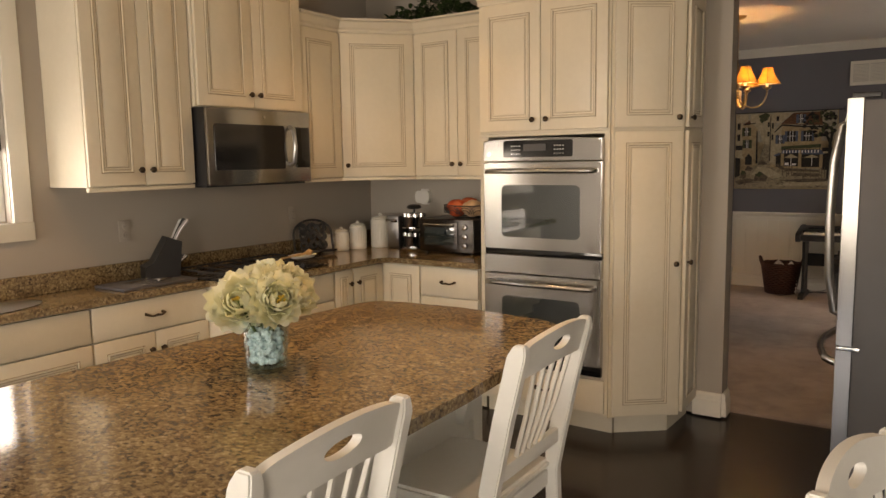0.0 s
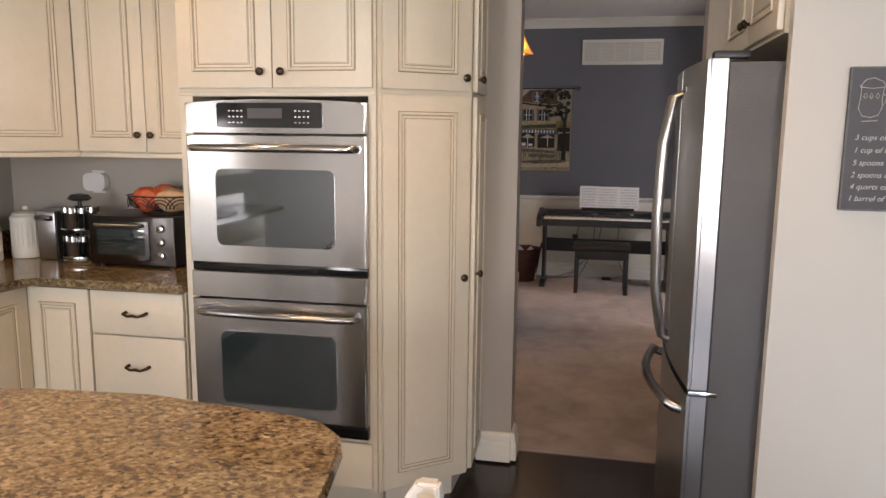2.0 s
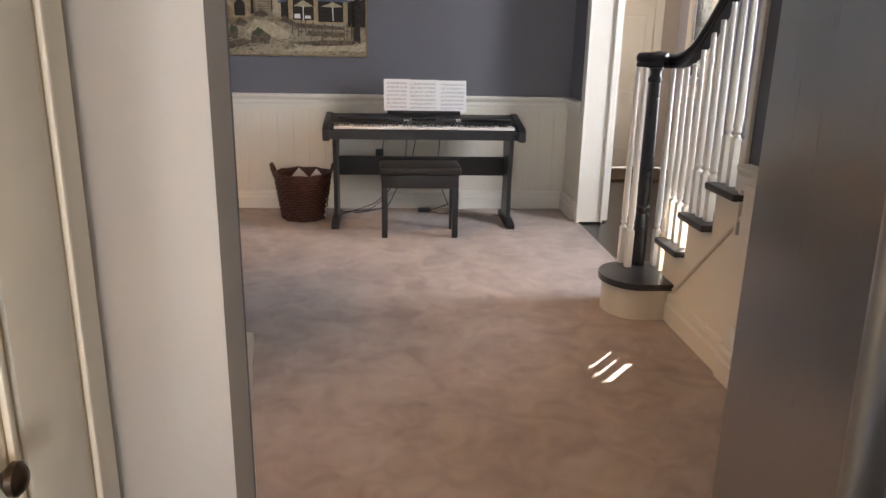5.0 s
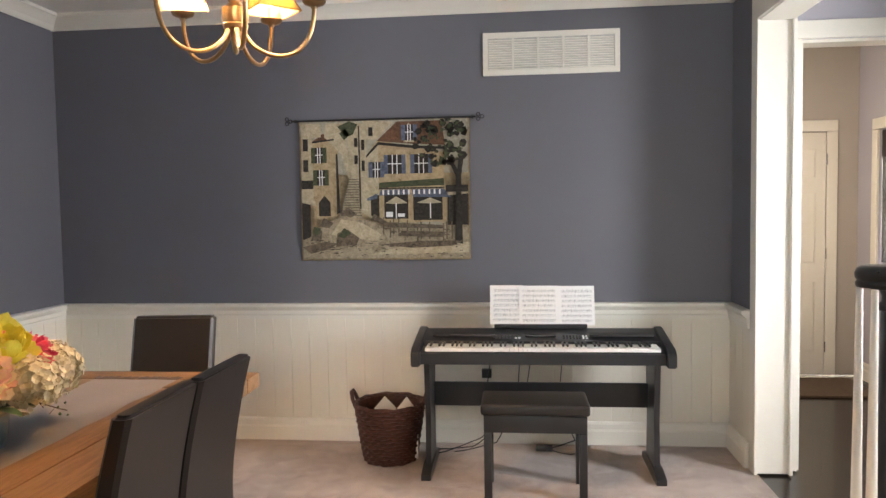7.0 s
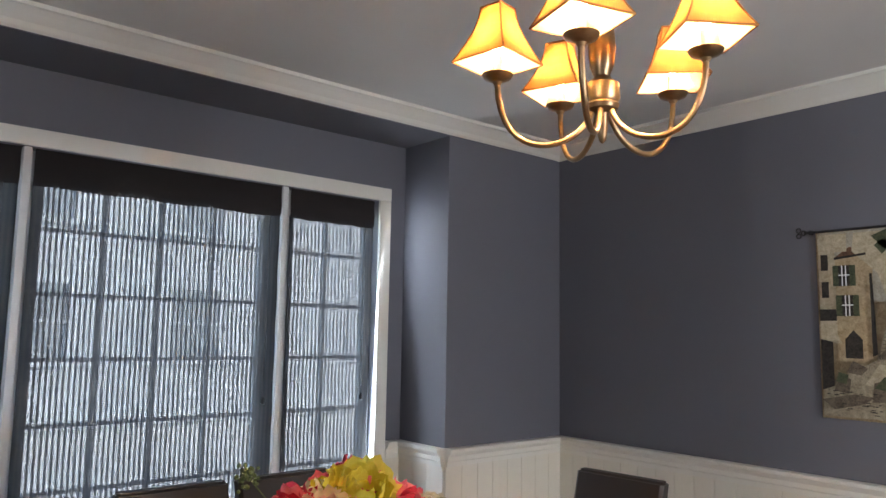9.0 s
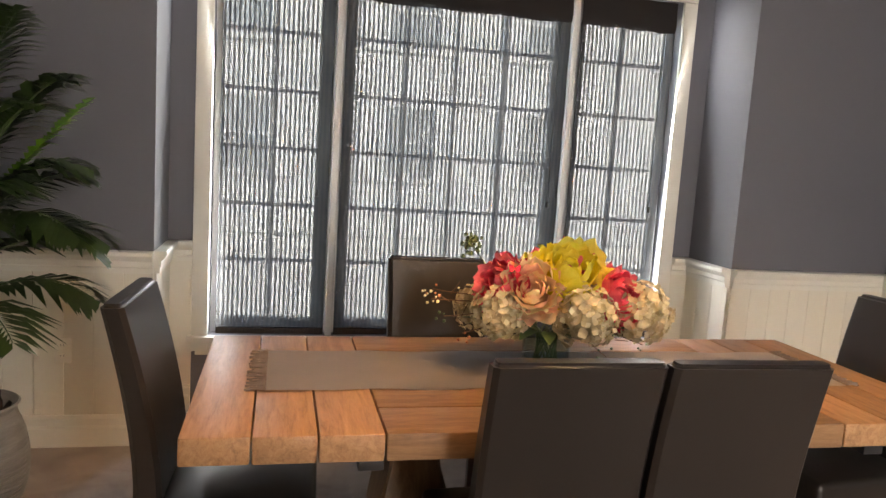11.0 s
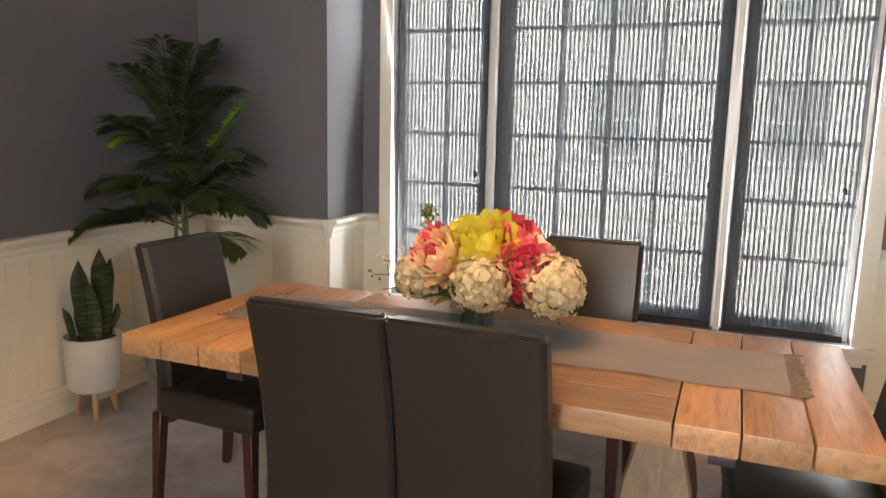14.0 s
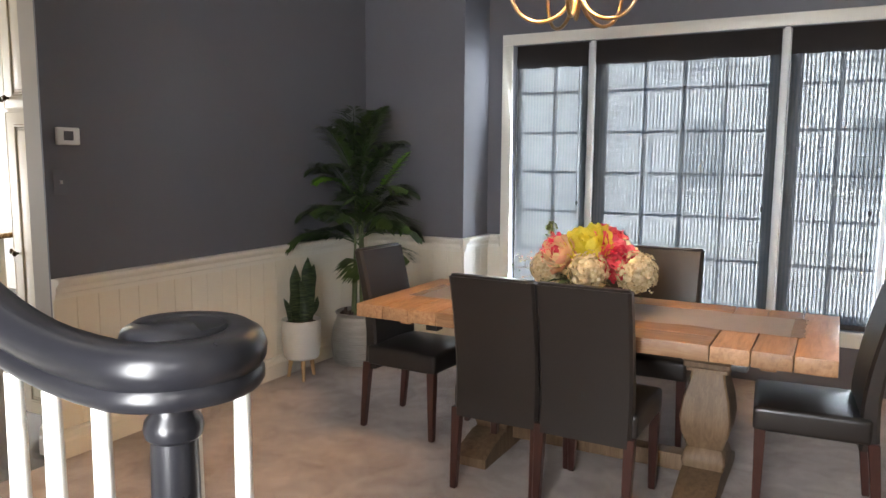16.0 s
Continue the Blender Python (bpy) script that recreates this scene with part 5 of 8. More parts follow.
motif("pillar", OCHRE_P, rect(48, 50, 22, 41), rect(64, 66.5, 22, 41), rect(84, 86.5, 22, 41))
motif("awning_blue", BLUE_P, [(48, 41), (64, 41), (66, 38), (47, 37.5)], [(66, 41), (85, 41), (89, 36), (67, 36.5)], [(40, 36), (46, 39), (46, 36), (40, 34.5)])
motif("awning_stripe", PAPER, *[[(49 + 3 * k, 40.7), (50 + 3 * k, 40.7), (50 + 3 * k, 38), (49 + 3 * k, 38)] for k in range(12)])
motif("awning_cream", CREAM_P, [(1, 34), (10, 32), (6, 41), (1, 42)], [(87, 37), (99, 38), (99, 40), (87, 40)])
motif("balcony", DARK_P, rect(1, 8, 42, 47), rect(86, 99, 39, 43))
for u0, v0 in ((52.5, 50), (68, 50), (9.5, 57), (10.5, 44), (43.5, 48), (63, 69)):
    w, h = (8, 11) if u0 > 45 and u0 < 70 and v0 < 60 else (4.5, 9)
    motif("shutter", BLUE_P if u0 > 40 else GREEN_P, rect(u0 - 2.4, u0, v0, v0 + h), rect(u0 + w, u0 + w + 2.4, v0, v0 + h))
    motif("window", DARK_P, rect(u0, u0 + w, v0, v0 + h))
    motif("glazing", PAPER, rect(u0 + w / 3 - 0.25, u0 + w / 3 + 0.25, v0, v0 + h), rect(u0 + 2 * w / 3 - 0.25, u0 + 2 * w / 3 + 0.25, v0, v0 + h), rect(u0, u0 + w, v0 + h / 2, v0 + h / 2 + 0.5))
motif("parasol", CREAM_P, [(50.5, 33), (57, 37), (64, 33), (57, 32.5)], [(69, 33), (77, 36), (84, 33), (77, 32.5)])
motif("parasol_pole", PAPER, rect(56.7, 57.3, 24, 33), rect(76.7, 77.3, 24, 33), rect(51, 55, 25, 28), rect(58, 62, 25, 27))
motif("cafe_table", SKY_P, [(68, 20), (84, 20), (82, 22), (70, 22)])
motif("cafe_chair", SHADOW_P, *[[(u, 9 + d), (u + 0.7, 9 + d), (u + 0.7, 19 + d), (u, 19 + d)] for u, d in ((49, 6), (53, 4), (55, 6), (58, 5), (63, 4), (69, 1), (71, 3), (76, 3), (84, 2), (86, 3), (89, 3))], *[rect(u, u + 4, v, v + 0.7) for u, v in ((49, 18), (53, 16), (69, 13), (84, 14), (69, 16), (84, 17))])
motif("kerb", SHADOW_P, [(42, 24), (52, 19), (85, 18), (85, 20), (52, 22), (44, 27)])
motif("flower_cart", SHADOW_P, [(21, 8), (33, 9), (35, 13), (28, 18), (22, 16)], [(6, 12), (12, 11), (13, 17), (9, 20)], [(11, 20), (17, 19), (20, 22), (14, 25)])
motif("cart_bloom", GREEN_P, [(22, 14), (26, 13), (30, 16), (26, 19)], [(7, 16), (11, 15), (12, 19), (8, 20)])
motif("tree_trunk", DARK_P, [(91, 10), (95.5, 9), (95, 48), (97, 62), (94, 62), (93, 52), (87, 62), (86, 61), (92, 48)])
bmx = []
for k in range(230):
    u, v = random.uniform(66, 98), random.uniform(50, 81)
    if (u - 85) ** 2 / 280 + (v - 68) ** 2 / 190 < 1:
        r = random.uniform(1.2, 3.0)
        bmx.append([(min(99, u + r * random.uniform(0.6, 1.1) * math.cos(a)), min(81, v + r * random.uniform(0.5, 1.0) * math.sin(a))) for a in (0, 1.05, 2.1, 3.14, 4.2, 5.2)])
motif("tree_foliage", DARK_P, *bmx[::2])
motif("tree_foliage", GREEN_P, *[[(u * 0.98 + 1.4, v * 0.985 + 1.0) for u, v in q[::2]] for q in bmx[1::3]])
motif("eaves_shadow", DARK_P, [(40, 61), (47, 68.5), (47, 66.5), (40, 59.5)], [(47, 68.5), (68, 66), (86, 65), (86, 63.5), (68, 64.4), (47, 66.8)], rect(47, 85, 41.2, 42), [(8, 69.5), (21, 71), (21, 70), (8, 68.5)], [(22, 62), (23, 62), (24, 28), (22, 27)], [(35.4, 78), (36.2, 78), (36.6, 30), (35.6, 30)])
motif("stair_tread", SHADOW_P, *[rect(24.5 + 0.35 * k, 36.6 - 0.05 * k, 26 + 1.5 * k, 26.45 + 1.5 * k) for k in range(15)])
motif("street_shadow", SHADOW_P, [(1, 8), (14, 11), (22, 10), (18, 7), (6, 4)], [(46, 9), (66, 7), (90, 8), (96, 11), (70, 11)], [(58, 14), (84, 13), (86, 16), (60, 17)], [(24, 27), (30, 25), (34, 27), (28, 31)])
motif("window", DARK_P, rect(2.5, 5.5, 52, 59), rect(2.5, 5.5, 64, 71), rect(33, 35, 56, 61), rect(33, 35, 66, 71), rect(37.2, 39, 52, 58), rect(37.2, 39, 64, 70), rect(41.5, 44, 72, 77))
motif("cobble", DARK_P, *[rect(u, u + random.uniform(1, 2.5), v, v + 0.35) for u, v in ((random.uniform(2, 96), random.uniform(1.5, 12)) for _ in range(70))])
wpart("rod", tube([(TX - 0.045, YP - 0.03, 2.05), (TX + TW + 0.045, YP - 0.03, 2.05)], 0.006, 8), IRON, TP)
for x, s in ((TX - 0.045, -1), (TX + TW + 0.045, 1)):
    bm = bmesh.new()
    for a in (0, 2.1, 4.2):
        tube([(x + s * 0.02 + 0.016 * math.cos(a) + 0.011 * math.cos(b), YP - 0.03, 2.05 + 0.016 * math.sin(a) + 0.011 * math.sin(b)) for b in [k * math.pi / 6 for k in range(13)]], 0.003, 6, bm, False)
    wpart("finial", bm, IRON, TP, "wrought iron loop finial")
for x in (TX - 0.02, TX + TW + 0.02):
    wpart("bracket", box(x - 0.005, x + 0.005, YP - 0.03, YP - 0.001, 2.04, 2.06), IRON, TP)

# ---- return-air vent ----
VT = thing("wall_vent", pose(-0.245, YP, 2.43), "white louvred return air vent", "vent")
bpy.context.view_layer.update()
wpart("backing", box(-0.64, 0.15, YP - 0.003, YP - 0.001, 2.32, 2.54), POT_WHITE, VT)
bm = bmesh.new()
for a, b, c, d in ((-0.66, 0.17, 2.525, 2.558), (-0.66, 0.17, 2.298, 2.331), (-0.66, -0.63, 2.331, 2.525), (0.14, 0.17, 2.331, 2.525)):
    boxb(bm, a, b, YP - 0.014, YP - 0.001, c, d)
for k in range(1, 5):
    x = -0.63 + 0.77 * k / 5
    boxb(bm, x - 0.007, x + 0.007, YP - 0.013, YP - 0.003, 2.331, 2.525)
wpart("frame", bm, TRIM, VT)
sl = put_mesh(box(-0.072, 0.072, -0.006, 0.0, -0.005, 0.0035, 0, pose(0, 0, 0, 35)), "slat", TRIM)
for k in range(5):
    for j in range(13):
        o = new("slat", sl)
        o.location = (-0.63 + 0.77 * (k + 0.5) / 5, YP - 0.004, 2.338 + j * 0.0145)
        at(VT, o)

# ---- chandelier ----
CX, CY = -1.335, 7.36
CH = thing("chandelier", pose(CX, CY, CEILING), "five-arm antique brass chandelier with parchment bell shades, lit", "chandelier")
bpy.context.view_layer.update()
wpart("canopy", lathe([(0.001, -0.032), (0.02, -0.032), (0.05, -0.020), (0.062, -0.006), (0.062, 0)], 24, None, (CX, CY, CEILING)), BRASS, CH)
bm = bmesh.new()
for k in range(20):
    z = CEILING - 0.04 - k * 0.022
    pts = [(CX + (0.007 * math.cos(a) if k % 2 else 0), CY + (0 if k % 2 else 0.007 * math.cos(a)), z + 0.015 * math.sin(a)) for a in [q * math.pi / 4 for q in range(9)]]
    tube(pts, 0.0022, 5, bm, False)
wpart("chain", bm, BRASS, CH)
wpart("column", lathe([(0.001, 2.36), (0.010, 2.355), (0.012, 2.33), (0.020, 2.30), (0.030, 2.26), (0.033, 2.21), (0.028, 2.165), (0.018, 2.14), (0.028, 2.13), (0.040, 2.12), (0.042, 2.085), (0.036, 2.075), (0.040, 2.07), (0.036, 2.06), (0.016, 2.05), (0.013, 2.01), (0.008, 1.985), (0.001, 1.978)], 24, None, (CX, CY, 0)), BRASS, CH, "turned brass column")
AR, CUP = 0.246, 2.140                    # reach of the arms, height of the cups
for k in range(5):
    a = radians(10 + 72 * k)
    ca, sa = math.cos(a), math.sin(a)
    prof = bezier((0.022, 0, 2.06), (0.05, 0, 1.955), (AR - 0.003, 0, 1.915), (AR, 0, CUP - 0.015), 16)
    arm = wpart("arm", tube([(CX + p.x * ca, CY + p.x * sa, p.z) for p in prof], 0.0072, 10), BRASS, CH, "curved brass arm")
    ex, ey = CX + AR * ca, CY + AR * sa
    wpart("cup", lathe([(0.008, -0.020), (0.012, -0.012), (0.032, -0.004), (0.038, 0.006), (0.034, 0.008), (0.012, 0.002), (0.001, 0.002)], 20, None, (ex, ey, CUP)), BRASS, arm)
    wpart("candle", lathe([(0.001, 0.003), (0.011, 0.003), (0.011, 0.050), (0.001, 0.050)], 12, None, (ex, ey, CUP)), CERAMIC, arm)
    wpart("bulb", lathe([(0.004, 0.051), (0.012, 0.065), (0.014, 0.083), (0.008, 0.107), (0.001, 0.121)], 12, None, (ex, ey, CUP)), BULB, arm)
    tw = Matrix.Rotation(a + math.pi / 4 + 0.12 * (k % 2), 3, 'Z')

    def corner(q, inset=0.0):
        v = q / 6
        hw = 0.029 + 0.048 * (v ** 1.6) - inset
        return [Vector((ex, ey, CUP + 0.172 - 0.138 * v)) + tw @ Vector((sx * hw, sy * hw, 0)) for sx, sy in ((-1, -1), (1, -1), (1, 1), (-1, 1))]

    skins = []
    for inset in (0.0, 0.0025):
        bm = bmesh.new()
        rows = [[bm.verts.new(c) for c in corner(q, inset)] for q in range(7)]
        for r0, r1 in zip(rows, rows[1:]):
            for q in range(4):
                bm.faces.new((r0[q], r0[(q + 1) % 4], r1[(q + 1) % 4], r1[q]))
        skins.append(bm)
    sh = wpart("shade", skins[0], SHADE, CH, "amber glowing parchment bell shade", False)
    wpart("lining", skins[1], SHADE_LINER, sh, "cream lining", False)
    bm = bmesh.new()
    for ring in (0, 6):
        cs = corner(ring)
        for q in range(4):
            tube([cs[q], cs[(q + 1) % 4]], 0.0026, 5, bm)
    for e in range(4):
        tube([corner(q)[e] for q in range(7)], 0.0024, 5, bm)
    wpart("braid", bm, SHADE_TRIM, sh)
    bulb("chandelier_bulb", ex, ey, CUP + 0.085, 6.3, WARM, 0.018)

# ---- palm ----
PM = thing("potted_palm", pose(-2.93, 5.27, 0), "tall artificial palm in a ribbed grey pot", "plant")
part("pot", lathe([(0.10, 0), (0.145, 0.015), (0.185, 0.10), (0.198, 0.19), (0.19, 0.27), (0.165, 0.335), (0.158, 0.36), (0.172, 0.385), (0.165, 0.39), (0.148, 0.37), (0.14, 0.33), (0.001, 0.33)], 40), POT_RIB, PM, "grey ribbed round pot")
for k in range(18):
    z = 0.03 + k * 0.0165
    t = z / 0.33
    r = 0.15 + 0.05 * math.sin(math.pi * min(1, 0.12 + t * 0.78))
    part("rib", tube([(r * math.cos(2 * math.pi * i / 40), r * math.sin(2 * math.pi * i / 40), z) for i in range(41)], 0.0042, 5, None, False), POT_RIB, PM)
bm = bmesh.new()
for k in range(40):
    a, r = random.uniform(0, 6.28), 0.135 * math.sqrt(random.random())
    bmesh.ops.create_icosphere(bm, subdivisions=1, radius=random.uniform(0.018, 0.034), matrix=Matrix.Translation((r * math.cos(a), r * math.sin(a), 0.345 + random.uniform(0, 0.03))) @ pose(0, 0, 0, random.uniform(0, 90), random.uniform(0, 90)) @ Matrix.Diagonal((1.6, 0.8, 0.5, 1)))
part("bark_mulch", bm, SOIL, PM, "dark brown bark mulch")


def frond(base, d, length, rise, droop, leaf, n=30):
    """A feather leaf: a curved rib with paired blades."""
    d = Vector((d[0], d[1], 0)).normalized()
    base = Vector(base)
    side = Vector((-d.y, d.x, 0))
    rib = [base + d * (length * v) + Vector((0, 0, rise * v - droop * v * v * v)) for v in (i / n for i in range(n + 1))]
    bm = tube(rib, [0.006 * (1 - 0.75 * i / n) for i in range(n + 1)], 5)
    for i in range(5, n + 1):
        v = i / n
        t = (rib[i] - rib[i - 1]).normalized()
        L = leaf * (math.sin(math.pi * (0.15 + 0.78 * (v - 0.2) / 0.8)) * 0.9 + 0.1) * random.uniform(0.88, 1.1)
        for s in (-1, 1):
            w = 0.019
            tip = rib[i] + side * s * L * 0.78 + t * L * 0.68 + Vector((0, 0, -0.35 * L * random.uniform(0.4, 1.2)))
            mid = rib[i].lerp(tip, 0.5) + Vector((0, 0, 0.12 * L))
            cr = (tip - rib[i]).cross(Vector((0, 0, 1))).normalized() * w
            vs = [bm.verts.new(rib[i]), bm.verts.new(mid + cr), bm.verts.new(tip), bm.verts.new(mid - cr)]
            ce = bm.verts.new(mid + Vector((0, 0, -0.003)))
            for q in range(4):
                bm.faces.new((vs[q], vs[(q + 1) % 4], ce))
    return bm


for k, (a, h, L, rise, droop) in enumerate((
        (20, 0.95, 0.50, 0.35, 0.42), (75, 0.92, 0.48, 0.30, 0.42), (-35, 0.88, 0.50, 0.22, 0.45), (-80, 0.86, 0.30, 0.25, 0.40), (165, 0.95, 0.34, 0.35, 0.3), (120, 1.0, 0.42, 0.40, 0.35), (-125, 0.98, 0.24, 0.4, 0.3),
        (5, 1.12, 0.42, 0.42, 0.30), (50, 1.15, 0.44, 0.42, 0.28), (-55, 1.12, 0.36, 0.40, 0.34), (100, 1.2, 0.36, 0.45, 0.25), (-15, 1.25, 0.30, 0.46, 0.20), (60, 1.28, 0.26, 0.50, 0.16), (150, 1.3, 0.22, 0.50, 0.12), (-100, 1.25, 0.20, 0.48, 0.14),
        (40, 0.74, 0.46, 0.14, 0.34), (85, 0.80, 0.42, 0.16, 0.32), (30, 1.05, 0.46, 0.34, 0.36), (90, 1.08, 0.42, 0.36, 0.34), (-10, 1.0, 0.46, 0.32, 0.40), (62, 1.0, 0.50, 0.26, 0.42), (110, 0.9, 0.44, 0.24, 0.40), (-50, 0.98, 0.44, 0.30, 0.42), (35, 1.34, 0.24, 0.46, 0.14), (80, 1.2, 0.34, 0.44, 0.22))):
    part("frond", frond((0.03 * math.cos(k * 2.4), 0.03 * math.sin(k * 2.4), h), (math.cos(radians(a)), math.sin(radians(a))), L, rise * (1.2 if h > 1.1 else 1.0), droop * (0.65 if h > 1.1 else 0.5), 0.22), LEAF, PM)
part("frond", frond((0.02, 0.05, 1.10), (-0.05, 1.0), 0.36, 0.44, 0.03, 0.11), LEAF_NEW, PM, "bright green young frond")
part("frond", frond((0.0, -0.02, 1.22), (0.9, -0.5), 0.30, 0.25, 0.16, 0.13), LEAF_NEW, PM, "bright green young frond")
for k in range(7):
    a = k * 2.4
    part("cane", tube(bezier((0.05 * math.cos(a), 0.05 * math.sin(a), 0.34), (0.04 * math.cos(a), 0.04 * math.sin(a), 0.6), (0.02 * math.cos(a), 0.02 * math.sin(a), 0.9), (0.03 * math.cos(a + 0.5), 0.03 * math.sin(a + 0.5), 0.8 + 0.09 * k), 8), [0.013 - 0.0009 * i for i in range(9)], 8), STEM, PM)

# ---- snake plant ----
SP = thing("snake_plant", pose(-2.45, 5.135, 0), "snake plant in a white pot on three wooden legs", "plant")
part("pot", lathe([(0.001, 0.14), (0.10, 0.14), (0.118, 0.155), (0.128, 0.25), (0.130, 0.405), (0.122, 0.405), (0.118, 0.375), (0.001, 0.375)], 36), POT_WHITE, SP)
for k in range(3):
    a = radians(-75 + 120 * k)
    part("leg", tube([(0.075 * math.cos(a), 0.075 * math.sin(a), 0.15), (0.098 * math.cos(a), 0.098 * math.sin(a), 0.0)], [0.018, 0.011], 10), BEECH, SP)
part("soil", lathe([(0.001, 0.395), (0.06, 0.392), (0.117, 0.378)], 24), SOIL, SP)
for k, (x, y, h, w, tilt_) in enumerate(((-0.03, 0.02, 0.44, 0.040, 3), (0.045, 0.02, 0.40, 0.038, -3), (-0.075, -0.01, 0.39, 0.036, 7), (0.01, -0.03, 0.30, 0.036, 0), (0.085, 0.0, 0.19, 0.016, -18), (-0.09, 0.0, 0.17, 0.016, 20), (0.03, 0.05, 0.33, 0.034, -6), (-0.04, -0.04, 0.27, 0.032, 6))):
    bm = bmesh.new()
    rows = []
    for i in range(10):
        v = i / 9
        ww = w * (0.6 + 0.5 * math.sin(math.pi * min(1, 0.1 + 0.75 * v))) * (1 if v < 0.75 else max(0.03, 1 - ((v - 0.75) / 0.25) ** 1.5))
        rows.append([bm.verts.new((u * ww + 0.008 * math.sin(v * 5 + k), 0.25 * w * (abs(u) - 0.4) + 0.012 * math.sin(v * 4 + k), h * v)) for u in (-1, -0.5, 0, 0.5, 1)])
    for a_, b_ in zip(rows, rows[1:]):
        for q in range(4):
            bm.faces.new((a_[q], a_[q + 1], b_[q + 1], b_[q]))
    bmesh.ops.solidify(bm, geom=bm.faces[:], thickness=0.003)
    bm.transform(pose(x, y, 0.38, 0, tilt_, 132 + 20 * math.sin(k * 2)))
    part("leaf", bm, SNAKE, SP, "banded dark green upright leaf")

# ---- thermostat, switch, outlets ----
TH_ = thing("thermostat", pose(-0.94, YD + 0.012, 1.57), "white wall thermostat with a grey display", "thermostat")
part("body", box(-0.06, 0.06, 0.001, 0.024, -0.042, 0.042, 0.01, seg=3), WHITE_PLASTIC, TH_)
part("display", box(-0.022, 0.028, 0.0245, 0.0255, -0.02, 0.024), BOARD, TH_)
for k in (-1, 1):
    part("button", box(-0.046, -0.036, 0.0242, 0.026, k * 0.012 - 0.005, k * 0.012 + 0.005), PAPER, TH_)


def outlet(m, name, label, mt):
    o = thing(name, m, label, "outlet", "wall outlets")
    part("plate", box(-0.035, 0.035, 0.0005, 0.006, -0.057, 0.057, 0.003), mt, o)
    for s in (-1, 1):
        r = part("receptacle", lathe([(0.001, 0.0085), (0.015, 0.0085), (0.0165, 0.006)], 16), mt, o)
        r.matrix_local = pose(0, 0, s * 0.024, -90)
        for q in (-1, 1):
            sl_ = part("slot", box(q * 0.006 - 0.001, q * 0.006 + 0.001, 0.008, 0.0092, s * 0.024 - 0.004, s * 0.024 + 0.005), INK, r)
            sl_.matrix_local = pose(0, 0, s * 0.024, -90).inverted()
    return o


outlet(pose(-1.82, YD + 0.026, 0.44), "wall_outlet", "cream double outlet on the wainscot", TRIM)
outlet(pose(XW + 0.014, 5.45, 0.44, 0, 0, -90), "wall_outlet", "cream double outlet on the wainscot", TRIM)
outlet(pose(-0.66, YP - 0.014, 0.44, 0, 0, 180), "wall_outlet", "cream double outlet with a black plug", TRIM)
solid("plug_adapter", box(-0.69, -0.63, YP - 0.06, YP - 0.021, 0.42, 0.475, 0.005), BLACK_PLASTIC, "black plug-in power adapter", "plug")
SW = thing("light_switch", pose(-0.895, YD + 0.012, 1.35), "slate painted switch plate with white toggle", "switch")
part("plate", box(-0.036, 0.036, 0.0005, 0.006, -0.058, 0.058, 0.003), SLATE, SW)
part("toggle", box(-0.005, 0.005, 0.006, 0.016, -0.008, 0.010, 0.002), WHITE_PLASTIC, SW)

# ---- staircase ----
ST = thing("staircase", pose(1.3, 7.2, 0), "cream staircase with dark treads, black rail and white balusters", "stairs")
bpy.context.view_layer.update()
RISE, RUN_ = 0.1915, 0.25
SX0, SX1 = 0.80, 1.86
# starting step with a rounded end
bull = [(SX1, 7.235), (SX1, 7.585)] + [(0.655 + 0.155 * math.cos(a), 7.41 + 0.175 * math.sin(a)) for a in [math.pi / 2 + math.pi * k / 16 for k in range(17)]]
bull = [(x, y) for x, y in bull]
wpart("starting_riser", prism(bull, 0.0, 0.158), WAINSCOT, ST, "cream rounded starting riser")
big = [(SX1, 7.215), (SX1, 7.605)] + [(0.655 + 0.175 * math.cos(a), 7.41 + 0.195 * math.sin(a)) for a in [math.pi / 2 + math.pi * k / 20 for k in range(21)]]
bm = prism(big, 0.159, 0.191)
bmesh.ops.bevel(bm, geom=[e for e in bm.edges if abs(e.verts[0].co.z - e.verts[1].co.z) < 0.001], offset=0.010, segments=2, affect='EDGES')
wpart("tread", bm, TREAD, ST, "dark rounded starting tread")
for k in range(2, 12):
    z = RISE * k
    y1 = 7.41 - RUN_ * (k - 2)
    y0 = y1 - RUN_ - 0.025
    x0 = SX0 if k <= 4 else 0.935
    wpart("tread", box(x0 - (0.055 if k <= 4 else 0), SX1 - 0.004, y0 + 0.005, y1, z - 0.032, z, 0.010), TREAD, ST)
    wpart("riser", box(x0, SX1 - 0.004, y1 - 0.045, y1 - 0.027, z - RISE, z - 0.033), WAINSCOT, ST)
side = [(7.375, 0.0)]
for k in (2, 3, 4):
    y1 = 7.41 - RUN_ * (k - 2) - 0.03
    side += [(min(y1, 7.375), RISE * (k - 1) + (0.001 if k == 2 else -0.033)), (min(y1, 7.375), RISE * k - 0.033)]
side += [(6.645, RISE * 4 - 0.033), (6.645, 0.0)]
wpart("stringer", prism(side, SX0 - 0.008, 0.92, None, Matrix(((0, 0, 1, 0), (1, 0, 0, 0), (0, 1, 0, 0), (0, 0, 0, 1)))), WAINSCOT, ST, "cream panelled stair side", False)
wpart("stringer_moulding", tube([(SX0 - 0.012, 7.20, 0.17), (SX0 - 0.012, 6.60, 0.70), (SX0 - 0.012, 6.60, 0.78)], 0.011, 6, None, True), WAINSCOT, ST)
wpart("base_moulding", moulding((SX0 - 0.008, 7.235), (SX0 - 0.008, 6.64), (-1, 0), BASE), TRIM, ST, "", False)
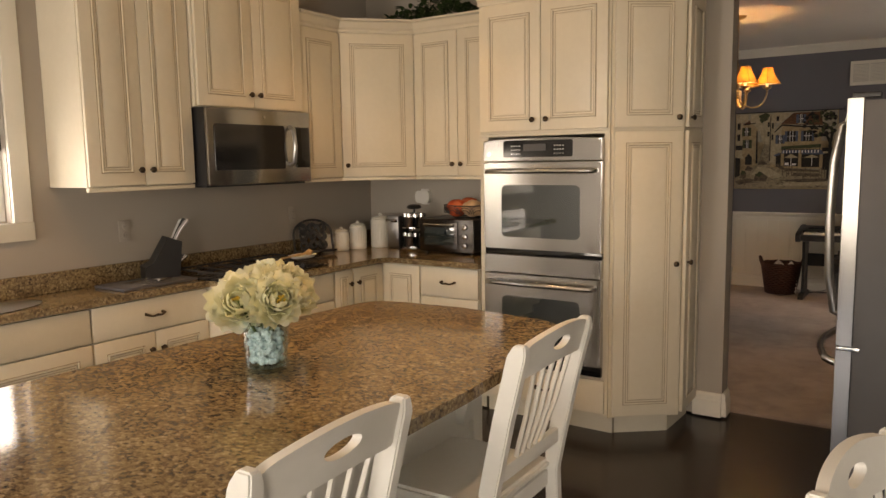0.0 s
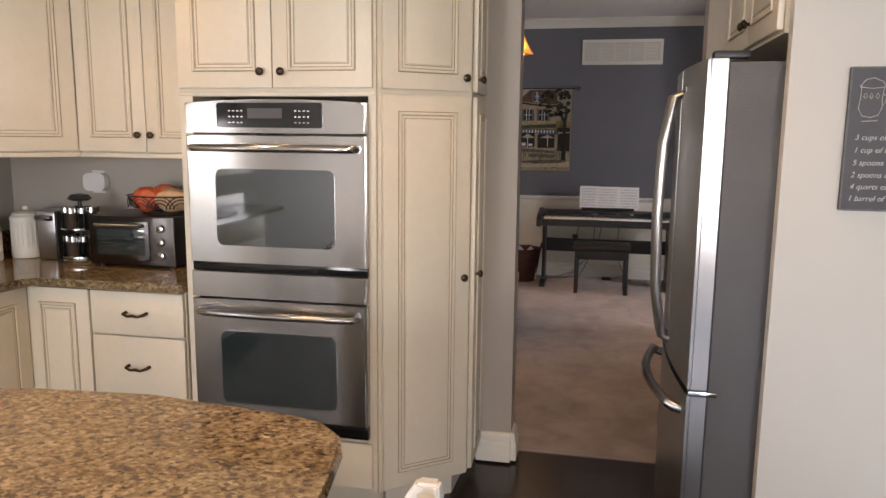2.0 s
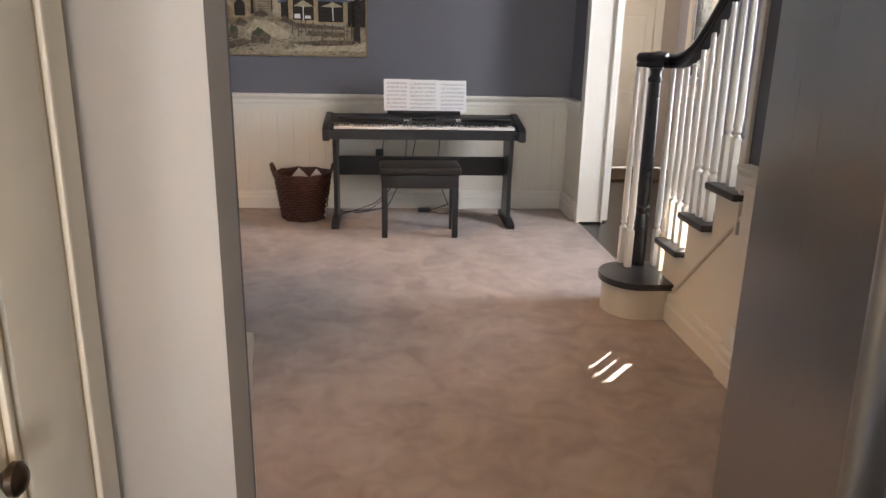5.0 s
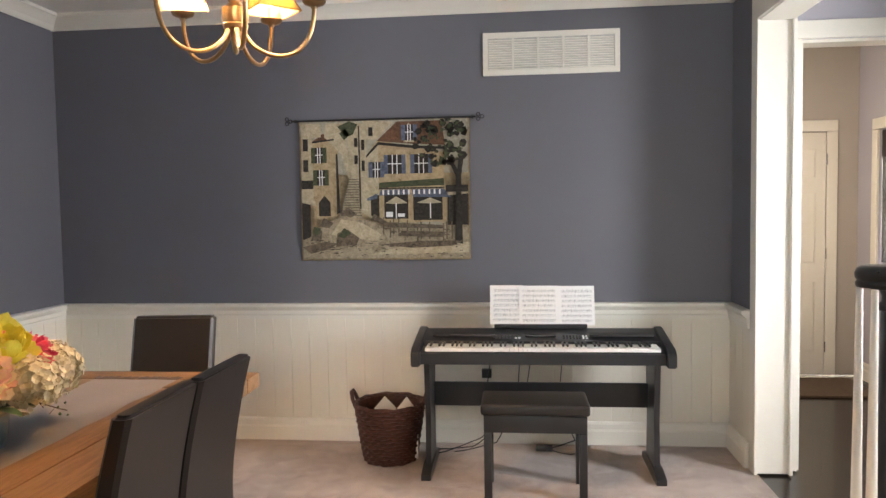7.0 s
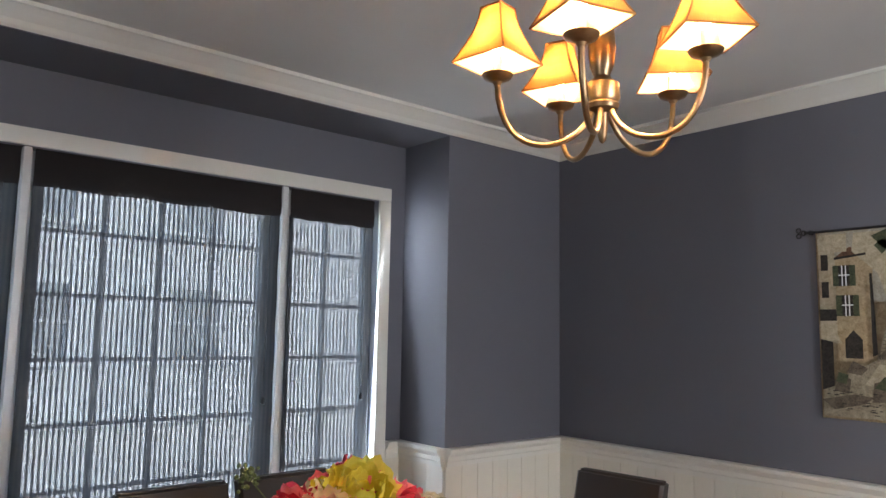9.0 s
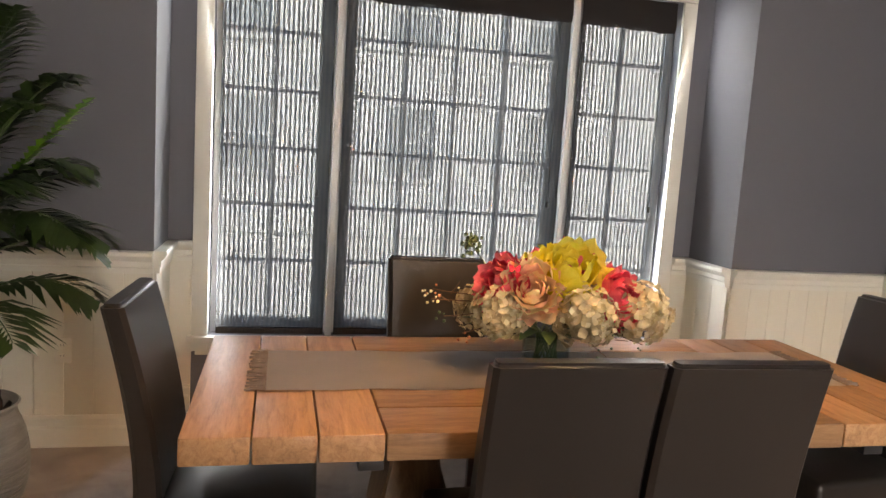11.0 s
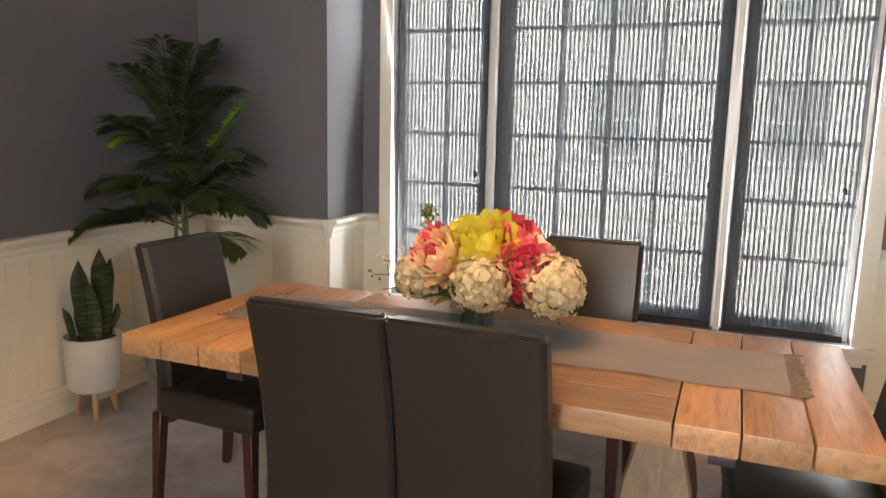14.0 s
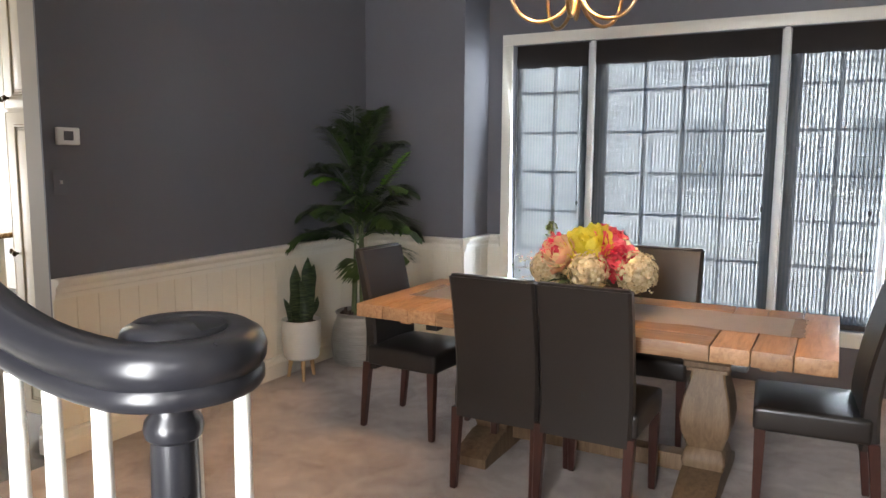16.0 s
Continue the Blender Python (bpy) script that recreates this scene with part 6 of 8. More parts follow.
# newel
NX, NY = 0.722, 7.553
CX_, CY_ = 0.722, 7.572                  # middle of the scroll
wpart("newel_post", lathe([(0.036, 0.192), (0.038, 0.30), (0.036, 0.46), (0.029, 0.475), (0.038, 0.49), (0.038, 0.505), (0.029, 0.515), (0.034, 0.54), (0.033, 0.75), (0.030, 1.00), (0.0285, 1.12), (0.028, 1.135), (0.034, 1.14), (0.036, 1.15), (0.034, 1.16), (0.027, 1.168), (0.026, 1.185), (0.034, 1.205)], 28, None, (NX, NY, 0)), RAIL, ST, "turned glossy black newel post")
# handrail with its scroll
PROF = [(0.86 * a, 0.84 * b) for a, b in [(-0.026, 0.0), (0.026, 0.0), (0.031, 0.008), (0.031, 0.020), (0.026, 0.028), (0.033, 0.038), (0.035, 0.056), (0.028, 0.074), (0.012, 0.084), (-0.012, 0.084), (-0.028, 0.074), (-0.035, 0.056), (-0.033, 0.038), (-0.026, 0.028), (-0.031, 0.020), (-0.031, 0.008)]]
RX = CX_ + 0.086
path = [(RX, 5.6, 1.285 + 0.85 * (7.23 - 5.6)), (RX, 6.6, 1.285 + 0.85 * (7.23 - 6.6))]
path += [tuple(p) for p in bezier((RX, 7.05, 1.285 + 0.85 * 0.18), (RX, 7.24, 1.285 - 0.02), (RX, 7.36, 1.205), (RX, CY_, 1.205), 12)]
for k in range(1, 40):
    a = k / 39 * 2 * math.pi * 1.2
    r = 0.086 - 0.062 * (k / 39) ** 1.1
    path.append((CX_ + r * math.cos(a), CY_ + r * math.sin(a), 1.205 + 0.0003 * k))
bm = sweep(path, PROF)
wpart("handrail", bm, RAIL, ST, "glossy black handrail ending in a scroll")
wpart("scroll_eye", lathe([(0.001, 1.206), (0.050, 1.206), (0.056, 1.221), (0.056, 1.262), (0.046, 1.279), (0.001, 1.284)], 28, None, (CX_ - 0.005, CY_ + 0.003, 0)), RAIL, ST)


def baluster(x, y, z0, z1):
    bm = bmesh.new()
    boxb(bm, x - 0.017, x + 0.017, y - 0.017, y + 0.017, z0, z0 + 0.20, 0.003, seg=1)
    h = z1 - z0
    lathe([(0.016, 0.20), (0.011, 0.212), (0.017, 0.225), (0.013, 0.24), (0.0175, 0.27), (0.0145, 0.55 * h), (0.0105, h - 0.02), (0.0105, h)], 14, bm, (x, y, z0))
    wpart("baluster", bm, STOOL, ST, "", True)


def rail_under(y):
    return 1.285 + 0.85 * (7.23 - y) - 0.02 if y < 7.12 else 1.205 + max(0, 7.34 - y) ** 1.3 * 1.3


for y in (7.375, 7.295, 7.215):
    baluster(RX, y, RISE * 2, rail_under(y) + 0.01)
for y in (7.130, 7.05, 6.97):
    baluster(RX, y, RISE * 3, rail_under(y) + 0.01)
for y in (6.88, 6.80, 6.71):
    baluster(RX, y, RISE * 4, rail_under(y) + 0.01)
for x, y in ((0.643, 7.589), (0.655, 7.512), (RX - 0.006, 7.528), (RX, 7.448)):
    baluster(x, y, 0.191, 1.209)

# ---- entrance and back hall ----
HD = thing("door_1", pose(2.0, 11.65, 0), "cream six-panel hall door, shut", "door")
HD["kind"] = "structure"
bpy.context.view_layer.update()
leafb = wpart("leaf", box(1.36, 2.145, 11.615, 11.648, 0.012, 2.075, 0.003), TRIM, HD)
for x0, x1 in ((1.46, 1.71), (1.80, 2.05)):
    for z0, z1 in ((0.22, 0.80), (0.98, 1.56), (1.70, 1.92)):
        wpart("panel", box(x0, x1, 11.606, 11.614, z0, z1, 0.007), TRIM, leafb)
        bm = bmesh.new()
        for a, b, c, d in ((x0 - 0.02, x0 - 0.008, z0 - 0.02, z1 + 0.02), (x1 + 0.008, x1 + 0.02, z0 - 0.02, z1 + 0.02), (x0 - 0.008, x1 + 0.008, z0 - 0.02, z0 - 0.008), (x0 - 0.008, x1 + 0.008, z1 + 0.008, z1 + 0.02)):
            boxb(bm, a, b, 11.609, 11.614, c, d)
        wpart("panel_bead", bm, TRIM, leafb)
bm = bmesh.new()
for a, b, c, d in ((1.26, 1.35, 0, 2.085), (2.155, 2.245, 0, 2.085), (1.26, 2.245, 2.087, 2.18)):
    boxb(bm, a, b, 11.625, 11.649, c, d, 0.004)
wpart("frame", bm, TRIM, HD)
for z in (0.25, 1.05, 1.85):
    wpart("hinge", lathe([(0.001, -0.045), (0.006, -0.045), (0.006, 0.045), (0.001, 0.045)], 10, None, (2.150, 11.612, z)), CHROME, HD)
wpart("door_knob", lathe([(0.001, -0.028), (0.022, -0.022), (0.028, 0), (0.022, 0.02), (0.008, 0.026), (0.001, 0.026)], 18, None, (1.42, 11.57, 1.0)), BRASS, HD)
solid("door_mat", box(1.55, 2.30, 10.90, 11.50, -0.011, 0.006, 0.003), MAT_RUG, "brown coir mat before the hall door", "mat")
HW = thing("window_2", pose(XE, 10.95, 1.5), "hall window with cream casing and a half-drawn woven shade", "window")
HW["kind"] = "structure"
bpy.context.view_layer.update()
bm = bmesh.new()
for a, b, c, d in ((10.53, 10.618, 0.90, 2.06), (11.282, 11.37, 0.90, 2.06), (10.53, 11.37, 2.062, 2.15), (10.50, 11.40, 0.87, 0.90), (10.53, 11.37, 0.79, 0.868)):
    boxb(bm, XE - 0.022, XE - 0.001, a, b, c, d, 0.004)
wpart("casing", bm, TRIM, HW)
bm = bmesh.new()
for a, b, c, d in ((10.622, 10.67, 0.983, 2.058), (11.23, 11.278, 0.983, 2.058), (10.67, 11.23, 0.983, 1.03), (10.67, 11.23, 2.0, 2.058), (10.67, 11.23, 1.50, 1.54)):
    boxb(bm, XE + 0.06, XE + 0.11, a, b, c, d)
wpart("sash", bm, VINYL, HW)
g = wpart("pane", box(XE + 0.083, XE + 0.087, 10.67, 11.23, 1.03, 2.0), PANE, HW, smooth=False)
g.visible_shadow = False
HB = thing("roman_shade", pose(XE + 0.02, 10.95, 1.5), "dark woven roman shade over the hall window", "shade", "window shades")
bpy.context.view_layer.update()
bm = bmesh.new()
bm.faces.new([bm.verts.new(c) for c in ((XE + 0.02, 10.625, 1.0), (XE + 0.02, 11.275, 1.0), (XE + 0.02, 11.275, 1.85), (XE + 0.02, 10.625, 1.85))])
wpart("fabric", bm, LACE, HB)
wpart("valance", box(XE + 0.012, XE + 0.03, 10.625, 11.275, 1.84, 2.05, 0.004), ROLLER, HB)
# unseen glazed opening, added and sized so the sun falls in a carpet patch
SUN_OPEN = thing("front_door_light", pose(XE, 9.06, 2.13), "small clear glazed opening added in the entrance wall for the sun", "window")
SUN_OPEN["kind"] = "structure"
bpy.context.view_layer.update()
bm = bmesh.new()
for a, b, c, d in ((8.82, 8.868, 1.81, 2.50), (8.868, 9.278, 1.81, 1.858), (8.868, 9.278, 2.452, 2.50)):
    boxb(bm, XE - 0.018, XE - 0.001, a, b, c, d, 0.003)
wpart("casing", bm, TRIM, SUN_OPEN)
g = wpart("pane", box(XE + 0.07, XE + 0.074, 8.87, 9.275, 1.86, 2.45), PANE, SUN_OPEN, smooth=False)
g.visible_shadow = False

# ---- kitchen cabinets ----


def panel_door(parent, name, x0, x1, z0, z1, y=0.0, raised=True):
    """A glazed raised-panel front lying in the plane y, facing -y."""
    f = 0.062 if (x1 - x0) > 0.2 else 0.042
    bm = bmesh.new()
    boxb(bm, x0, x1, y - 0.020, y, z0, z1, 0.004)
    d = part(name, bm, CABINET, parent)
    if raised:
        bm = bmesh.new()
        for k, (o, w, dep) in enumerate(((f, 0.0035, 0.0212), (f + 0.014, 0.0030, 0.0210), (f + 0.026, 0.0025, 0.0208))):
            a, b, c, e = x0 + o, x1 - o, z0 + o, z1 - o
            if b - a > 0.02 and e - c > 0.02:
                for p, q, r, s in ((a, a + w, c, e), (b - w, b, c, e), (a + w, b - w, c, c + w), (a + w, b - w, e - w, e)):
                    boxb(bm, p, q, y - dep, y - 0.0195, r, s)
        part("glaze_line", bm, GLAZE, d, "brown glaze in the panel grooves", False)["kind"] = "stuff"
        bm = bmesh.new()
        a, b, c, e = x0 + f + 0.004, x1 - f - 0.004, z0 + f + 0.004, z1 - f - 0.004
        for p, q, r, s in ((a, a + 0.009, c, e), (b - 0.009, b, c, e), (a + 0.009, b - 0.009, c, c + 0.009), (a + 0.009, b - 0.009, e - 0.009, e)):
            boxb(bm, p, q, y - 0.027, y - 0.0195, r, s, 0.003, seg=2)
        part("bead", bm, CABINET, d)
        if b - a > 0.09 and e - c > 0.09:
            bm = bmesh.new()
            boxb(bm, a + 0.027, b - 0.027, y - 0.0245, y - 0.0195, c + 0.027, e - 0.027, 0.004)
            part("raised_panel", bm, CABINET, d)
    return d


def knob(parent, x, z, y=-0.02):
    bm = lathe([(0.001, 0.0), (0.006, 0.0), (0.006, 0.010), (0.010, 0.014), (0.0155, 0.019), (0.0155, 0.025), (0.010, 0.030), (0.001, 0.032)], 16)
    bm.transform(pose(x, y, z, 90))
    return part("knob", bm, KNOB, parent, "dark bronze knob")


def pull(parent, x, z, y=-0.02, w=0.048):
    bm = tube([(x - w, y, z + 0.004), (x - w, y - 0.022, z + 0.002), (x - w * 0.5, y - 0.03, z - 0.006), (x, y - 0.031, z - 0.002), (x + w * 0.5, y - 0.03, z - 0.006), (x + w, y - 0.022, z + 0.002), (x + w, y, z + 0.004)], [0.008, 0.007, 0.005, 0.0065, 0.005, 0.007, 0.008], 8)
    return part("pull", bm, KNOB, parent, "dark bronze bar pull")


def cabinet(m, w, depth, z0, z1, label, fronts, name="wall_cabinet", toe=0.0, light_rail=False, crown=0.0, group="kitchen cabinets", skew=None):
    """A carcass w wide with its face in the local plane y = 0; fronts are (kind, x0, x1, z0, z1, handle)."""
    cb = thing(name, m, label, "cabinet", group)
    bm = bmesh.new()
    boxb(bm, -w / 2, w / 2, 0.0, depth, z0 + toe, z1, 0.002, seg=1)
    if toe:
        boxb(bm, -w / 2, w / 2, 0.07, depth, z0, z0 + toe)
    part("body", bm, CABINET, cb)
    for kind, a, b, c, d, h in fronts:
        dr = panel_door(cb, "door" if kind == "door" else "drawer", a, b, c, d, -0.001, kind == "door" or (d - c) > 0.30)
        if h == "l":
            knob(dr, a + 0.03, c + 0.075 if z0 > 0.5 else d - 0.09, -0.021)
        elif h == "r":
            knob(dr, b - 0.03, c + 0.075 if z0 > 0.5 else d - 0.09, -0.021)
        elif h == "pull":
            pull(dr, (a + b) / 2, (c + d) / 2, -0.021)
    if light_rail:
        part("light_rail", box(-w / 2, w / 2, -0.012, 0.012, z0 - 0.022, z0 - 0.0005, 0.004), CABINET, cb)
    if crown:
        bm = moulding((-w / 2 - 0.0, 0), (w / 2 + 0.0, 0), (0, -1), [(-0.02, z1), (0.008, z1), (0.010, z1 + 0.018), (0.022, z1 + 0.03), (0.040, z1 + crown - 0.02), (0.060, z1 + crown - 0.012), (0.060, z1 + crown), (-0.02, z1 + crown)])
        part("crown", bm, CABINET, cb, "stepped cream crown moulding", False)
    return cb


UF = -3.15       # face of the wall cabinets over the cooktop run
BF = -2.87       # face of the base cabinets below them
YU, YB = 4.50, 4.19
R = 90
# wall cabinets, cooktop run, facing east
cabinet(pose(UF, 2.635, 0, 0, 0, R), 0.60, 0.33, 1.45, 2.60, "tall cream glazed two-door wall cabinet", [("door", -0.297, -0.002, 1.455, 2.59, "r"), ("door", 0.002, 0.297, 1.455, 2.59, "l")], light_rail=True, crown=0.09)
cabinet(pose(UF + 0.04, 3.335, 0, 0, 0, R), 0.79, 0.37, 1.86, 2.60, "cream glazed cabinet over the microwave", [("door", -0.385, -0.002, 1.865, 2.59, "r"), ("door", 0.002, 0.385, 1.865, 2.59, "l")], crown=0.09)
cabinet(pose(UF, 3.93, 0, 0, 0, R), 0.38, 0.33, 1.45, 2.40, "cream glazed single-door wall cabinet", [("door", -0.185, 0.185, 1.455, 2.39, "")], light_rail=True, crown=0.085)
# diagonal corner unit
DA, DB = Vector((UF, 4.125)), Vector((-2.80, YU))
dm = (DA + DB) / 2
dlen = (DB - DA).length
ang = math.degrees(math.atan2(DB.y - DA.y, DB.x - DA.x))
cabinet(pose(dm.x, dm.y, 0, 0, 0, ang), dlen - 0.004, 0.22, 1.45, 2.40, "cream glazed diagonal corner wall cabinet", [("door", -dlen / 2 + 0.012, dlen / 2 - 0.012, 1.455, 2.39, "l")], light_rail=True, crown=0.085)
cabinet(pose(-2.445, YU, 0), 0.70, 0.32, 1.45, 2.40, "cream glazed two-door wall cabinet", [("door", -0.345, -0.004, 1.455, 2.39, "r"), ("door", 0.0, 0.345, 1.455, 2.39, "l")], light_rail=True, crown=0.085)

# base cabinets, cooktop run; the sink side stands back
SF = -3.12
for yc, w, xf, fr in (
        (1.76, 1.03, SF, [("drawer", -0.51, 0.51, 0.72, 0.885, ""), ("door", -0.51, -0.003, 0.13, 0.712, "r"), ("door", 0.003, 0.51, 0.13, 0.712, "l")]),
        (2.612, 0.67, SF, [("drawer", -0.33, 0.33, 0.72, 0.885, "pull"), ("door", -0.33, -0.003, 0.13, 0.712, "r"), ("door", 0.003, 0.33, 0.13, 0.712, "l")]),
        (3.32, 0.74, BF, [("drawer", -0.365, 0.365, 0.72, 0.885, "pull"), ("drawer", -0.365, 0.365, 0.43, 0.712, "pull"), ("drawer", -0.365, 0.365, 0.13, 0.422, "pull")]),
        (3.78, 0.17, BF, [("door", -0.08, 0.08, 0.13, 0.885, "r")]),
        (4.02, 0.30, BF, [("door", -0.145, 0.145, 0.13, 0.885, "l")])):
    cabinet(pose(xf, yc, 0, 0, 0, R), w - 0.002, xf - XW - 0.01, 0.0, 0.89, "cream base cabinet with drawers" if w > 0.5 else "narrow cream base cabinet door", fr, "base_cabinet", 0.10)
for xc, w, fr in (
        (-2.71, 0.32, [("door", -0.15, 0.155, 0.13, 0.885, "")]),
        (-2.33, 0.44, [("drawer", -0.215, 0.215, 0.70, 0.885, "pull"), ("drawer", -0.215, 0.215, 0.43, 0.692, "pull"), ("drawer", -0.215, 0.215, 0.13, 0.422, "pull")])):
    cabinet(pose(xc, YB, 0), w - 0.002, 0.63, 0.0, 0.89, "cream base cabinet with three drawers" if w > 0.4 else "cream corner base cabinet", fr, "base_cabinet", 0.10)

# worktop in one piece with its upstands
bm = prism([(XW, 0.9), (-3.085, 0.9), (-3.085, 2.90), (-3.06, 2.935), (-2.86, 2.935), (-2.83, 2.965), (-2.83, 4.10), (-2.78, 4.155), (-2.105, 4.155), (-2.105, YK), (XW, YK)], 0.893, 0.928)
bmesh.ops.bevel(bm, geom=[e for e in bm.edges if abs(e.verts[0].co.z - e.verts[1].co.z) < 0.001 and e.verts[0].co.z > 0.9], offset=0.008, segments=3, affect='EDGES')
solid("worktop", bm, GRANITE, "polished brown granite L-shaped worktop", "worktop")
solid("backsplash", box(XW + 0.001, XW + 0.022, 0.9, YK - 0.022, 0.9285, 1.03, 0.003), GRANITE, "low brown granite upstand along the wall", "backsplash")
solid("backsplash", box(XW + 0.023, -2.105, YK - 0.021, YK - 0.001, 0.9285, 1.03, 0.003), GRANITE, "low brown granite upstand along the wall", "backsplash")

# ---- oven tower ----
OT = thing("oven_cabinet", pose(-1.665, 4.19, 0), "tall cream cabinet housing the double oven", "cabinet", "kitchen cabinets")
for nm, (a, b, c, d, e, f) in (("side_panel", (-0.435, -0.378, 0, 0.60, 0.10, 2.44)), ("side_panel", (0.345, 0.375, 0, 0.60, 0.10, 2.44)), ("upper_box", (-0.378, 0.345, 0.0, 0.60, 1.685, 2.44)), ("base_box", (-0.378, 0.345, 0.0, 0.60, 0.10, 0.335)), ("back_panel", (-0.378, 0.345, 0.55, 0.60, 0.335, 1.685)), ("plinth", (-0.435, 0.375, 0.08, 0.60, -0.012, 0.0995))):
    part(nm, box(a, b, c, d, e, f), CABINET, OT, smooth=False)
for a, b, h in ((-0.425, -0.032, "r"), (-0.028, 0.365, "l")):
    d = panel_door(OT, "door", a, b, 1.715, 2.43, -0.001)
    knob(d, b - 0.04 if h == "r" else a + 0.04, 1.775, -0.021)
dw = panel_door(OT, "drawer", -0.42, 0.36, 0.125, 0.315, -0.001, False)
pull(dw, -0.01, 0.22, -0.021)
part("crown", moulding((-0.44, 0), (0.375, 0), (0, -1), [(-0.02, 2.44), (0.01, 2.44), (0.014, 2.46), (0.05, 2.515), (0.062, 2.525), (0.062, 2.54), (-0.02, 2.54)]), CABINET, OT, smooth=False)
part("moulding_strip", box(-0.435, 0.375, -0.008, -0.0005, 1.688, 1.702, 0.003), CABINET, OT)

OV = thing("double_oven", pose(-1.685, 4.172, 0), "stainless steel built-in double oven with black control panel", "oven")
W2 = 0.368


def oven_plate(z0, z1, bow=0.0, y0=-0.03, y1=0.012, w=W2):
    n = 20
    top = [(w - 2 * w * k / n, z1 - bow * ((2 * k / n - 1) ** 2)) for k in range(n + 1)]
    bm = prism([(-w, z0), (w, z0)] + top, y0, y1, None, Matrix(((1, 0, 0, 0), (0, 0, 1, 0), (0, 1, 0, 0), (0, 0, 0, 1))))
    bmesh.ops.bevel(bm, geom=[e for e in bm.edges if abs(e.verts[0].co.y - e.verts[1].co.y) < 1e-4 and e.verts[0].co.y < y0 + 1e-4], offset=0.007, segments=2, affect='EDGES')
    return bm


def rounded(w, h, r, n=6):
    return [(sx * (w - r) + r * math.cos(a), sz * (h - r) + r * math.sin(a)) for sx, sz, s in ((1, 1, 0), (-1, 1, 1), (-1, -1, 2), (1, -1, 3)) for a in [math.pi / 2 * (s + k / n) for k in range(n + 1)]]


part("control_panel", oven_plate(1.545, 1.672, 0.014), STEEL, OV)
cp = part("control_glass", prism([(x - 0.015, z + 1.612) for x, z in rounded(0.215, 0.047, 0.012)], -0.034, -0.028, None, Matrix(((1, 0, 0, 0), (0, 0, 1, 0), (0, 1, 0, 0), (0, 0, 0, 1)))), BLACK_GLOSS, OV, "glossy black control panel")
part("clock_display", box(-0.10, 0.04, -0.0352, -0.0342, 1.60, 1.638), BOARD, cp)
for s in (-1, 1):
    for r in range(3):
        for c in range(4):
            part("key_mark", box(-0.015 + s * 0.135 - 0.03 + c * 0.017, -0.015 + s * 0.135 - 0.022 + c * 0.017, -0.0352, -0.0342, 1.582 + r * 0.022, 1.586 + r * 0.022), PAPER if r else CHROME, cp)
part("badge", lathe([(0.001, 0), (0.010, 0), (0.010, 0.002), (0.001, 0.002)], 16, None, (0, 0, 0)), CHROME, OV).matrix_local = pose(-0.325, -0.031, 1.585, 90)
for z0, z1, hz, wz, wh in ((1.035, 1.535, 1.487, 1.255, 0.150), (0.395, 0.885, 0.838, 0.605, 0.150)):
    dr = part("oven_door", oven_plate(z0, z1, 0.0), STEEL, OV, "brushed steel oven door")
    bm = prism([(x, z + wz + (0.010 * (1 - (x / 0.245) ** 2) if z > 0 else 0)) for x, z in rounded(0.245, wh, 0.03)], -0.0335, -0.029, None, Matrix(((1, 0, 0, 0), (0, 0, 1, 0), (0, 1, 0, 0), (0, 0, 0, 1))))
    part("oven_window", bm, OVEN_GLASS, dr, "dark tinted oven window")
    pts = [(-0.33, -0.03, hz), (-0.325, -0.062, hz)] + [(-0.32 + 0.64 * k / 12, -0.068 - 0.016 * math.sin(math.pi * k / 12), hz) for k in range(13)] + [(0.325, -0.062, hz), (0.33, -0.03, hz)]
    part("oven_handle", tube(pts, 0.0145, 12), STEEL, dr, "bowed steel handle")
part("vent_strip", box(-W2, W2, -0.012, 0.012, 0.998, 1.034, 0.002), BLACK_GLOSS, OV)
part("mid_panel", oven_plate(0.893, 0.996), STEEL, OV)
part("vent_strip", box(-W2, W2, -0.016, 0.012, 0.338, 0.392, 0.002), BLACK_GLOSS, OV)

# ---- angled pantry ----
PN = thing("pantry_cabinet", pose(-1.10, 4.5, 0), "tall cream angled pantry cabinet with two doors", "cabinet", "kitchen cabinets")
bpy.context.view_layer.update()
A0, A1, A2 = Vector((-1.288, 4.20)), Vector((-0.972, 4.455)), Vector((-0.980, 4.80))
out = [tuple(A0), tuple(A1), tuple(A2), (-0.980, YK - 0.002), (-1.286, YK - 0.002)]
wpart("body", prism(out, 0.10, 2.44), CABINET, PN, smooth=False)
wpart("plinth", prism([(-1.284, 4.285), (-1.040, 4.478), (-1.026, 4.80), (-1.026, YK - 0.002), (-1.282, YK - 0.002)], -0.012, 0.099), CABINET, PN, smooth=False)
bm = prism([(x + dx, y + dy) for (x, y), (dx, dy) in zip(out, ((0.0, -0.05), (0.045, -0.035), (0.05, 0), (0.05, 0), (0, 0)))], 2.441, 2.53)
wpart("crown", bm, CABINET, PN, smooth=False)
for a, b, h in ((A0, A1, "r"), (A1, A2, "l")):
    d = b - a
    L = d.length
    face = thing("front", Matrix.Translation(((a.x + b.x) / 2, (a.y + b.y) / 2, 0)) @ pose(0, 0, 0, 0, 0, math.degrees(math.atan2(d.y, d.x))), "", "")
    for z0, z1, kz in ((0.115, 1.695, 0.97), (1.715, 2.43, 1.765)):
        dd = panel_door(None, "door", -L / 2 + 0.014, L / 2 - 0.014, z0, z1, -0.001)
        knob(dd, (L / 2 - 0.045) * (1 if h == "r" else -1), kz, -0.021)
        dd.matrix_world = face.matrix_world
        bpy.context.view_layer.update()
        at(PN, dd)
    bpy.data.objects.remove(face)

